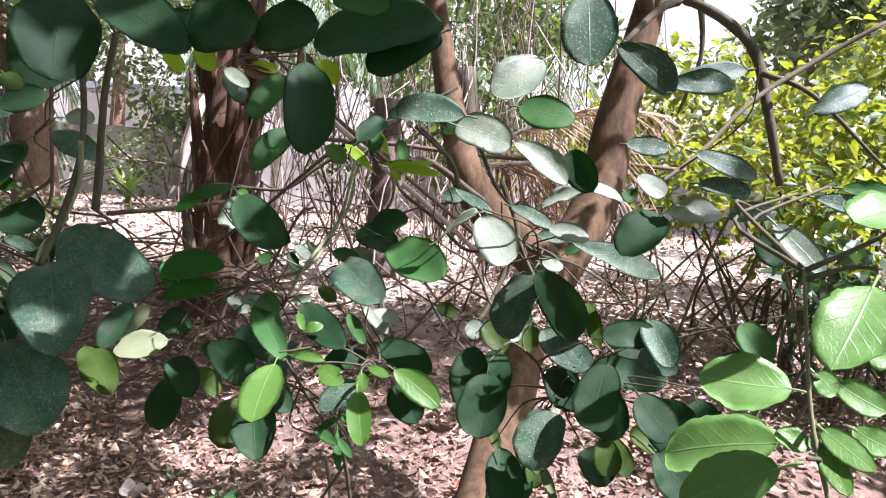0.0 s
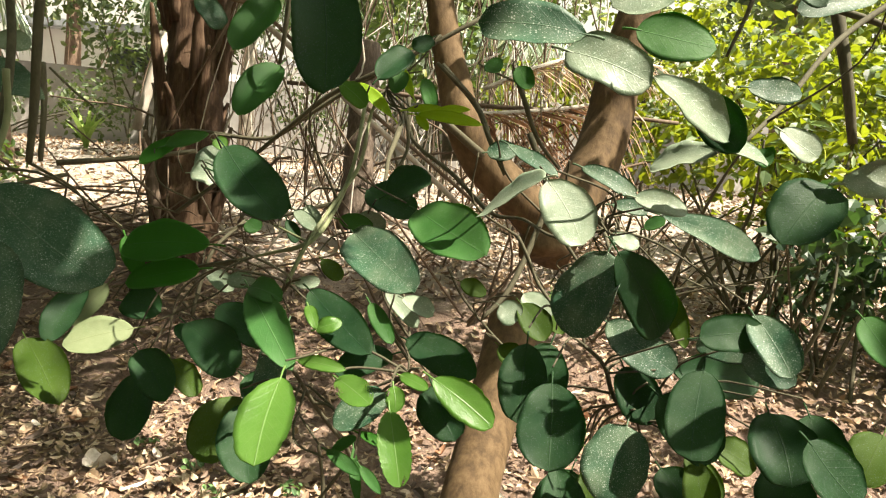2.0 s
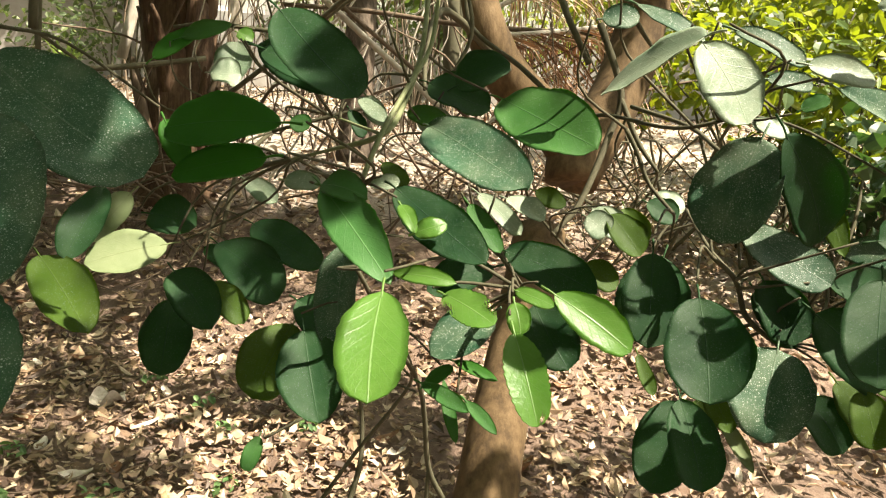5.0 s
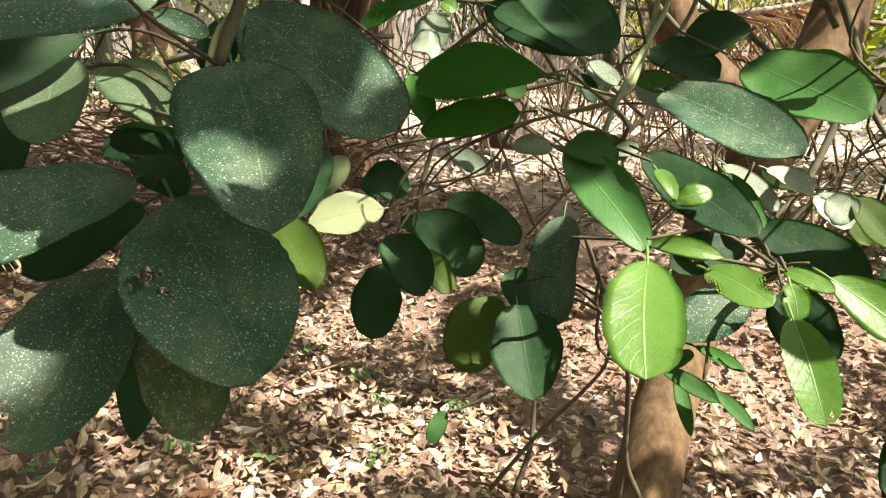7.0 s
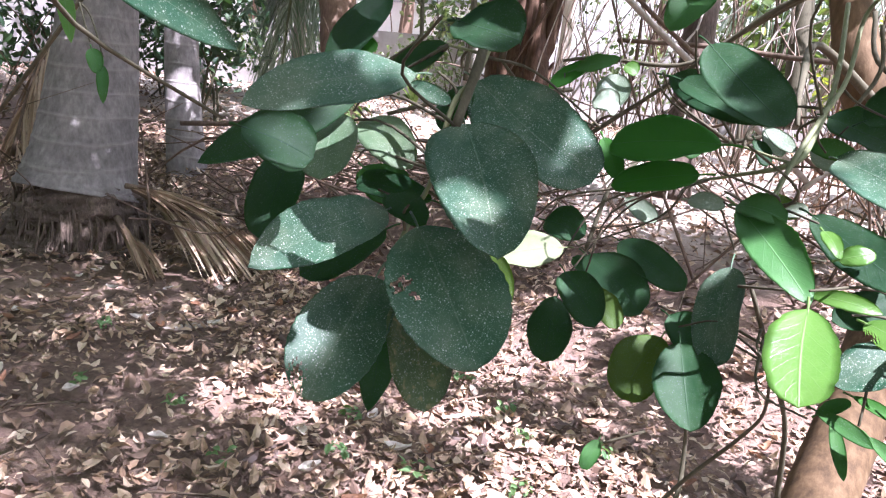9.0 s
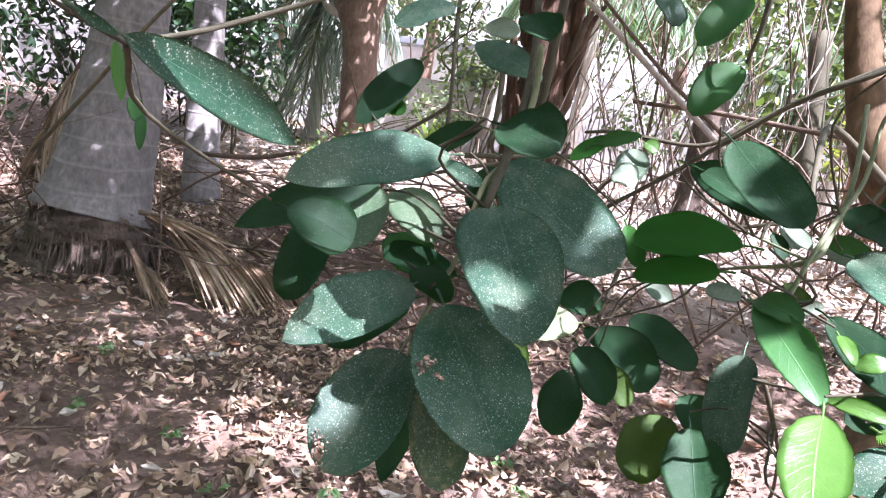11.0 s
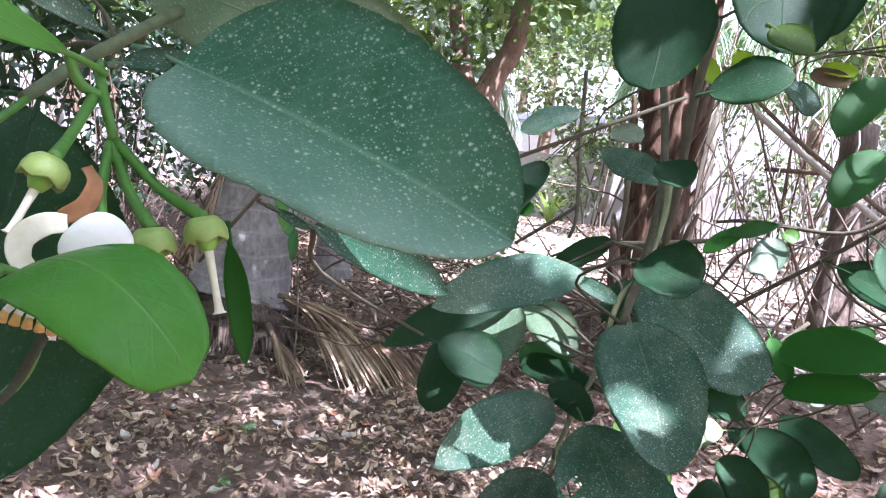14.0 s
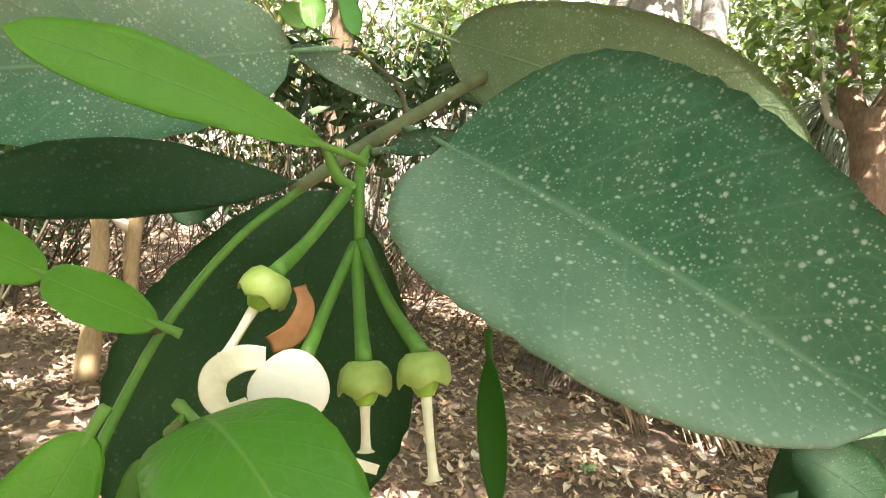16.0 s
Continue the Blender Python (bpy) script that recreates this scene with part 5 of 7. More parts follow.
leaf("young", (0.333, 0.406, 1.249), (0.313, 0.407, 1.252), 0.014, (0.070, -0.710, 0.701), 0.06)
leaf("young", (0.357, 0.415, 1.300), (0.371, 0.413, 1.296), 0.018, (0.065, -0.806, 0.588), 0.06)
leaf("dark", (0.304, 0.670, 1.192), (0.333, 0.652, 1.159), 0.044, (0.051, -0.850, 0.524), 0.06)
leaf("dark", (0.318, 0.647, 1.149), (0.350, 0.629, 1.118), 0.048, (0.079, -0.824, 0.561), 0.06)
leaf("dusty", (0.390, 0.567, 1.380), (0.438, 0.564, 1.371), 0.017, (-0.014, -0.966, 0.257), 0.06)
leaf("mid", (0.409, 0.567, 1.388), (0.446, 0.567, 1.386), 0.015, (0.024, -0.956, 0.292), 0.06)
leaf("dusty", (0.473, 0.774, 1.468), (0.531, 0.791, 1.500), 0.031, (-0.005, -0.868, 0.497), 0.06)

# dark leaves over the start
leaf("dark", (-0.239, 0.653, 1.520), (-0.217, 0.606, 1.434), 0.073, (0.479, -0.710, 0.516), 0.06)
leaf("dark", (-0.198, 0.650, 1.516), (-0.111, 0.621, 1.469), 0.056, (0.067, -0.794, 0.604), 0.06)
leaf("dark", (-0.118, 0.639, 1.484), (-0.056, 0.641, 1.502), 0.062, (-0.076, -0.935, 0.348), 0.06)
leaf("dark", (-0.059, 0.643, 1.483), (-0.002, 0.643, 1.499), 0.053, (-0.098, -0.923, 0.373), 0.06)
leaf("dark", (0.103, 0.664, 1.511), (-0.004, 0.634, 1.478), 0.065, (0.099, -0.884, 0.458), 0.06)
leaf("dark", (0.101, 0.665, 1.502), (0.044, 0.633, 1.460), 0.040, (0.137, -0.871, 0.473), 0.06)
leaf("dusty", (0.222, 0.630, 1.533), (0.225, 0.600, 1.470), 0.048, (-0.114, -0.898, 0.424), 0.06)
leaf("dusty", (0.249, 0.625, 1.493), (0.294, 0.607, 1.455), 0.025, (-0.162, -0.956, 0.245), 0.06)
leaf("dusty", (0.291, 0.616, 1.462), (0.346, 0.630, 1.468), 0.022, (0.221, -0.950, 0.222), 0.06)
leaf("mid", (0.030, 0.554, 1.502), (0.072, 0.553, 1.496), 0.031, (0.033, -0.902, 0.430), 0.06)
leaf("olive", (-0.205, 0.533, 1.428), (-0.189, 0.528, 1.416), 0.018, (0.254, -0.698, 0.670), 0.06)
leaf("dark", (-0.239, 0.575, 1.408), (-0.203, 0.582, 1.418), 0.026, (0.033, -0.897, 0.440), 0.06)
leaf("dark", (-0.284, 0.638, 1.315), (-0.245, 0.635, 1.307), 0.048, (0.083, -0.710, 0.699), 0.06)
leaf("dark", (-0.275, 0.625, 1.375), (-0.257, 0.618, 1.362), 0.026, (0.304, -0.651, 0.695), 0.06)
leaf("pale", (-0.164, 0.846, 1.487), (-0.132, 0.836, 1.465), 0.021, (0.085, -0.861, 0.501), 0.06)

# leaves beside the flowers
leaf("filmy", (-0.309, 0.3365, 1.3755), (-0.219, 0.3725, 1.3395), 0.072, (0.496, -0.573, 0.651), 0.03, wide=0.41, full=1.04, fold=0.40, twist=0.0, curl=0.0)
leaf("veiled", (-0.403, 0.377, 1.419), (-0.312, 0.466, 1.377), 0.059, (0.683, -0.728, -0.062), 0.08)
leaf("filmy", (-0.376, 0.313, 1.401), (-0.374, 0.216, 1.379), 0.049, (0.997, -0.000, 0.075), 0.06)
leaf("fresh", (-0.310, 0.309, 1.372), (-0.310, 0.247, 1.387), 0.015, (0.983, 0.044, 0.176), 0.05)
leaf("dark", (-0.345, 0.310, 1.362), (-0.341, 0.231, 1.353), 0.022, (0.723, -0.052, 0.689), 0.05)
leaf("dusty", (-0.388, 0.356, 1.390), (-0.387, 0.314, 1.404), 0.012, (0.990, 0.062, 0.127), 0.06)
leaf("dusty", (-0.317, 0.325, 1.373), (-0.309, 0.343, 1.377), 0.007, (0.809, -0.451, 0.378), 0.06)
leaf("dark", (-0.374, 0.329, 1.360), (-0.357, 0.289, 1.247), 0.090, (0.953, -0.210, 0.219), 0.05, wide=0.58)
leaf("fresh", (-0.296, 0.276, 1.335), (-0.312, 0.255, 1.341), 0.011, (0.779, -0.489, 0.393), 0.08)
leaf("fresh", (-0.312, 0.256, 1.341), (-0.326, 0.238, 1.346), 0.013, (0.762, -0.513, 0.395), 0.05)
leaf("dark", (-0.646, 0.312, 1.354), (-0.627, 0.306, 1.318), 0.037, (0.878, -0.092, 0.470), 0.06)
leaf("fresh", (-0.2630, 0.2799, 1.3283), (-0.2295, 0.2936, 1.3162), 0.026, (0.609, -0.108, 0.786), 0.50, full=0.9, fold=-0.15, twist=0.0, curl=0.0)
leaf("green", (-0.293, 0.346, 1.329), (-0.280, 0.345, 1.297), 0.007, (0.732, -0.600, 0.324), 0.12)
leaf("fresh", (-0.2616, 0.2663, 1.3285), (-0.2587, 0.2568, 1.3089), 0.0136, (0.85, -0.10, 0.52), 0.08)
leaf("lime", (-0.254, 0.271, 1.313), (-0.262, 0.274, 1.324), 0.006, (0.796, -0.036, 0.604), 0.06)
leaf("lime", (-1.002, 0.425, 1.543), (-0.976, 0.448, 1.517), 0.037, (0.789, -0.305, 0.533), 0.06)
leaf("green", (-0.774, 0.436, 1.516), (-0.749, 0.442, 1.477), 0.020, (0.828, -0.276, 0.487), 0.06)
leaf("lime", (-0.681, 0.384, 1.488), (-0.665, 0.386, 1.461), 0.021, (0.844, -0.219, 0.490), 0.06)
leaf("dark", (-0.390, 0.587, 1.245), (-0.354, 0.608, 1.230), 0.042, (0.558, -0.461, 0.690), 0.06)

# short twigs that carry the blades
WOODY = np.array(wood_points)
for _b, _ax in leaf_bases:
    _d = np.linalg.norm(WOODY - _b, axis=1)
    _k = int(_d.argmin())
    if 0.012 < _d[_k] < (0.035 if _b[0] < -0.2 and _b[1] < 0.45 else 0.20):
        _e = WOODY[_k]
        _r = 0.6 if _b[0] < -0.2 and _b[1] < 0.45 else 1.0
        _m = (_b + _e) / 2 - _ax * 0.25 * _d[_k] + np.array([0, 0, -0.04 * _d[_k]])
        tube("twig", [(*(_b - _ax * 0.004), 0.0010 * _r), (*_m, 0.0013 * _r), (*_e, 0.0017 * _r)], WOOD["bark"], TREE, 5, 4)

# ---- the flower cluster on the citrus tree ----
PETAL = plain_mat("petal_white", (0.82, 0.81, 0.74), (0.90, 0.89, 0.84), 0.5, 90, 0.3)
CUP = plain_mat("calyx_green", (0.21, 0.30, 0.06), (0.31, 0.40, 0.11), 0.45, 300, 0.2)
STYLE = plain_mat("style_cream", (0.64, 0.61, 0.44), (0.78, 0.75, 0.60), 0.5, 300, 0.2)
ANTHER = plain_mat("anther_orange", (0.55, 0.30, 0.07), (0.70, 0.45, 0.14), 0.6, 400)
BROWN = plain_mat("dried_petal_brown", (0.17, 0.075, 0.025), (0.27, 0.13, 0.05), 0.7, 200, 0.2)
OVARY = plain_mat("ovary_green", (0.16, 0.32, 0.03), (0.24, 0.42, 0.05), 0.35, 300, 0.1)


def lathe(name, prof, mat, parent, at, axis, sides=18, label="", wob=0.0, thick=0.0):
    """A turned shape: rows of (radius, height along axis)."""
    a = np.array(axis, float)
    a /= np.linalg.norm(a)
    fx, fy = frame_of(a[None])
    fx, fy = fx[0], fy[0]
    v, f = [], []
    for i, (r, h) in enumerate(prof):
        for k in range(sides):
            w = 2 * math.pi * k / sides
            rr = r * (1 + wob * math.sin(5 * w) * min(1.0, i / 2))
            v.append(a * h + fx * rr * math.cos(w) + fy * rr * math.sin(w))
    for i in range(len(prof) - 1):
        for k in range(sides):
            j = (k + 1) % sides
            f.append((i * sides + k, i * sides + j, (i + 1) * sides + j, (i + 1) * sides + k))
    ob = new(name, mesh_from(name, v, f, mat))
    tagged(ob, label)
    ob.location = Vector(at) - parent.matrix_world.translation if parent is not TREE else Vector(at) - TREE.location
    ob.parent = parent
    return ob


def spent_flower(name, node, cup_at, style_to, r, label, ovary=True):
    """A stalk, a green cup, the small ovary and the style left when petals have dropped."""
    ob = new(name)
    ob.location = Vector(cup_at) - TREE.location
    ob.parent = TREE
    tagged(ob, label)
    at = np.array(cup_at)
    nd = np.array(node)
    ax = np.array(style_to) - at
    ax /= np.linalg.norm(ax)

    def bit(nm, v, f, m, lab=""):
        o = new(nm, mesh_from(nm, v, f, m))
        tagged(o, lab)
        o.parent = ob
        return o

    q = nd - at
    v, f = tube_data([(*q, r * 0.30), (*(q * 0.5 + np.array([0, 0, -0.0006])), r * 0.27), (*(-ax * r * 0.7), r * 0.33)], 10, 5)
    bit("pedicel", v, f, WOOD["green"])
    prof = [(0.25, -0.75), (0.60, -0.72), (0.88, -0.45), (1.0, -0.05), (1.0, 0.35), (0.94, 0.42), (0.86, 0.30), (0.80, -0.1), (0.3, -0.3)]
    fx, fy = frame_of(ax[None])
    v, f = [], []
    for i, (a, h) in enumerate(prof):
        for k in range(20):
            w = 2 * math.pi * k / 20
            rim = 0.12 * math.sin(5 * w) if 3 <= i <= 6 else 0
            v.append(ax * (h + rim) * r + fx[0] * a * r * math.cos(w) + fy[0] * a * r * math.sin(w))
    for i in range(len(prof) - 1):
        for k in range(20):
            j = (k + 1) % 20
            f.append((i * 20 + k, i * 20 + j, (i + 1) * 20 + j, (i + 1) * 20 + k))
    bit("calyx", v, f, CUP)
    if ovary:
        v, f = tube_data([(*(ax * r * 0.0), r * 0.42), (*(ax * r * 0.45), r * 0.5), (*(ax * r * 0.85), r * 0.30)], 12, 4)
        bit("ovary", v, f, OVARY)
    e = np.array(style_to) - at
    v, f = tube_data([(*(ax * r * 0.7), r * 0.22), (*(e * 0.6), r * 0.17), (*(e * 0.93), r * 0.2), (*e, r * 0.34)], 10, 4)
    bit("style", v, f, STYLE)
    return ob, at, ax


spent_flower("spent_flower", (-0.3073, 0.3137, 1.3625), (-0.2827, 0.2927, 1.3450), (-0.2820, 0.2863, 1.3327), 0.0047, "green cup of a spent blossom with a pale style")
spent_flower("spent_flower", (-0.2972, 0.3135, 1.3519), (-0.2657, 0.3070, 1.3328), (-0.2630, 0.3074, 1.3215), 0.0046, "green cup of a spent blossom with a pale style")
spent_flower("spent_flower", (-0.2968, 0.3146, 1.3526), (-0.2591, 0.3147, 1.3362), (-0.2542, 0.3162, 1.3198), 0.0045, "green cup of a spent blossom with a pale style")
FL, FAT, FAX = spent_flower("open_flower", (-0.2973, 0.3133, 1.3519), (-0.2679, 0.2954, 1.3340), (-0.2674, 0.2897, 1.3263), 0.0042, "white blossom with curled thick petals and orange anthers", False)


def strip(name, parent, rows, width, mat, nrm, label=""):
    """A thick curved petal along rows of points, rounded across."""
    q = smooth_line(np.array(rows), 6)
    d = np.gradient(q, axis=0)
    d /= np.linalg.norm(d, axis=1, keepdims=True)
    n = np.array(nrm, float)
    v, f = [], []
    m = len(q)
    for i in range(m):
        s = i / (m - 1)
        sd = np.cross(d[i], n)
        sd /= np.linalg.norm(sd)
        up = np.cross(sd, d[i])
        w = width * (0.55 + 0.45 * math.sin(math.pi * min(1.0, 0.15 + s)))
        for k in range(12):
            a = 2 * math.pi * k / 12
            v.append(q[i] + sd * w * 0.5 * math.cos(a) + up * (0.16 * w * math.sin(a) + 0.22 * w * math.cos(a) ** 2))
    for i in range(m - 1):
        for k in range(12):
            j = (k + 1) % 12
            f.append((i * 12 + k, i * 12 + j, (i + 1) * 12 + j, (i + 1) * 12 + k))
    f.append(tuple(range(12))[::-1])
    f.append(tuple(range((m - 1) * 12, m * 12)))
    o = new(name, mesh_from(name, v, f, mat))
    tagged(o, label)
    o.parent = parent
    return o


def rel(*pts):
    return [np.array(p) - FAT for p in pts]


TOCAM = np.array((-0.1783, 0.2734, 1.3621)) - FAT


def shell_petal(parent, mid, right, down, r, seed):
    """A thick white petal bulging towards the viewer and rolled in at its rim."""
    c = np.array(mid) - FAT
    ex, ey = (np.array(right) - np.array(mid)), (np.array(down) - np.array(mid))
    ex, ey = ex / np.linalg.norm(ex), ey / np.linalg.norm(ey)
    ez = np.cross(ex, ey)
    ez *= np.sign(ez @ TOCAM)
    v, f = [], []
    n, m = 14, 28
    for i in range(n + 1):
        t = 2.15 * i / n
        for k in range(m):
            a = 2 * math.pi * k / m
            w = 1 + 0.11 * math.cos(2 * a + 0.9) + 0.06 * math.sin(3 * a) - 0.10 * max(0.0, math.cos(a - 2.6)) ** 6
            v.append(c + ex * r * math.sin(t) * math.cos(a) * w + ey * r * 1.02 * math.sin(t) * math.sin(a) * w + ez * r * (0.50 * math.cos(t) + 0.04 * math.cos(a + 0.8) * math.sin(t)))
    for i in range(n):
        for k in range(m):
            j = (k + 1) % m
            f.append((i * m + k, i * m + j, (i + 1) * m + j, (i + 1) * m + k))
    o = new("petal", mesh_from("petal", v, f, PETAL))
    tagged(o, "rounded thick white petal")
    o.parent = parent


shell_petal(FL, (-0.2616, 0.2932, 1.3335), (-0.2583, 0.3004, 1.3336), (-0.2607, 0.2931, 1.3253), 0.0061, 1)
strip("petal", FL, rel((-0.2682, 0.2907, 1.3365), (-0.2688, 0.2869, 1.3362), (-0.2700, 0.2836, 1.3335), (-0.2697, 0.2833, 1.3299), (-0.2685, 0.2854, 1.3279), (-0.2672, 0.2884, 1.3292)), 0.0046, STYLE, TOCAM, "curled cream petal rim")
strip("petal", FL, rel((-0.2666, 0.2919, 1.3284), (-0.2627, 0.2946, 1.3248), (-0.2609, 0.2979, 1.3226), (-0.2597, 0.3027, 1.3219), (-0.2591, 0.3082, 1.3201)), 0.0030, STYLE, TOCAM, "curled cream petal")
strip("petal", FL, rel((-0.2750, 0.2929, 1.3368), (-0.2727, 0.2960, 1.3394), (-0.2725, 0.2976, 1.3439), (-0.2744, 0.2968, 1.3471)), 0.0040, BROWN, TOCAM, "dried brown petal")
strip("petal", FL, rel((-0.2695, 0.2902, 1.3274), (-0.2681, 0.2895, 1.3218), (-0.2676, 0.2886, 1.3144)), 0.0034, PETAL, TOCAM, "narrow white petal")
S0, S1, T0, T1 = (np.array(q) - FAT for q in ((-0.2694, 0.2814, 1.3202), (-0.2643, 0.2915, 1.3164), (-0.2686, 0.2804, 1.3187), (-0.2631, 0.2912, 1.3150)))
for i in range(7):
    a = i / 6
    tip = S0 * (1 - a) + S1 * a
    root = np.array((-0.2688, 0.2895, 1.3275)) - FAT
    v, f = tube_data([(*root, 0.0008), (*(root * 0.5 + tip * 0.5 + np.array([0, 0, 0.0006])), 0.0010), (*tip, 0.0007)], 8, 3)
    o = new("stamen", mesh_from("stamen", v, f, PETAL))
    o.parent = FL
    v, f = tube_data([(*tip, 0.0007), (*(T0 * (1 - a) + T1 * a), 0.0010)], 6, 2)
    o2 = new("anther", mesh_from("anther", v, f, ANTHER))
    o2.parent = o

# ---- unseen leaves added above to cast shade and dapples ----
CROWN_GREEN = foliage_mat("unseen_crown_leaves", [(0.0, (0.02, 0.06, 0.015)), (0.6, (0.05, 0.12, 0.03)), (1.0, (0.10, 0.18, 0.05))], (0.16, 0.34, 0.03), 0.3)
# places that the sun reaches through holes left in the added leaves overhead (x, y, z, radius)
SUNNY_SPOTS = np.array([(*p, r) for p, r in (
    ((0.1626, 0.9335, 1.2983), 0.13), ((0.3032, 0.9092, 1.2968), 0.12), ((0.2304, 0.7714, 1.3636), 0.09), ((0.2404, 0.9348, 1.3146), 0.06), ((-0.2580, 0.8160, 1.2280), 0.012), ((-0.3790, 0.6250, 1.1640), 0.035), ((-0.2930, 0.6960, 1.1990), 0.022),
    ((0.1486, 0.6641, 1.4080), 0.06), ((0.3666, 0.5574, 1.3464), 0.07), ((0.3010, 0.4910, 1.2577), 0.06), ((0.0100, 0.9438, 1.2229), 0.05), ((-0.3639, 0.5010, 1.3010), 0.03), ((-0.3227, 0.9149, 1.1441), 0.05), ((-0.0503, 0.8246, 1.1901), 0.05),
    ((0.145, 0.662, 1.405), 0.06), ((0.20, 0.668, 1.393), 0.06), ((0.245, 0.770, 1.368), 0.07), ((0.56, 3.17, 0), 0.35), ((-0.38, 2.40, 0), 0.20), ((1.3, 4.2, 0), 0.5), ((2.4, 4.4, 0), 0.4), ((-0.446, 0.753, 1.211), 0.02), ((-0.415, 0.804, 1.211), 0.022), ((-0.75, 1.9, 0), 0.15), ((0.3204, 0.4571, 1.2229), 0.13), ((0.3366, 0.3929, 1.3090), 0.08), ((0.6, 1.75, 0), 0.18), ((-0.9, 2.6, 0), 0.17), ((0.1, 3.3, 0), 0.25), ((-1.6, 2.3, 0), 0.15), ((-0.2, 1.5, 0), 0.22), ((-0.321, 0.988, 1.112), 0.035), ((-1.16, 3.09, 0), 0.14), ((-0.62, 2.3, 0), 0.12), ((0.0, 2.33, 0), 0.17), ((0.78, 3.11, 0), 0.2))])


def canopy(x0, x1, y0, y1, z0, z1, count, size, mat, parent, seed, label):
    """Unseen shading leaves spread evenly in a flat layer, in loose clumps, with holes at SUNNY_SPOTS."""
    rng = np.random.default_rng(seed)
    k = max(4, count // 14)
    hub = np.stack([rng.uniform(x0, x1, k), rng.uniform(y0, y1, k), rng.uniform(z0, z1, k)], -1)
    c = hub[rng.integers(0, k, count)] + rng.normal(0, 0.09 * size / 0.1, (count, 3))
    n = np.stack([rng.normal(0, 0.6, count), rng.normal(0, 0.6, count), np.ones(count)], -1)
    ln = size * rng.uniform(0.7, 1.3, count)
    turn = rng.uniform(0, 6.28, count)
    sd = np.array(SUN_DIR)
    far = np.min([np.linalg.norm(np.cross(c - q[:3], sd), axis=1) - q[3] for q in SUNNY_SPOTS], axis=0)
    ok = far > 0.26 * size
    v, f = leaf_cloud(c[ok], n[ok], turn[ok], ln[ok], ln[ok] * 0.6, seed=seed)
    ob = new("crown", mesh_from("crown", v - np.array(parent.location), f, mat, smooth=False))
    tagged(ob, label, kind="stuff")
    ob.parent = parent


canopy(-1.5, 0.5, 1.2, 4.2, 2.9, 3.6, 2300, 0.10, CROWN_GREEN, TREE, 31, "dense unseen citrus leaves added overhead for shade")
canopy(0.35, 0.75, -0.35, 0.15, 2.6, 2.9, 190, 0.09, CROWN_GREEN, TREE, 36, "unseen broad citrus leaves added overhead for shade")
canopy(0.28, 0.92, -0.65, 1.0, 2.7, 3.0, 1150, 0.09, CROWN_GREEN, TREE, 32, "unseen broad citrus leaves added overhead for shade")
canopy(0.60, 0.78, 0.30, 0.47, 2.65, 2.8, 90, 0.09, CROWN_GREEN, TREE, 39, "unseen broad citrus leaves added overhead for shade")
canopy(0.47, 0.64, 0.44, 0.63, 2.65, 2.8, 110, 0.09, CROWN_GREEN, TREE, 40, "unseen broad citrus leaves added overhead for shade")
canopy(0.46, 0.54, 0.58, 0.68, 2.65, 2.8, 60, 0.09, CROWN_GREEN, TREE, 41, "unseen broad citrus leaves added overhead for shade")
canopy(2.0, 4.3, 0.5, 3.0, 2.9, 3.4, 800, 0.10, CROWN_GREEN, TREE, 35, "unseen broad citrus leaves added overhead for shade")
canopy(-0.9, 1.0, 3.6, 5.4, 3.4, 3.9, 1150, 0.12, CROWN_GREEN, TREE, 38, "unseen broad citrus leaves added overhead for shade")
canopy(1.35, 1.95, 1.45, 2.3, 2.9, 3.2, 520, 0.10, CROWN_GREEN, TREE, 37, "unseen broad citrus leaves added overhead for shade")
canopy(0.95, 1.7, 0.3, 1.4, 2.8, 3.1, 120, 0.09, CROWN_GREEN, TREE, 33, "unseen broad citrus leaves added overhead for shade")
canopy(0.5, 3.0, 1.4, 3.7, 2.9, 3.5, 900, 0.10, CROWN_GREEN, TREE, 34, "unseen broad citrus leaves added overhead for shade")
for _x, _y, _z in ((0.3, 2.6, 3.1), (-0.6, 2.4, 3.1), (1.0, 2.4, 3.1), (0.6, 0.8, 2.9), (1.6, 2.6, 3.1), (-1.0, 3.4, 3.2)):
    tube("branch", [(-0.12, 2.62, 2.12, 0.030) if _x < 0.5 else (0.74, 3.00, 2.12, 0.035), ((0.02 + _x) / 2, (2.6 + _y) / 2, 2.6, 0.022), (_x, _y, _z, 0.010)], WOOD["bark"], TREE, 8, 4, 0.05, int(_x * 10) + 60)


# ---- garden trees added behind and beside the path to block sun and sky ----
def added_shade_tree(x, y, h, reach, z0, count, seed, cx=None, cy=None, girth=1.0):
    """A tall trunk, spreading limbs and a wide leafy crown high over the path, added for shade."""
    e = thing("added_shade_tree", (x, y, -0.05), "tall spreading garden tree added to shade the path", "tree", "shade trees")
    tube("trunk", [(x, y, -0.1, 0.19), (x + 0.06, y, 1.2, 0.15), (x, y + 0.08, z0 - 0.6, 0.12), (x, y, z0 + 0.3, 0.07)], WOOD["tree"], e, 12, 5, 0.06, seed)
    cx, cy = (x, y) if cx is None else (cx, cy)
    rng = np.random.default_rng(seed)
    for i in range(7):
        a = 0.9 * i + rng.uniform(-0.2, 0.2)
        r = reach * rng.uniform(0.6, 0.9)
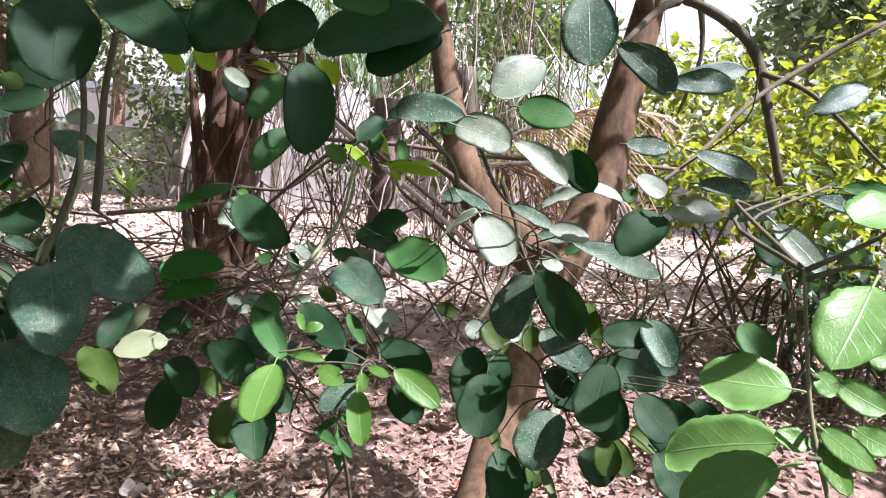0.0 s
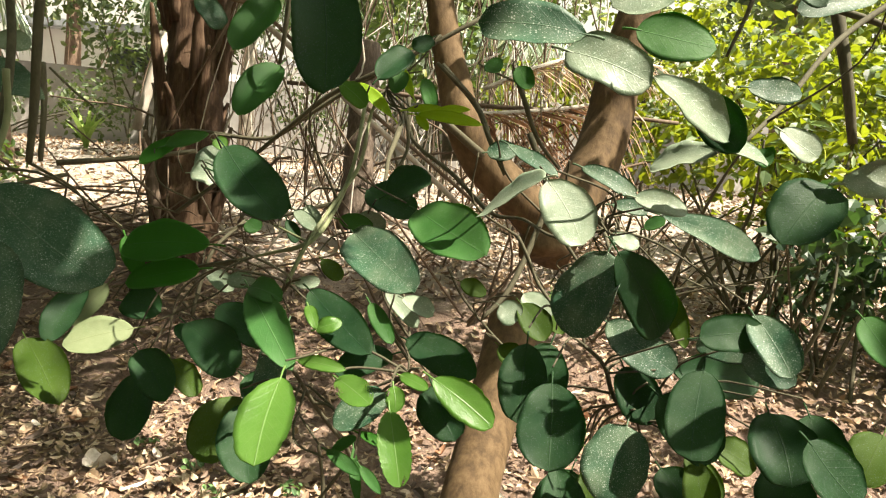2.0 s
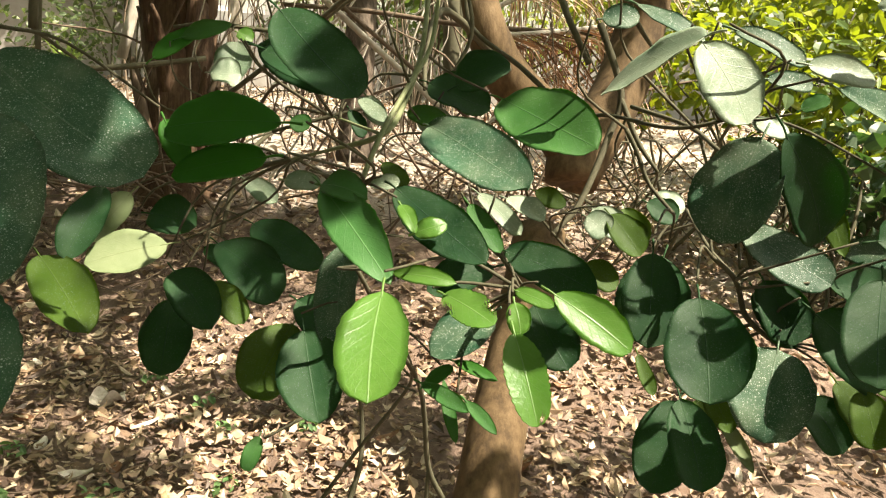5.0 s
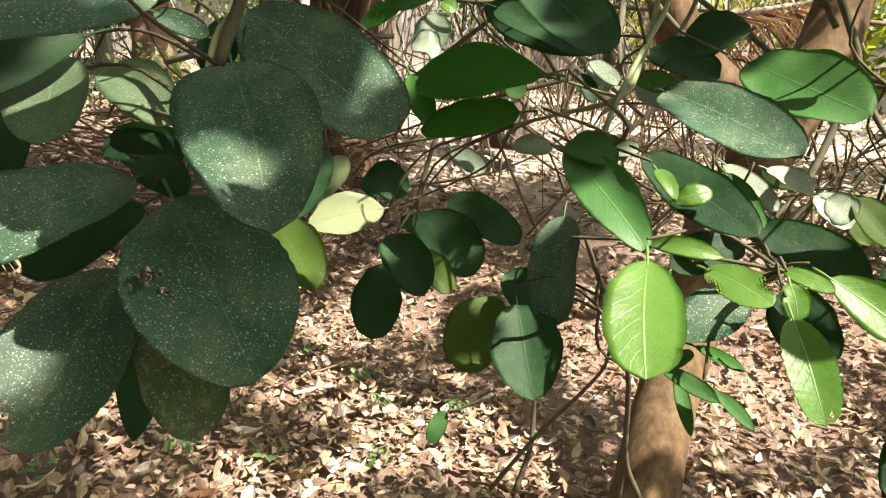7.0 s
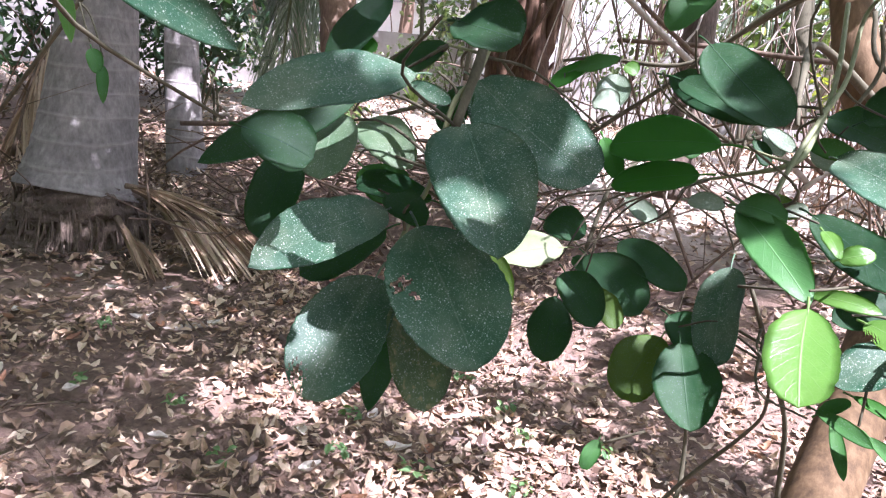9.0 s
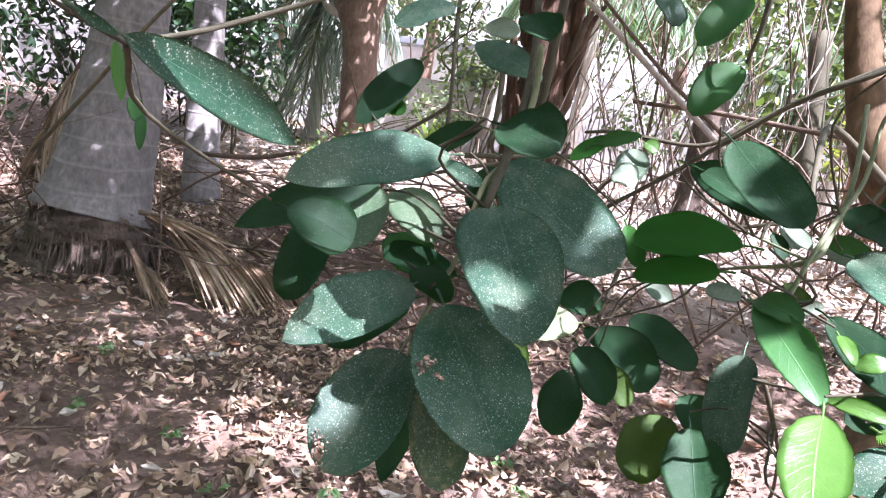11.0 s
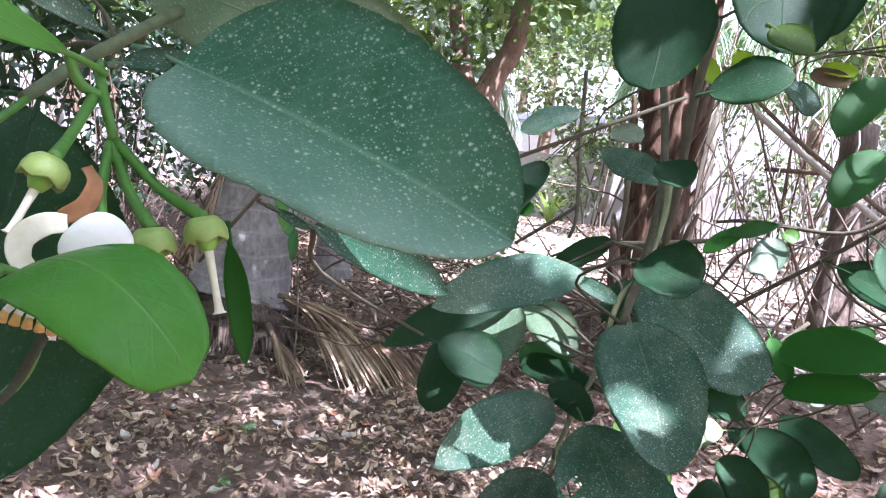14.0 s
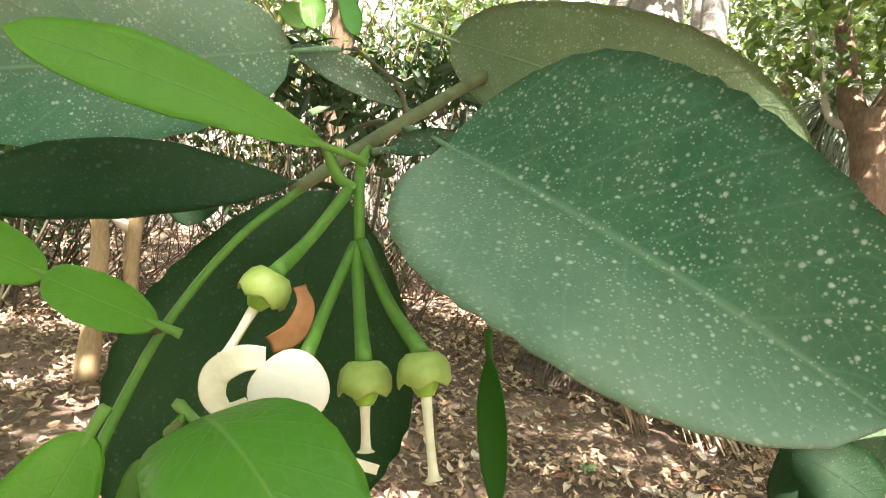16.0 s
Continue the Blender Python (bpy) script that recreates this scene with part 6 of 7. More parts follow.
        tube("limb", [(x, y, z0 - 0.5, 0.07 * girth), ((x + cx) / 2 + 0.5 * r * math.cos(a), (y + cy) / 2 + 0.5 * r * math.sin(a), z0 + 0.1, 0.05 * girth), (cx + r * math.cos(a), cy + r * math.sin(a), z0 + 0.7, 0.02 * girth)], WOOD["tree"], e, 8, 4, 0.06, seed * 9 + i)
    canopy(cx - reach, cx + reach, cy - reach, cy + reach, z0, h, count, 0.26, CROWN_GREEN, e, seed, "wide unseen crown of green leaves added to block light")


for i, (x, y, h, reach, z0, count) in enumerate(((-3.6, -3.6, 6.0, 3.0, 4.2, 1500), (1.6, -4.2, 6.0, 3.2, 4.0, 3600), (6.6, -4.0, 5.5, 3.0, 3.6, 2300), (-8.8, -3.0, 6.5, 3.2, 4.4, 2600), (9.5, 1.0, 4.6, 2.4, 2.0, 2200),
                                               (-7.4, 2.2, 6.8, 2.8, 5.0, 1300), (-1.6, -8.5, 5.5, 3.6, 1.2, 3400), (5.0, -8.5, 5.5, 3.6, 1.2, 3400))):
    added_shade_tree(x, y, h, reach, z0, count, 700 + i)
added_shade_tree(6.2, -3.0, 15.0, 2.3, 13.0, 1500, 720, 4.9, 0.7, 0.3)
added_shade_tree(-0.9, -1.8, 6.4, 1.9, 5.2, 900, 721, -0.8, 0.0)

# ---- palms ----
FROND_GREEN = foliage_mat("palm_leaflets", [(0.0, (0.05, 0.09, 0.05)), (0.5, (0.12, 0.19, 0.10)), (1.0, (0.26, 0.33, 0.22))], (0.20, 0.34, 0.08), 0.25)
FROND_SILVER = foliage_mat("silvery_palm_leaflets", [(0.0, (0.12, 0.17, 0.11)), (0.5, (0.30, 0.36, 0.28)), (1.0, (0.55, 0.60, 0.52))], (0.25, 0.36, 0.12), 0.2, 0.32)
FROND_DRY = foliage_mat("dry_palm_leaflets", [(0.0, (0.18, 0.115, 0.07)), (0.5, (0.42, 0.30, 0.20)), (1.0, (0.64, 0.51, 0.37))], (0.30, 0.18, 0.08), 0.12, 0.75)
FROND_RED = foliage_mat("rusty_palm_leaflets", [(0.0, (0.14, 0.07, 0.045)), (0.5, (0.30, 0.165, 0.105)), (1.0, (0.52, 0.38, 0.26))], (0.34, 0.16, 0.07), 0.2, 0.75)


def frond(name, parent, rows, count, length, mat, wood, droop, seed, across=(0, 0, 1), width=0.012, label="", spread=0.6, loose=0.09, lay=None):
    """A palm leaf: a tapering rib and narrow leaflets on both sides, or all swept one way (lay)."""
    rng = np.random.default_rng(seed)
    rib = new(name)
    rib.parent = parent
    tagged(rib, label)
    o = np.array(parent.location)
    v, f = tube_data(rows, 6, 6)
    r = new("rib", mesh_from("rib", v - o, f, WOOD[wood]))
    r.parent = rib
    q = smooth_line(rows, 12)[:, :3]
    d = np.gradient(q, axis=0)
    d /= np.linalg.norm(d, axis=1, keepdims=True)
    vs, fs, k = [], [], 0
    for i in range(count):
        s = 0.12 + 0.86 * (i // 2) / (count / 2)
        j = min(len(q) - 1, int(s * (len(q) - 1)))
        sgn = 1 if i % 2 else -1
        sd = np.cross(d[j], np.array(across, float))
        sd /= np.linalg.norm(sd) + 1e-9
        out = sd * sgn * spread + d[j] * rng.uniform(0.35, 0.7) + rng.normal(0, loose, 3)
        if lay is not None:
            out = np.array(lay, float) + d[j] * rng.uniform(0.0, 0.35) + rng.normal(0, loose, 3)
        out /= np.linalg.norm(out)
        L = length * (0.35 + 0.65 * math.sin(math.pi * min(1, 0.15 + 0.85 * s))) * rng.uniform(0.75, 1.1)
        w = width * rng.uniform(0.7, 1.2)
        g = np.array([0, 0, -1.0])
        nn = np.cross(out, g)
        nn /= np.linalg.norm(nn) + 1e-9
        nn = nn * rng.uniform(0.3, 1) + rng.normal(0, 0.5, 3)
        nn -= out * (nn @ out)
        nn /= np.linalg.norm(nn) + 1e-9
        for m, t in enumerate((0, 0.35, 0.7, 1.0)):
            c = q[j] + out * L * t + g * droop * L * t * t
            ww = w * (0.6, 1.0, 0.7, 0.08)[m]
            fold = np.cross(out, nn) * ww * 0.35
            vs += [c - nn * ww / 2 + fold, c, c + nn * ww / 2 + fold]
        for m in range(3):
            a = k + 3 * m
            fs += [(a, a + 1, a + 4, a + 3), (a + 1, a + 2, a + 5, a + 4)]
        k += 12
    lf = new("foliage", mesh_from("foliage", np.array(vs) - o, fs, mat, smooth=False))
    tagged(lf, kind="stuff")
    lf.parent = rib
    return rib


def ragged_skirt(parent, centre, r, mat, seed, n=70):
    """Fibrous roots hanging from the foot of a palm."""
    rng = np.random.default_rng(seed)
    lines = []
    for i in range(n):
        a = 6.28 * i / n + rng.uniform(-0.1, 0.1)
        r0, r1 = r * rng.uniform(0.86, 0.97), r * rng.uniform(0.95, 1.25)
        z0 = centre[2] * rng.uniform(0.35, 1.1)
        lines.append([(centre[0] + r0 * math.cos(a), centre[1] + r0 * math.sin(a), z0, 0.009),
                      (centre[0] + (r0 + r1) / 2 * math.cos(a + 0.05), centre[1] + (r0 + r1) / 2 * math.sin(a + 0.05), z0 * 0.5, 0.008),
                      (centre[0] + r1 * math.cos(a + rng.uniform(-0.2, 0.2)), centre[1] + r1 * math.sin(a), -0.02, 0.007)])
    return tubes("root_mat", lines, mat, parent, 5, 3, 0.2, kind="stuff")


def palm(rows, label, mound, crown_fronds, seed):
    foot = rows[0]
    p = thing("palm_tree", (foot[0], foot[1], 0.0), label, "palm tree", "grey-trunked palms")
    tube("trunk", rows, WOOD["palm"], p, 28, 10, 0.018, seed)
    if mound:
        z = foot[2]
        r = foot[3]
        tube("root_mound", [(foot[0], foot[1], -0.06, r * 1.34), (foot[0], foot[1], z * 0.18, r * 1.12), (foot[0] + 0.02, foot[1], z * 0.5, r * 0.97), (foot[0] + 0.02, foot[1], z * 0.9, r * 0.93), (foot[0], foot[1], z + 0.05, r * 0.7)],
             WOOD["root"], p, 56, 7, 0.10, seed, "dark mound of matted roots")
        ragged_skirt(p, (foot[0], foot[1], z), r * 1.0, WOOD["root"], seed, 260)
    top = np.array(rows[-1][:3])
    rng = np.random.default_rng(seed)
    for i in range(crown_fronds):
        a = 6.28 * i / crown_fronds + rng.uniform(-0.2, 0.2)
        d = np.array([math.cos(a), math.sin(a), 0])
        up = rng.uniform(0.2, 1.0)
        pts = [(*top, 0.03), (*(top + d * 0.9 + np.array([0, 0, 0.7 * up])), 0.024), (*(top + d * 2.1 + np.array([0, 0, 0.6 * up - 0.2])), 0.016), (*(top + d * 3.1 + np.array([0, 0, -0.6 + 0.4 * up])), 0.006)]
        frond("frond", p, pts, 90, 0.75, FROND_GREEN, "twig", 0.6, seed * 50 + i, width=0.035)
    return p


palm([(-4.106, 3.302, 0.310, 0.3840), (-4.109, 3.326, 0.408, 0.3507), (-4.118, 3.369, 0.582, 0.3175), (-4.153, 3.468, 1.017, 0.2732), (-4.223, 3.580, 1.556, 0.2363), (-4.338, 3.738, 2.346, 0.2067), (-4.723, 4.151, 4.128, 0.1887), (-5.219, 4.653, 6.431, 0.1735)],
     "tall palm with ringed grey trunk on a mound of roots", True, 11, 3)
palm([(-4.604, 4.743, 0.049, 0.2067), (-4.637, 4.765, 0.268, 0.1723), (-4.752, 4.821, 0.896, 0.1477), (-4.937, 4.945, 2.111, 0.1280), (-5.164, 5.092, 3.568, 0.1181), (-5.685, 5.397, 6.063, 0.1101)],
     "slimmer palm with a pale grey ringed trunk", False, 9, 4)
palm([(-6.748, 5.818, -0.724, 0.3313), (-6.944, 5.834, 0.942, 0.3138), (-7.278, 5.843, 3.715, 0.2999), (-7.813, 5.859, 7.244, 0.2822)], "pale palm trunk behind the shrubs", False, 8, 5)
palm([(-7.900, 8.184, -0.412, 0.2671), (-8.475, 8.161, 4.210, 0.2240), (-9.004, 8.224, 7.866, 0.2087)], "thin pale palm trunk behind the shrubs", False, 8, 6)

# young coconut palm with hanging leaves
YP = thing("young_palm", (-6.0401, 8.0612, 0.5381), "young palm with long hanging silvery-green leaves", "palm tree")
tube("trunk", [(-6.001, 8.040, 0.308, 0.1325), (-6.073, 8.112, 0.928, 0.1013), (-6.108, 8.214, 1.635, 0.0857), (-6.167, 8.319, 2.417, 0.0857)], WOOD["pale"], YP, 12, 5, 0.05, 3)
YT = np.array((-6.1851, 8.3241, 2.4923))
for i, (tx, ty, dd, dr) in enumerate(((430, 250, -0.4, 1.0), (470, 270, 0.2, 1.2), (395, 120, -0.8, 0.8), (500, 210, -1.0, 1.2), (600, 240, 0.5, 1.0), (660, 120, -0.5, 0.7), (560, -150, 0.3, 0.3), (440, -120, 0.6, 0.4), (640, -80, 0.8, 0.5))):
    rt = np.array((-10.0098, 6.6623, 2.1055)) 
    ex = (np.array((-3.0273, 9.8162, 3.5360)) - rt) / 1000
    ey = (np.array((-8.2287, 6.1529, -5.4653)) - rt) / 1000
    E2 = rt + ex * tx + ey * ty + np.array([0.5, -0.8, 0]) * dd
    M2 = (YT * 0.45 + E2 * 0.55) + np.array([0, 0, 0.55])
    frond("frond", YP, [(*YT, 0.03), (*(YT * 0.75 + M2 * 0.25 + np.array([0, 0, 0.25])), 0.026), (*M2, 0.02), (*E2, 0.006)], 120, 0.75, FROND_SILVER, "twig", dr, 300 + i, width=0.030)

def hanging_palm(x, y, top, reach, count, seed, mat, label):
    """A young palm seen among the trees: a slim trunk and arching leaves whose leaflets hang down."""
    z = float(rise(x, y))
    p = thing("young_palm", (x, y, z), label, "palm tree")
    tube("trunk", [(x, y, z - 0.05, 0.11), (x + 0.05, y, z + top * 0.5, 0.085), (x, y + 0.05, z + top, 0.075)], WOOD["pale"], p, 12, 5, 0.05, seed)
    rng = np.random.default_rng(seed)
    c = np.array([x, y + 0.05, z + top])
    for i in range(count):
        a = 6.28 * i / count + rng.uniform(-0.25, 0.25)
        d = np.array([math.cos(a), math.sin(a), 0]) * reach * rng.uniform(0.75, 1.1)
        up = rng.uniform(0.15, 0.75)
        frond("frond", p, [(*c, 0.026), (*(c + d * 0.35 + np.array([0, 0, up])), 0.022), (*(c + d * 0.75 + np.array([0, 0, up * 0.7])), 0.016), (*(c + d * 1.05 + np.array([0, 0, -0.25])), 0.006)], 90, 0.7, mat, "twig", 0.95, seed * 40 + i, width=0.032)


hanging_palm(-2.9, 9.7, 2.3, 1.5, 9, 331, FROND_GREEN, "young palm with arching green leaves before the wall")
hanging_palm(0.4, 11.2, 1.9, 1.6, 9, 332, FROND_SILVER, "young palm with pale arching leaves before the wall")
hanging_palm(-8.6, 7.4, 2.4, 1.6, 9, 333, FROND_GREEN, "young palm with hanging green leaves among the shrubs")

# dry fronds on the ground beside the palm
DF = thing("dry_palm_frond", (-3.2099, 3.3463, 0.2440), "fallen brown palm frond lying beside the palm mound", "palm frond", "fallen fronds")
frond("frond", DF, [(-3.600, 3.300, 0.420, 0.026), (-3.290, 3.370, 0.310, 0.022), (-3.000, 3.580, 0.225, 0.016), (-2.700, 3.930, 0.130, 0.010)], 84, 0.62, FROND_DRY, "dry", 0.16, 41, width=0.030, loose=0.07, lay=(0.80, -0.22, -0.42))
frond("frond", DF, [(-3.600, 3.240, 0.440, 0.020), (-3.450, 3.300, 0.430, 0.018), (-3.280, 3.400, 0.400, 0.012)], 34, 0.52, FROND_DRY, "dry", 0.10, 48, width=0.032, loose=0.08, lay=(0.95, -0.05, -0.10))
frond("frond", DF, [(-3.610, 3.180, 0.250, 0.022), (-3.480, 3.150, 0.170, 0.018), (-3.300, 3.160, 0.110, 0.010)], 44, 0.46, FROND_DRY, "dry", 0.12, 49, width=0.028, loose=0.09, lay=(0.72, -0.25, -0.30))
DF2 = thing("dry_palm_frond", (-3.5287, 3.7044, 0.3334), "fallen brown palm frond lying behind another", "palm frond", "fallen fronds")
frond("frond", DF2, [(-4.065, 3.680, 0.211, 0.0315), (-3.583, 3.880, 0.209, 0.0276), (-3.038, 4.204, 0.128, 0.0201), (-2.713, 4.324, 0.031, 0.0121)], 60, 0.6, FROND_DRY, "dry", 0.3, 42, across=(0, 0.5, 1), width=0.022)
DF3 = thing("dry_palm_frond", (-4.9623, 3.4853, 0.7383), "brown dry frond hanging against the palm", "palm frond", "fallen fronds")
frond("frond", DF3, [(-4.821, 3.700, 1.313, 0.0241), (-4.894, 3.571, 0.946, 0.0241), (-4.935, 3.414, 0.423, 0.0161)], 50, 0.55, FROND_DRY, "dry", 0.6, 43, width=0.022)
HF = thing("dry_palm_frond", (0.5319, 4.6168, 1.4975), "large rusty palm frond hanging over a rail", "palm frond", "fallen fronds")
frond("frond", HF, [(0.078, 4.426, 1.504, 0.0131), (0.347, 4.527, 1.536, 0.0168), (0.697, 4.632, 1.595, 0.0172), (1.061, 4.742, 1.682, 0.0106)], 90, 0.75, FROND_RED, "pale", 1.0, 44, width=0.016, spread=0.8)
frond("frond", HF, [(0.177, 4.764, 1.680, 0.0141), (0.529, 4.893, 1.858, 0.0180), (0.904, 5.009, 1.971, 0.0185), (1.381, 5.094, 1.948, 0.0113)], 90, 0.6, FROND_DRY, "pale", 0.7, 45, width=0.016, spread=0.8)
frond("frond", HF, [(0.096, 4.505, 0.886, 0.0138), (0.393, 4.658, 1.177, 0.0176), (0.674, 4.799, 1.408, 0.0144)], 60, 0.7, FROND_RED, "pale", 0.9, 46, width=0.016, spread=0.8)

# ---- the fibrous dead trunk ----
FT = thing("fibrous_trunk", (-1.7436, 4.8395, 0.2861), "old palm trunk wrapped in torn brown leaf bases and fibre", "tree trunk")
tube("core", [(-1.772, 4.817, 0.172, 0.2831), (-1.780, 4.885, 0.506, 0.2264), (-1.791, 4.982, 0.987, 0.1962), (-1.806, 5.079, 1.469, 0.1849), (-1.834, 5.168, 1.912, 0.1812), (-1.902, 5.393, 3.020, 0.1736), (-2.043, 5.809, 4.565, 0.1542)], WOOD["fibre"], FT, 24, 8, 0.10, 7)
rng_ft = np.random.default_rng(8)
fc, ftop = np.array((-1.7699, 4.8397, 0.2840)), np.array((-1.9020, 5.3927, 3.0195))
for i in range(34):
    a, s, L = rng_ft.uniform(0, 6.28), rng_ft.uniform(0, 0.85), rng_ft.uniform(0.35, 0.95)
    c = fc + (ftop - fc) * s
    r = 0.20
    o = np.array([math.cos(a), math.sin(a), 0])
    tube("leaf_base", [(*(c + o * r * 0.85), 0.035), (*(c + o * (r + 0.01) + np.array([0, 0, L * 0.4])), 0.045), (*(c + o * (r + 0.05) + np.array([0, 0, L * 0.75])), 0.028), (*(c + o * (r + rng_ft.uniform(0.05, 0.16)) + np.array([0, 0, L])), 0.010)],
         WOOD["fibre" if i % 3 else "dry"], FT, 7, 4, 0.2, i)

# ---- pruned tree and others ----
PT = thing("pruned_tree", (-4.8835, 7.4681, 0.6592), "pruned tree with a thick grey-brown trunk forking low", "tree")
tube("trunk", [(-4.895, 7.439, 0.515, 0.3487), (-4.930, 7.477, 0.827, 0.2511), (-5.034, 7.553, 1.551, 0.2162), (-5.140, 7.611, 2.169, 0.2301), (-5.225, 7.626, 2.471, 0.2580)], WOOD["tree"], PT, 18, 6, 0.05, 9)
tube("limb", [(-5.135, 7.637, 2.312, 0.1953), (-5.064, 7.727, 2.681, 0.1604), (-4.854, 7.778, 3.117, 0.1378), (-4.862, 7.797, 3.915, 0.1158)], WOOD["tree"], PT, 12, 5, 0.06, 10)
tube("limb", [(-5.247, 7.586, 2.289, 0.1743), (-5.439, 7.558, 2.604, 0.1395), (-5.656, 7.669, 3.163, 0.1058), (-5.983, 7.688, 4.101, 0.0847)], WOOD["tree"], PT, 12, 5, 0.06, 11)
tube("limb", [(-5.301, 7.574, 2.349, 0.0907), (-5.595, 7.464, 2.431, 0.0488), (-5.797, 7.467, 2.957, 0.0349), (-6.037, 7.452, 3.476, 0.0279)], WOOD["pale"], PT, 8, 5, 0.06, 12)
MIXED = foliage_mat("mixed_leaves", [(0.0, (0.014, 0.035, 0.011)), (0.5, (0.040, 0.076, 0.020)), (0.85, (0.085, 0.130, 0.034)), (1.0, (0.22, 0.21, 0.05))], (0.18, 0.28, 0.035), 0.30)
# SUNNY is yellowed and DEEP darkened: sunlight and shade put into leaf colours
SUNNY = foliage_mat("sunlit_tone_leaves", [(0.0, (0.008, 0.022, 0.006)), (0.4, (0.035, 0.080, 0.014)), (0.75, (0.12, 0.19, 0.024)), (1.0, (0.36, 0.36, 0.04))], (0.38, 0.45, 0.02), 0.34)
DEEP = foliage_mat("shade_tone_leaves", [(0.0, (0.008, 0.025, 0.012)), (0.6, (0.022, 0.055, 0.022)), (1.0, (0.06, 0.10, 0.04))], (0.08, 0.18, 0.03), 0.2)
FAR = foliage_mat("far_leaves", [(0.0, (0.025, 0.045, 0.018)), (0.5, (0.058, 0.086, 0.034)), (0.85, (0.105, 0.138, 0.052)), (1.0, (0.20, 0.21, 0.09))], (0.18, 0.26, 0.05), 0.30)
_pt = np.array(PT.location)
crown("crown", [(_pt[0] + 0.6, _pt[1] - 0.5, 4.1, 2.2, 2.0, 1.1), (-1.9, 3.2, 4.2, 1.7, 1.5, 0.5), (-3.2, 1.2, 4.4, 1.8, 1.6, 0.5), (-2.6, 4.6, 4.4, 1.5, 1.2, 0.5), (_pt[0] - 1.0, _pt[1], 3.4, 1.2, 1.2, 0.8)], 3400, 0.17, MIXED, PT, 51, "airy crown of small green leaves, widened out of view for shade")

# unseen leaf layers added beside this crown to shade what lies below
canopy(-3.9, -0.9, 2.0, 4.6, 3.9, 4.6, 1500, 0.17, MIXED, PT, 53, "airy crown of small green leaves, widened out of view for shade")
canopy(-3.1, -1.7, 2.2, 3.4, 3.9, 4.5, 650, 0.17, MIXED, PT, 55, "airy crown of small green leaves, widened out of view for shade")
canopy(-4.5, -2.9, 6.4, 7.9, 4.1, 4.6, 330, 0.17, MIXED, PT, 56, "airy crown of small green leaves, widened out of view for shade")
canopy(-5.2, -2.6, -0.6, 2.4, 3.9, 4.6, 900, 0.17, MIXED, PT, 54, "airy crown of small green leaves, widened out of view for shade")

# slender pale-barked tree with a fork beside the flowers' background
ST = thing("slender_tree", (-4.3913, 0.1376, 0.0432), "slender tan-barked sapling forking into two stems", "sapling")
tube("stem", [(-4.395, 0.112, -0.023, 0.0704), (-4.430, 0.137, 0.361, 0.0544), (-4.477, 0.154, 0.808, 0.0480), (-4.531, 0.104, 1.057, 0.0416), (-4.637, 0.032, 1.653, 0.0352), (-4.810, -0.049, 2.757, 0.0288)], WOOD["tanbark"], ST, 12, 5, 0.06, 13)
tube("stem", [(-4.405, 0.230, -0.040, 0.0500), (-4.436, 0.327, 0.227, 0.0427), (-4.487, 0.321, 0.617, 0.0427), (-4.514, 0.332, 0.880, 0.0427), (-4.517, 0.387, 1.114, 0.0328), (-4.549, 0.447, 1.610, 0.0263), (-4.626, 0.523, 2.532, 0.0230)], WOOD["tanbark"], ST, 10, 5, 0.06, 14)
tube("branch", [(-4.514, 0.322, 0.846, 0.0328), (-4.577, 0.210, 0.931, 0.0295), (-4.623, 0.145, 1.054, 0.0230), (-4.662, 0.112, 1.246, 0.0197)], WOOD["pale"], ST, 8, 5, 0.08, 15)
crown("crown", [(_pt[0], 0.2, 2.9, 0.1, 0.1, 0.1), (-4.4, 0.4, 3.0, 0.9, 1.1, 0.5), (-3.8, 1.6, 3.1, 0.9, 0.8, 0.5)], 900, 0.13, MIXED, ST, 52, "loose drooping green leaves", aspect=0.4)

# ---- thicket of dry sticks and vines ----
def stick_heap(at, count, size, lo, hi, lean, seed, label, mat="dry", rmax=0.012):
    rng = np.random.default_rng(seed)
    e = thing("stick_heap", (at[0], at[1], float(rise(at[0], at[1]))), label, "sticks")
    lines = []
    for _ in range(count):
        x, y = at[0] + rng.uniform(-1, 1) * size[0], at[1] + rng.uniform(-1, 1) * size[1]
        a, L = rng.uniform(0, 6.28), rng.uniform(lo, hi)
        t = rng.uniform(*lean)
        h = np.array([math.cos(a) * math.cos(t), math.sin(a) * math.cos(t), math.sin(t)])
        z = float(rise(x, y)) + (0.0 if t > 0.5 else rng.uniform(0.0, size[2]))
        c = np.array([x, y, z])
        k = rng.normal(0, 0.12, 3) * L
        r = rng.uniform(0.003, rmax)
        lines.append([(*c, r), (*(c + h * L * 0.5 + k), r * 0.85), (*(c + h * L), r * 0.5)])
    for i, row in enumerate(lines):
        tube("stick", row, WOOD[mat], e, 5, 4, 0.05, i)
    return e


stick_heap((-0.4, 5.2), 75, (1.5, 1.0, 0.7), 0.5, 1.9, (0.05, 1.35), 61, "tangled heap of dry brown sticks and vines behind the tree", "dry")
stick_heap((-0.4, 5.6), 16, (1.6, 1.2, 0.8), 0.6, 2.0, (0.3, 1.45), 62, "tangle of pale dry vines", "pale", 0.008)
def vine_curtain(x0, x1, y0, y1, top, count, seed, label, mat="dry"):
    """Dead creepers hanging in loose strands."""
    rng = np.random.default_rng(seed)
    e = thing("dead_vines", ((x0 + x1) / 2, (y0 + y1) / 2, float(rise((x0 + x1) / 2, (y0 + y1) / 2))), label, "vines")
    lines = []
    for _ in range(count):
        x, y = rng.uniform(x0, x1), rng.uniform(y0, y1)
        z1 = top * rng.uniform(0.6, 1.1)
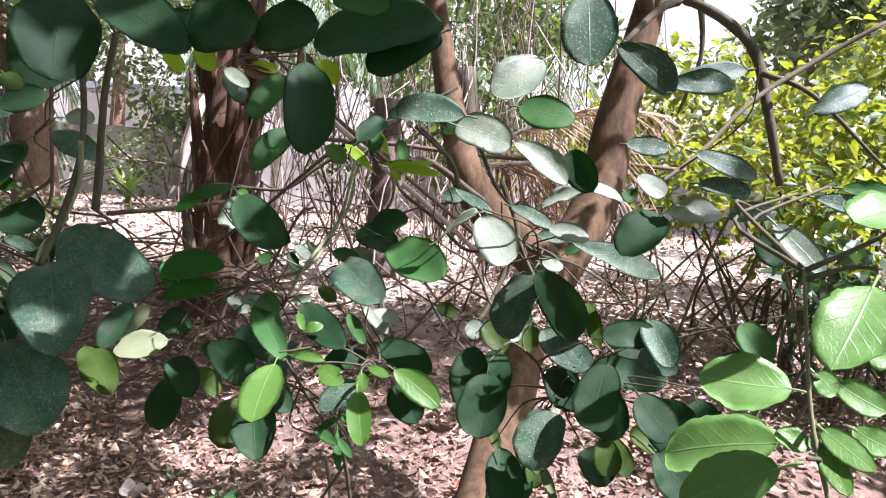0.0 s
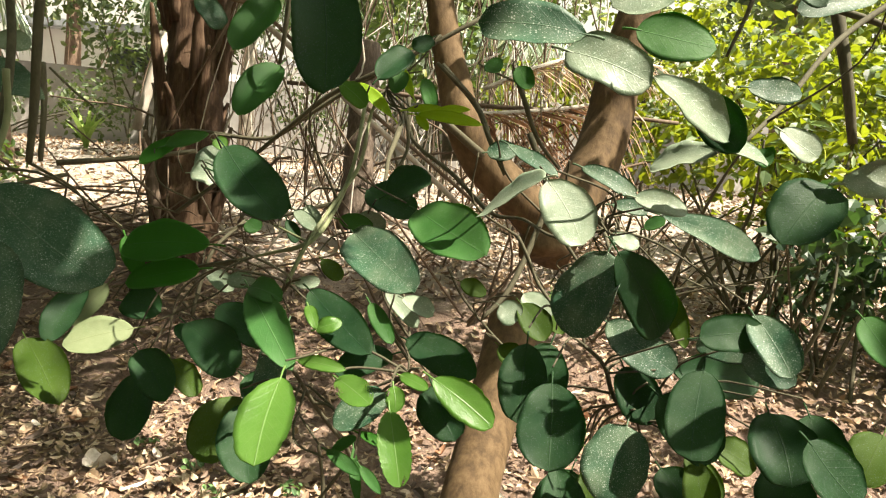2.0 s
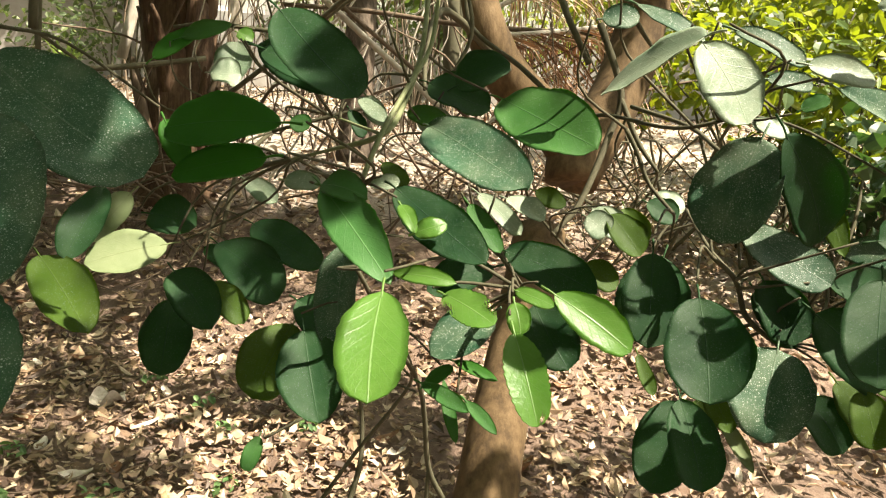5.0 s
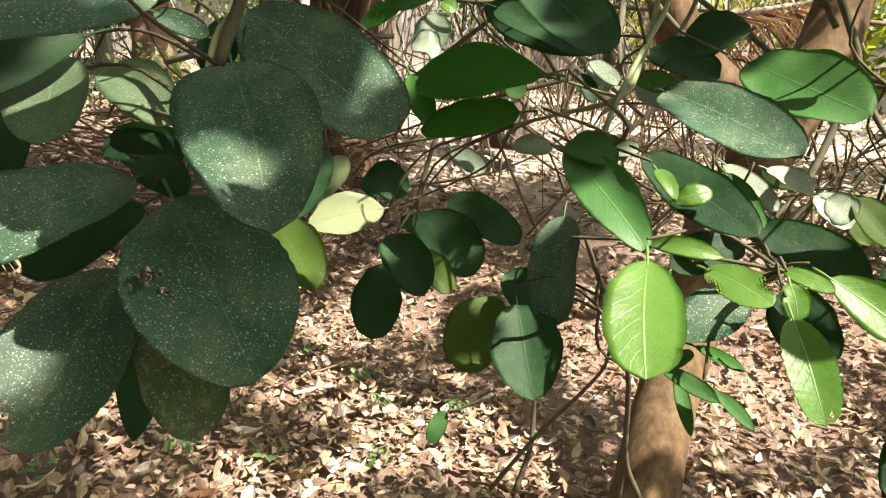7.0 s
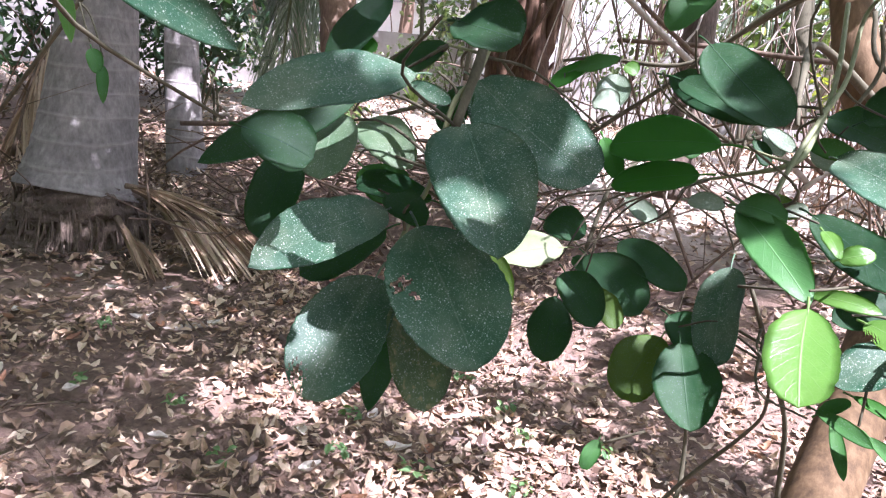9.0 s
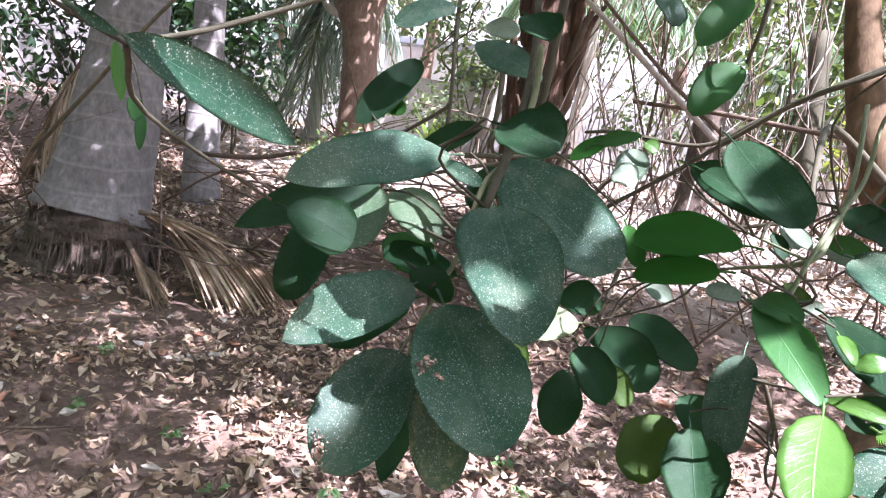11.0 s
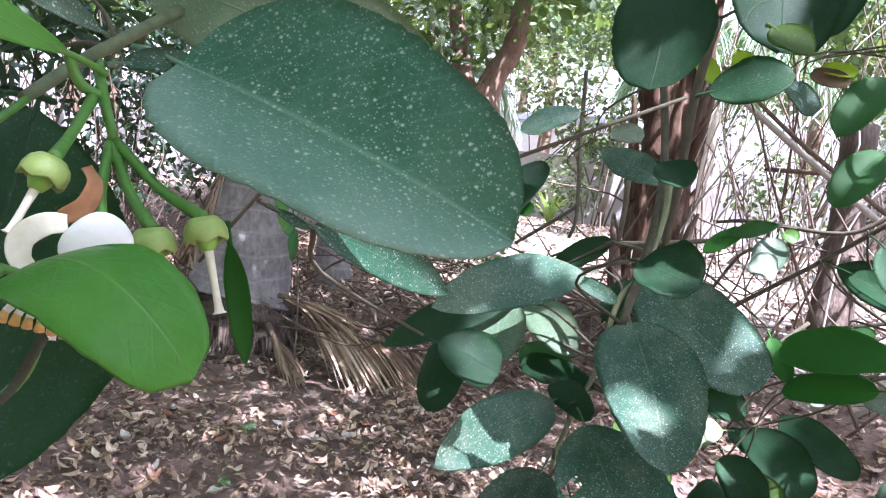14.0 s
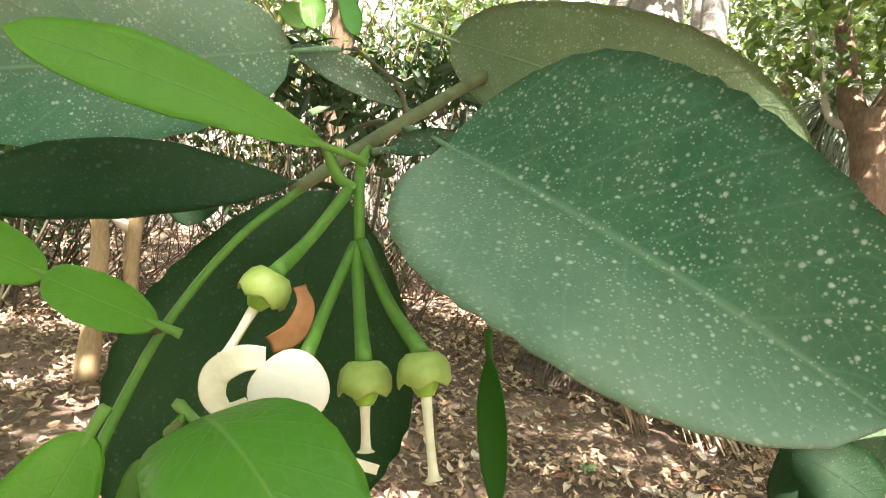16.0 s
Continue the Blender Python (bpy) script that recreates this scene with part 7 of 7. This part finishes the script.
        z0 = float(rise(x, y)) + rng.uniform(-0.02, 0.9) * rng.uniform()
        r = rng.uniform(0.003, 0.010)
        w = rng.normal(0, 0.24, (4, 2)).cumsum(0)
        lines.append([(x + w[k, 0], y + w[k, 1], z1 + (z0 - z1) * k / 3, r * (0.7 + 0.1 * k)) for k in range(4)])
    for i, row in enumerate(lines):
        tube("vine", row, WOOD[mat], e, 5, 4, 0.05, i)


vine_curtain(-2.2, 1.3, 5.6, 7.6, 3.8, 95, 601, "brown dead creepers hanging in the thicket")
vine_curtain(-1.4, 0.6, 4.9, 6.2, 3.2, 28, 602, "pale dead creepers hanging in the thicket", "pale")
vine_curtain(-8.0, -6.2, 0.0, 3.6, 3.2, 150, 603, "brown dead creepers hanging from the shrubs")
stick_heap((-2.6, 4.4), 110, (1.1, 0.7, 0.35), 0.4, 1.3, (0.0, 0.4), 63, "low pile of dry sticks and frond ribs", "dry")
stick_heap((-5.8, 3.2), 120, (1.4, 1.6, 0.5), 0.5, 1.8, (0.0, 1.3), 64, "brown dry vines under the palms", "dry", 0.010)
stick_heap((-6.6, 1.2), 160, (1.2, 1.8, 0.8), 0.5, 2.0, (0.1, 1.4), 65, "hanging brown vines and twigs", "dry", 0.010)
stick_heap((1.8, 4.6), 60, (1.0, 0.8, 0.3), 0.5, 1.5, (0.1, 1.3), 66, "thin brown stems of the shrubs", "bark", 0.012)


def lone_stick(rows, mat, label, name="fallen_branch"):
    e = thing(name, rows[0][:3], label, "branch")
    tube("stick", rows, WOOD[mat], e, 10, 4, 0.06, 70)


lone_stick([(-1.330, 4.145, 2.083, 0.0150), (-1.016, 4.236, 1.837, 0.0170), (-0.498, 4.383, 1.422, 0.0175), (-0.203, 4.468, 1.190, 0.0175), (0.135, 4.562, 0.901, 0.0170)], "pale", "long pale dry pole leaning through the thicket")
lone_stick([(-1.232, 4.078, 2.093, 0.0100), (-0.826, 4.188, 1.732, 0.0120), (-0.328, 4.334, 1.358, 0.0120), (0.170, 4.480, 0.983, 0.0110)], "dry", "grey dry pole leaning through the thicket")
lone_stick([(-1.117, 4.887, 1.619, 0.0140), (-0.574, 4.874, 1.620, 0.0160), (0.079, 4.746, 1.575, 0.0155), (0.802, 4.626, 1.580, 0.0140), (1.391, 4.609, 1.567, 0.0120)], "dry", "thin horizontal pole resting across the thicket")
lone_stick([(0.916, 5.416, 0.444, 0.0640), (1.176, 5.401, 0.402, 0.0640), (1.433, 5.392, 0.394, 0.0555)], "pale", "pale fallen log on the ground")
lone_stick([(-2.352, 2.719, 0.018, 0.0135), (-2.670, 2.517, -0.062, 0.0187), (-2.916, 2.356, -0.088, 0.0210), (-3.253, 2.209, -0.122, 0.0184)], "pale", "pale dry branch lying on the earth")
lone_stick([(-3.403, 3.181, 0.832, 0.0050), (-3.325, 3.160, 0.451, 0.0065), (-3.263, 3.119, 0.120, 0.0060), (-3.200, 3.033, -0.020, 0.0040)], "dry", "thin pale hanging root stem")
lone_stick([(-3.888, 3.956, 0.773, 0.0181), (-3.502, 4.125, 0.819, 0.0181), (-3.222, 4.257, 0.909, 0.0141)], "dry", "thin dry stick lying behind the frond")
lone_stick([(-0.931, 2.051, -0.069, 0.0086), (-0.861, 2.098, -0.031, 0.0139), (-0.775, 2.158, 0.010, 0.0159)], "tanbark", "tan dry bark piece on the earth")
lone_stick([(-2.328, 5.804, 1.966, 0.0427), (-2.482, 5.654, 1.198, 0.0384)], "pale", "straight grey post beside the fibrous trunk", "post")
lone_stick([(-0.711, 5.562, 1.984, 0.1149), (-0.685, 5.433, 1.341, 0.1067), (-0.672, 5.335, 0.858, 0.1231), (-0.669, 5.287, 0.616, 0.1436)], "root", "dark slender trunk in the thicket", "thin_trunk")
lone_stick([(-0.140, 6.241, 2.386, 0.0827), (-0.054, 6.113, 1.760, 0.0781), (0.010, 5.994, 1.178, 0.0919)], "bark", "dark slender trunk in the thicket", "thin_trunk")


# ---- shrubs and trees behind ----
def shrub(x, y, blobs, count, size, mat, seed, label, stems=7, stem_mat="bark", up=0.5, name="shrub", aspect=0.55, shell=0.2, singles=0):
    z = float(rise(x, y))
    s = thing(name, (x, y, z), label, "shrub" if name == "shrub" else "tree")
    rng = np.random.default_rng(seed)
    for i in range(stems):
        b = blobs[i % len(blobs)]
        e = np.array([x + b[0], y + b[1], z + b[2]]) + rng.normal(0, 0.25, 3) * np.array(b[3:6])
        c = np.array([x, y, z - 0.03]) + np.array([rng.uniform(-0.2, 0.2), rng.uniform(-0.2, 0.2), 0])
        m = c * 0.5 + e * 0.5 + rng.normal(0, 0.08, 3)
        r = 0.010 + 0.008 * b[5]
        tube("stem", [(*c, r), (*m, r * 0.8), (*e, r * 0.35)], WOOD[stem_mat], s, 7, 5, 0.08, seed * 10 + i)
    bl = [(x + b[0], y + b[1], z + b[2], *b[3:6]) for b in blobs]
    crown("crown", bl, count, size, mat, s, seed, up=up, aspect=aspect, shell=shell, singles=singles)
    return s


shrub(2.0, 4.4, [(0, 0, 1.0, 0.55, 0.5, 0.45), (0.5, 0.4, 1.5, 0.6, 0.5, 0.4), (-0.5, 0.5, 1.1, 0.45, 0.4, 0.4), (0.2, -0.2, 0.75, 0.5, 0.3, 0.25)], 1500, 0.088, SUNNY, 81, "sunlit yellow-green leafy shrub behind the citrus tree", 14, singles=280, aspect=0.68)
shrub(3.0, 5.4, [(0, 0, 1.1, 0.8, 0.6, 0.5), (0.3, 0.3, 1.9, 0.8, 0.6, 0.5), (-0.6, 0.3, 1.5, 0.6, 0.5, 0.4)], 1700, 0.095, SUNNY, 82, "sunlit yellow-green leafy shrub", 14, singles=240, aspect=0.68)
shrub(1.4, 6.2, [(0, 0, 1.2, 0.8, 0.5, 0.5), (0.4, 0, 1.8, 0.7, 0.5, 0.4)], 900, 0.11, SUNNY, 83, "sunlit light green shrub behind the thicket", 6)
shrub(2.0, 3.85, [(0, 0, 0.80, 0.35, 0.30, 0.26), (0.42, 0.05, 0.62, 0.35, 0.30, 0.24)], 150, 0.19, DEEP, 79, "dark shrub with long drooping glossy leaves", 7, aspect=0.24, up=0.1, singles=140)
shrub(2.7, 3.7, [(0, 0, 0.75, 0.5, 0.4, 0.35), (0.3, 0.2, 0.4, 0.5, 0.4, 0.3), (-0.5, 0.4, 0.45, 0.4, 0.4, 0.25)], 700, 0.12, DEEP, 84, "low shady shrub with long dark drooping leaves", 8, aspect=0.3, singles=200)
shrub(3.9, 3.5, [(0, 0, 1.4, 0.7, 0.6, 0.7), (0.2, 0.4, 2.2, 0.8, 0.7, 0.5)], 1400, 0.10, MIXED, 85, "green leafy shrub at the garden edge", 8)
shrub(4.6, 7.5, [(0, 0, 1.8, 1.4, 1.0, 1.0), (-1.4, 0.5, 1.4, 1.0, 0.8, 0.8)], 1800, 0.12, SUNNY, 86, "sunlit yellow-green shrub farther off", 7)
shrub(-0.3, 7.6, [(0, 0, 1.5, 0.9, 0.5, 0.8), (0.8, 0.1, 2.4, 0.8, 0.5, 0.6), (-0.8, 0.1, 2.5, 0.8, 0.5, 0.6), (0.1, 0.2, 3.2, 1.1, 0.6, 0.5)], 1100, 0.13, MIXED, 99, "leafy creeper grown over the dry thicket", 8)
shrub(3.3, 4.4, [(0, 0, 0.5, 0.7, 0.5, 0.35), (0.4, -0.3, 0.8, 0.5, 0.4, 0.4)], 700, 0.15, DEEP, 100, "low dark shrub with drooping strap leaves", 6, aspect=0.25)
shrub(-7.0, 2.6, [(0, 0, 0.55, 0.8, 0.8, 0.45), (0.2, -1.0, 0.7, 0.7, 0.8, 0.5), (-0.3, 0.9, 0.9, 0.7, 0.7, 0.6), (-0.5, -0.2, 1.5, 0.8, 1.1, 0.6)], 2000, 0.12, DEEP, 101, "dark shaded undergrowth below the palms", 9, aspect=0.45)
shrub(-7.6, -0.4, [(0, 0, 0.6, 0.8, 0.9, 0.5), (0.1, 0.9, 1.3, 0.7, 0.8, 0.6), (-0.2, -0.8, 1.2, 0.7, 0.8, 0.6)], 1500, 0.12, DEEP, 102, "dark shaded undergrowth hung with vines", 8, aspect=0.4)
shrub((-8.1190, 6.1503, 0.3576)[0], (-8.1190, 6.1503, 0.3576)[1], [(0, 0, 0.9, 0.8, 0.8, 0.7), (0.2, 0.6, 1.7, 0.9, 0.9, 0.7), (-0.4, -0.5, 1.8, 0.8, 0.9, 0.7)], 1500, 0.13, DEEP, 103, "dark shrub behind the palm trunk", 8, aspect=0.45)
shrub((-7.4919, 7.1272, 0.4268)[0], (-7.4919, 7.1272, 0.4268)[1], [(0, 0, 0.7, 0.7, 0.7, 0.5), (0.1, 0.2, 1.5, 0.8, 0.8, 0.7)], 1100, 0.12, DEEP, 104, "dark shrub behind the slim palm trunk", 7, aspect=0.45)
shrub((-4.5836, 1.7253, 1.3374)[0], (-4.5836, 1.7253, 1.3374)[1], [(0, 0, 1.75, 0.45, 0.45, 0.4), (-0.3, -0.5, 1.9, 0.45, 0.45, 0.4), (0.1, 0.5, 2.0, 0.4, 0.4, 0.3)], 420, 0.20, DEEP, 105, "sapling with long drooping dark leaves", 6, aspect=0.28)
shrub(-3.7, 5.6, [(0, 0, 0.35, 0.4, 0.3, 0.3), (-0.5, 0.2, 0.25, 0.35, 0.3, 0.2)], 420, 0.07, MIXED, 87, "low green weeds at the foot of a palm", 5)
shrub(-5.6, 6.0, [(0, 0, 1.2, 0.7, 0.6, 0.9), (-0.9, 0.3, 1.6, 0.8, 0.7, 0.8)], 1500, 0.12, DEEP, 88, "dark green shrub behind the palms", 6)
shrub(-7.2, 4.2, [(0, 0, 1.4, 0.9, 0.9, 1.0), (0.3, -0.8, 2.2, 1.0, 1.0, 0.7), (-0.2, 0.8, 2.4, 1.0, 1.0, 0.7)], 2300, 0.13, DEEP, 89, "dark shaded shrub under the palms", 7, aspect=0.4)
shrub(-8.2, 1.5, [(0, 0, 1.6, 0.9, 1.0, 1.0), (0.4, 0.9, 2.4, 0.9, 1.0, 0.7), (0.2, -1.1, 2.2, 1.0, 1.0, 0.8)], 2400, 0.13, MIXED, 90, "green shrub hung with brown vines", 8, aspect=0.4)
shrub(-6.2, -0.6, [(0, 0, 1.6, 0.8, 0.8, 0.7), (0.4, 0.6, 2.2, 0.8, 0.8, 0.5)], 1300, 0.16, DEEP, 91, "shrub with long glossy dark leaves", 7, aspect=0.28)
shrub(-6.3, 9.3, [(0, 0, 0.7, 0.8, 0.4, 0.6), (1.4, 0.2, 0.6, 0.8, 0.4, 0.5), (-1.5, -0.3, 0.7, 0.7, 0.4, 0.5)], 1500, 0.09, FAR, 92, "light green shrubs along the wall", 8)
shrub(-2.2, 11.0, [(0, 0, 0.9, 0.9, 0.5, 0.8), (2.0, 0, 1.2, 1.0, 0.5, 1.0), (-1.2, 0, 1.9, 0.8, 0.5, 0.6)], 1700, 0.10, FAR, 93, "light green shrubs along the wall", 8)
shrub(0.8, 9.0, [(0, 0, 1.0, 0.9, 0.6, 0.7), (1.5, 0.3, 1.5, 1.0, 0.6, 0.8)], 1500, 0.10, SUNNY, 94, "sunlit yellow-green leafy shrub before the wall", 7)


def blade_plant(at, n, length, width, mat, seed, label, name="spiky_plant", spread=0.7):
    """Long arching blades rising from one point."""
    rng = np.random.default_rng(seed)
    s = thing(name, at, label, "plant")
    for i in range(n):
        a = 6.28 * i / n + rng.uniform(-0.3, 0.3)
        d = np.array([math.cos(a), math.sin(a), 0])
        L = length * rng.uniform(0.6, 1.1)
        sp = spread * rng.uniform(0.3, 1.1)
        v, f = [], []
        for k in range(7):
            t = k / 6
            c = d * sp * L * t ** 1.5 + np.array([0, 0, L * (t - 0.35 * sp * t ** 2.2)])
            w = width * (1 - t ** 2.5) * (0.6 + 0.8 * t * (1 - t))
            sd = np.array([-d[1], d[0], 0])
            v += [c - sd * w, c - d * w * 0.35 + np.array([0, 0, -0.1 * w]), c + sd * w]
        for k in range(6):
            j = 3 * k
            f += [(j, j + 1, j + 4, j + 3), (j + 1, j + 2, j + 5, j + 4)]
        ob = new("blade", mesh_from("blade", v, f, mat))
        ob.parent = s
    return s


BLADE = plain_mat("blade_green", (0.19, 0.32, 0.06), (0.34, 0.45, 0.12), 0.5, 30, 0.3)
BANANA = plain_mat("banana_green", (0.14, 0.24, 0.10), (0.26, 0.36, 0.18), 0.5, 12, 0.4)
blade_plant((-4.8621, 9.3033, 0.7787), 13, 0.75, 0.05, BLADE, 95, "spiky light green agave-like plant on the bright earth")
blade_plant((-0.1353, 10.6888, 1.5097), 7, 2.2, 0.20, BANANA, 96, "banana plant with broad pale green leaves", "banana_plant", 0.45)
blade_plant((0.5587, 12.1019, 1.6717), 7, 2.4, 0.20, BANANA, 97, "banana plant with broad pale green leaves", "banana_plant", 0.45)
blade_plant((2.9, 3.3, 0.0), 12, 0.5, 0.035, plain_mat("dark_blade", (0.02, 0.05, 0.02), (0.05, 0.09, 0.03), 0.4, 30, 0.15), 98, "dark drooping strap-leaved plant", "strap_plant", 1.1)

# single larger dry leaves and scraps lying on top of the litter
PALE_LEAF = plain_mat("bleached_dry_leaf", (0.42, 0.36, 0.30), (0.66, 0.60, 0.53), 0.7, 60, 0.1)
TAN_LEAF = plain_mat("tan_dry_leaf", (0.26, 0.17, 0.10), (0.42, 0.29, 0.18), 0.65, 60, 0.1)
RUST_LEAF = plain_mat("rusty_dry_leaf", (0.16, 0.075, 0.04), (0.28, 0.14, 0.075), 0.65, 60, 0.1)
SCRAP = plain_mat("blue_scrap", (0.04, 0.22, 0.62), (0.60, 0.72, 0.85), 0.35, 25)


def curled_leaf(x, y, ln, wid, turn, mat, seed, label, name="fallen_leaf", category="leaf", crumple=0.10):
    """One dry blade lying on the litter, its edges and tip curled up."""
    rng = np.random.default_rng(seed)
    v, f = [], []
    n, m = 14, 8
    ph, cu, be = rng.uniform(0, 6.28), rng.uniform(0.5, 1.3), rng.uniform(0.05, 0.3)
    c, s = math.cos(turn), math.sin(turn)
    for i in range(n + 1):
        u = i / n
        h = 0.5 * wid * (math.sin(math.pi * (0.04 + 0.93 * u)) ** 0.7)
        for k in range(m + 1):
            q = 2 * k / m - 1
            ang = cu * q
            a, b = (u - 0.5) * ln, h * math.sin(ang) / max(cu, 0.2)
            z = h * (1 - math.cos(ang)) / max(cu, 0.2) * 1.6 + be * ln * (2 * u - 1) ** 2 + crumple * wid * math.sin(7 * u + ph + 3 * q) * math.sin(5 * q + ph)
            v.append((a * c - b * s, a * s + b * c, z + 0.012))
    for i in range(n):
        for k in range(m):
            j = i * (m + 1) + k
            f.append((j, j + 1, j + m + 2, j + m + 1))
    ob = new(name, mesh_from(name, v, f, mat))
    ob.location = (x, y, float(rise(x, y)) + 0.006)
    tagged(ob, label, category, "single fallen leaves" if name == "fallen_leaf" else "")


curled_leaf(-1.20, 2.67, 0.12, 0.085, 0.5, PALE_LEAF, 1, "large crumpled bleached leaf on the litter", crumple=0.3)
curled_leaf((-2.0508, 6.6713, 1.2805)[0], (-2.0508, 6.6713, 1.2805)[1], 0.10, 0.08, 0.9, SCRAP, 2, "small crumpled blue and white plastic scrap", "plastic_scrap", "litter", 0.35)
rng_l = np.random.default_rng(77)
for i in range(150):
    lx, ly = rng_l.uniform(-3.4, 1.3), rng_l.uniform(1.5, 4.2)
    k = int(rng_l.integers(0, 3))
    curled_leaf(lx, ly, rng_l.uniform(0.06, 0.11), rng_l.uniform(0.028, 0.05), rng_l.uniform(0, 6.28), (PALE_LEAF, TAN_LEAF, RUST_LEAF)[k], 800 + i, ("bleached dry leaf curled on the litter", "tan dry leaf curled on the litter", "rusty brown dry leaf curled on the litter")[k])

# small weeds in the litter
WEED = foliage_mat("weed_leaves", [(0.0, (0.05, 0.12, 0.04)), (1.0, (0.16, 0.26, 0.10))], (0.2, 0.35, 0.06), 0.3)
for i, (wx, wy) in enumerate(((-0.72, 2.52), (-0.85, 2.72), (-1.22, 2.05), (-1.32, 2.3), (-0.95, 2.1), (-1.9, 2.0), (-2.3, 1.9), (-1.1, 2.85), (-0.62, 2.2), (-2.7, 2.35), (-1.5, 1.8), (-0.45, 2.6))):
    wz = float(rise(wx, wy))
    w = thing("weed", (wx, wy, wz), "small green weed seedling in the litter", "weed", "weeds in the litter")
    crown("foliage", [(wx, wy, wz + 0.035, 0.05, 0.05, 0.025)], 16, 0.035, WEED, w, 400 + i, up=1.2)

# ---- wall and building beyond ----
WALLP = plain_mat("weathered_wall", (0.20, 0.185, 0.175), (0.38, 0.36, 0.345), 0.9, 1.4)
PLASTER = plain_mat("pale_plaster", (0.72, 0.72, 0.73), (0.84, 0.84, 0.84), 0.85, 2.0)


def slab(name, a, b, z0, z1, t, mat, label, kind="structure", bev=0.01, category="wall"):
    """A straight wall from a to b with a coping."""
    A, B = Vector((*a, 0)), Vector((*b, 0))
    d = (B - A).normalized()
    n = Vector((-d.y, d.x, 0)) * t / 2
    bm = bmesh.new()
    vs = [bm.verts.new((*(p + s).xy, z)) for z in (z0, z1) for p, s in ((A, -n), (B, -n), (B, n), (A, n))]
    for q in ((3, 2, 1, 0), (4, 5, 6, 7), (0, 1, 5, 4), (1, 2, 6, 5), (2, 3, 7, 6), (3, 0, 4, 7)):
        bm.faces.new([vs[i] for i in q])
    bmesh.ops.bevel(bm, geom=bm.edges[:], offset=bev, segments=2, affect="EDGES")
    me = bpy.data.meshes.new(name)
    bm.to_mesh(me)
    bm.free()
    me.materials.append(mat)
    return tagged(new(name, me), label, category, kind=kind)


slab("wall_north", (-13.0, 10.2), (6.0, 14.2), 0.4, 1.95, 0.22, WALLP, "weathered grey compound wall with stains")
slab("wall_west", (-13.0, 10.2), (-12.2, -8.0), -0.2, 1.7, 0.22, WALLP, "weathered grey compound wall in shade")
HOUSE = thing("house", (-7.0, 17.5, 0.7), "pale bluish plastered house behind the wall", "house")


def house_box(name, x0, x1, y0, y1, z0, z1, mat):
    bm = bmesh.new()
    bmesh.ops.create_cube(bm, size=1)
    for v in bm.verts:
        v.co = Vector(((x0 + x1) / 2 + v.co.x * (x1 - x0), (y0 + y1) / 2 + v.co.y * (y1 - y0), (z0 + z1) / 2 + v.co.z * (z1 - z0)))
    bmesh.ops.bevel(bm, geom=bm.edges[:], offset=0.03, segments=2, affect="EDGES")
    me = bpy.data.meshes.new(name)
    bm.to_mesh(me)
    bm.free()
    me.materials.append(mat)
    o = new(name, me)
    o.parent = HOUSE
    return o


house_box("wall", -4, 1.2, 0, 5, -0.3, 2.4, PLASTER)
house_box("roof", -4.4, 1.6, -0.5, 5.4, 2.4, 2.6, plain_mat("roof_sheet", (0.26, 0.28, 0.31), (0.36, 0.38, 0.41), 0.6, 3))
house_box("window", -1.6, -0.5, -0.04, 0.02, 0.9, 2.1, plain_mat("dark_window", (0.03, 0.035, 0.04), (0.05, 0.055, 0.06), 0.2, 5))
house_box("door", 0.1, 0.9, -0.05, 0.02, -0.3, 1.8, plain_mat("blue_door", (0.08, 0.14, 0.25), (0.12, 0.19, 0.32), 0.5, 5))


def far_tree(x, y, h, r, mat, seed, label, count=2300, size=0.24):
    rng = np.random.default_rng(seed)
    bl = []
    for i in range(7):
        a = rng.uniform(0, 6.28)
        q = rng.uniform(0.1, 0.8) * r
        bl.append((q * math.cos(a), q * math.sin(a), h * rng.uniform(0.5, 0.95), r * rng.uniform(0.4, 0.65), r * rng.uniform(0.4, 0.65), h * rng.uniform(0.10, 0.2)))
    s = shrub(x, y, bl, count, size, mat, seed, label, 7, "tree", name="far_tree")
    z = float(rise(x, y))
    tube("trunk", [(x, y, z - 0.1, 0.2), (x + 0.05, y, z + h * 0.3, 0.15), (x, y + 0.1, z + h * 0.6, 0.09), (x, y, z + h * 0.85, 0.04)], WOOD["tree"], s, 10, 4, 0.08, seed)
    return s


shrub(-5.0, 11.2, [(0, 0, 1.6, 1.1, 0.6, 0.9), (-1.2, 0.2, 2.4, 1.1, 0.6, 0.8), (1.0, 0, 2.8, 1.0, 0.6, 0.7), (0.1, 0, 3.4, 1.4, 0.7, 0.6)], 2600, 0.13, FAR, 110, "tall light green shrubs before the house", 9)
shrub(-0.6, 13.0, [(0, 0, 2.0, 1.3, 0.7, 1.0), (-1.4, 0, 2.8, 1.2, 0.7, 0.8)], 1500, 0.14, FAR, 111, "tall light green shrubs before the wall", 9)
for i, (x, y, h, r) in enumerate(((-17, 15, 7, 3.6), (-12, 20, 8, 4), (-4, 24, 8, 4), (0.2, 17.5, 6.5, 3.0), (8.5, 19, 7.5, 4), (13, 14, 8, 4), (-15, 8, 6.5, 3.2), (-16, 2, 7, 3.5), (-14, -4, 7, 3.4), (10, 8, 6, 2.8),
                                  (-21, 10, 9, 4), (5.5, 12.5, 5, 2.2), (-8, 14.5, 5.5, 2.4), (-2.6, 15.5, 6, 2.6), (-11.5, 13.5, 6, 2.6))):
    far_tree(x, y, h, r, FAR if y > 12 else MIXED, 120 + i, "leafy tree in the hazy distance" if y > 12 else "leafy tree beyond the palms")
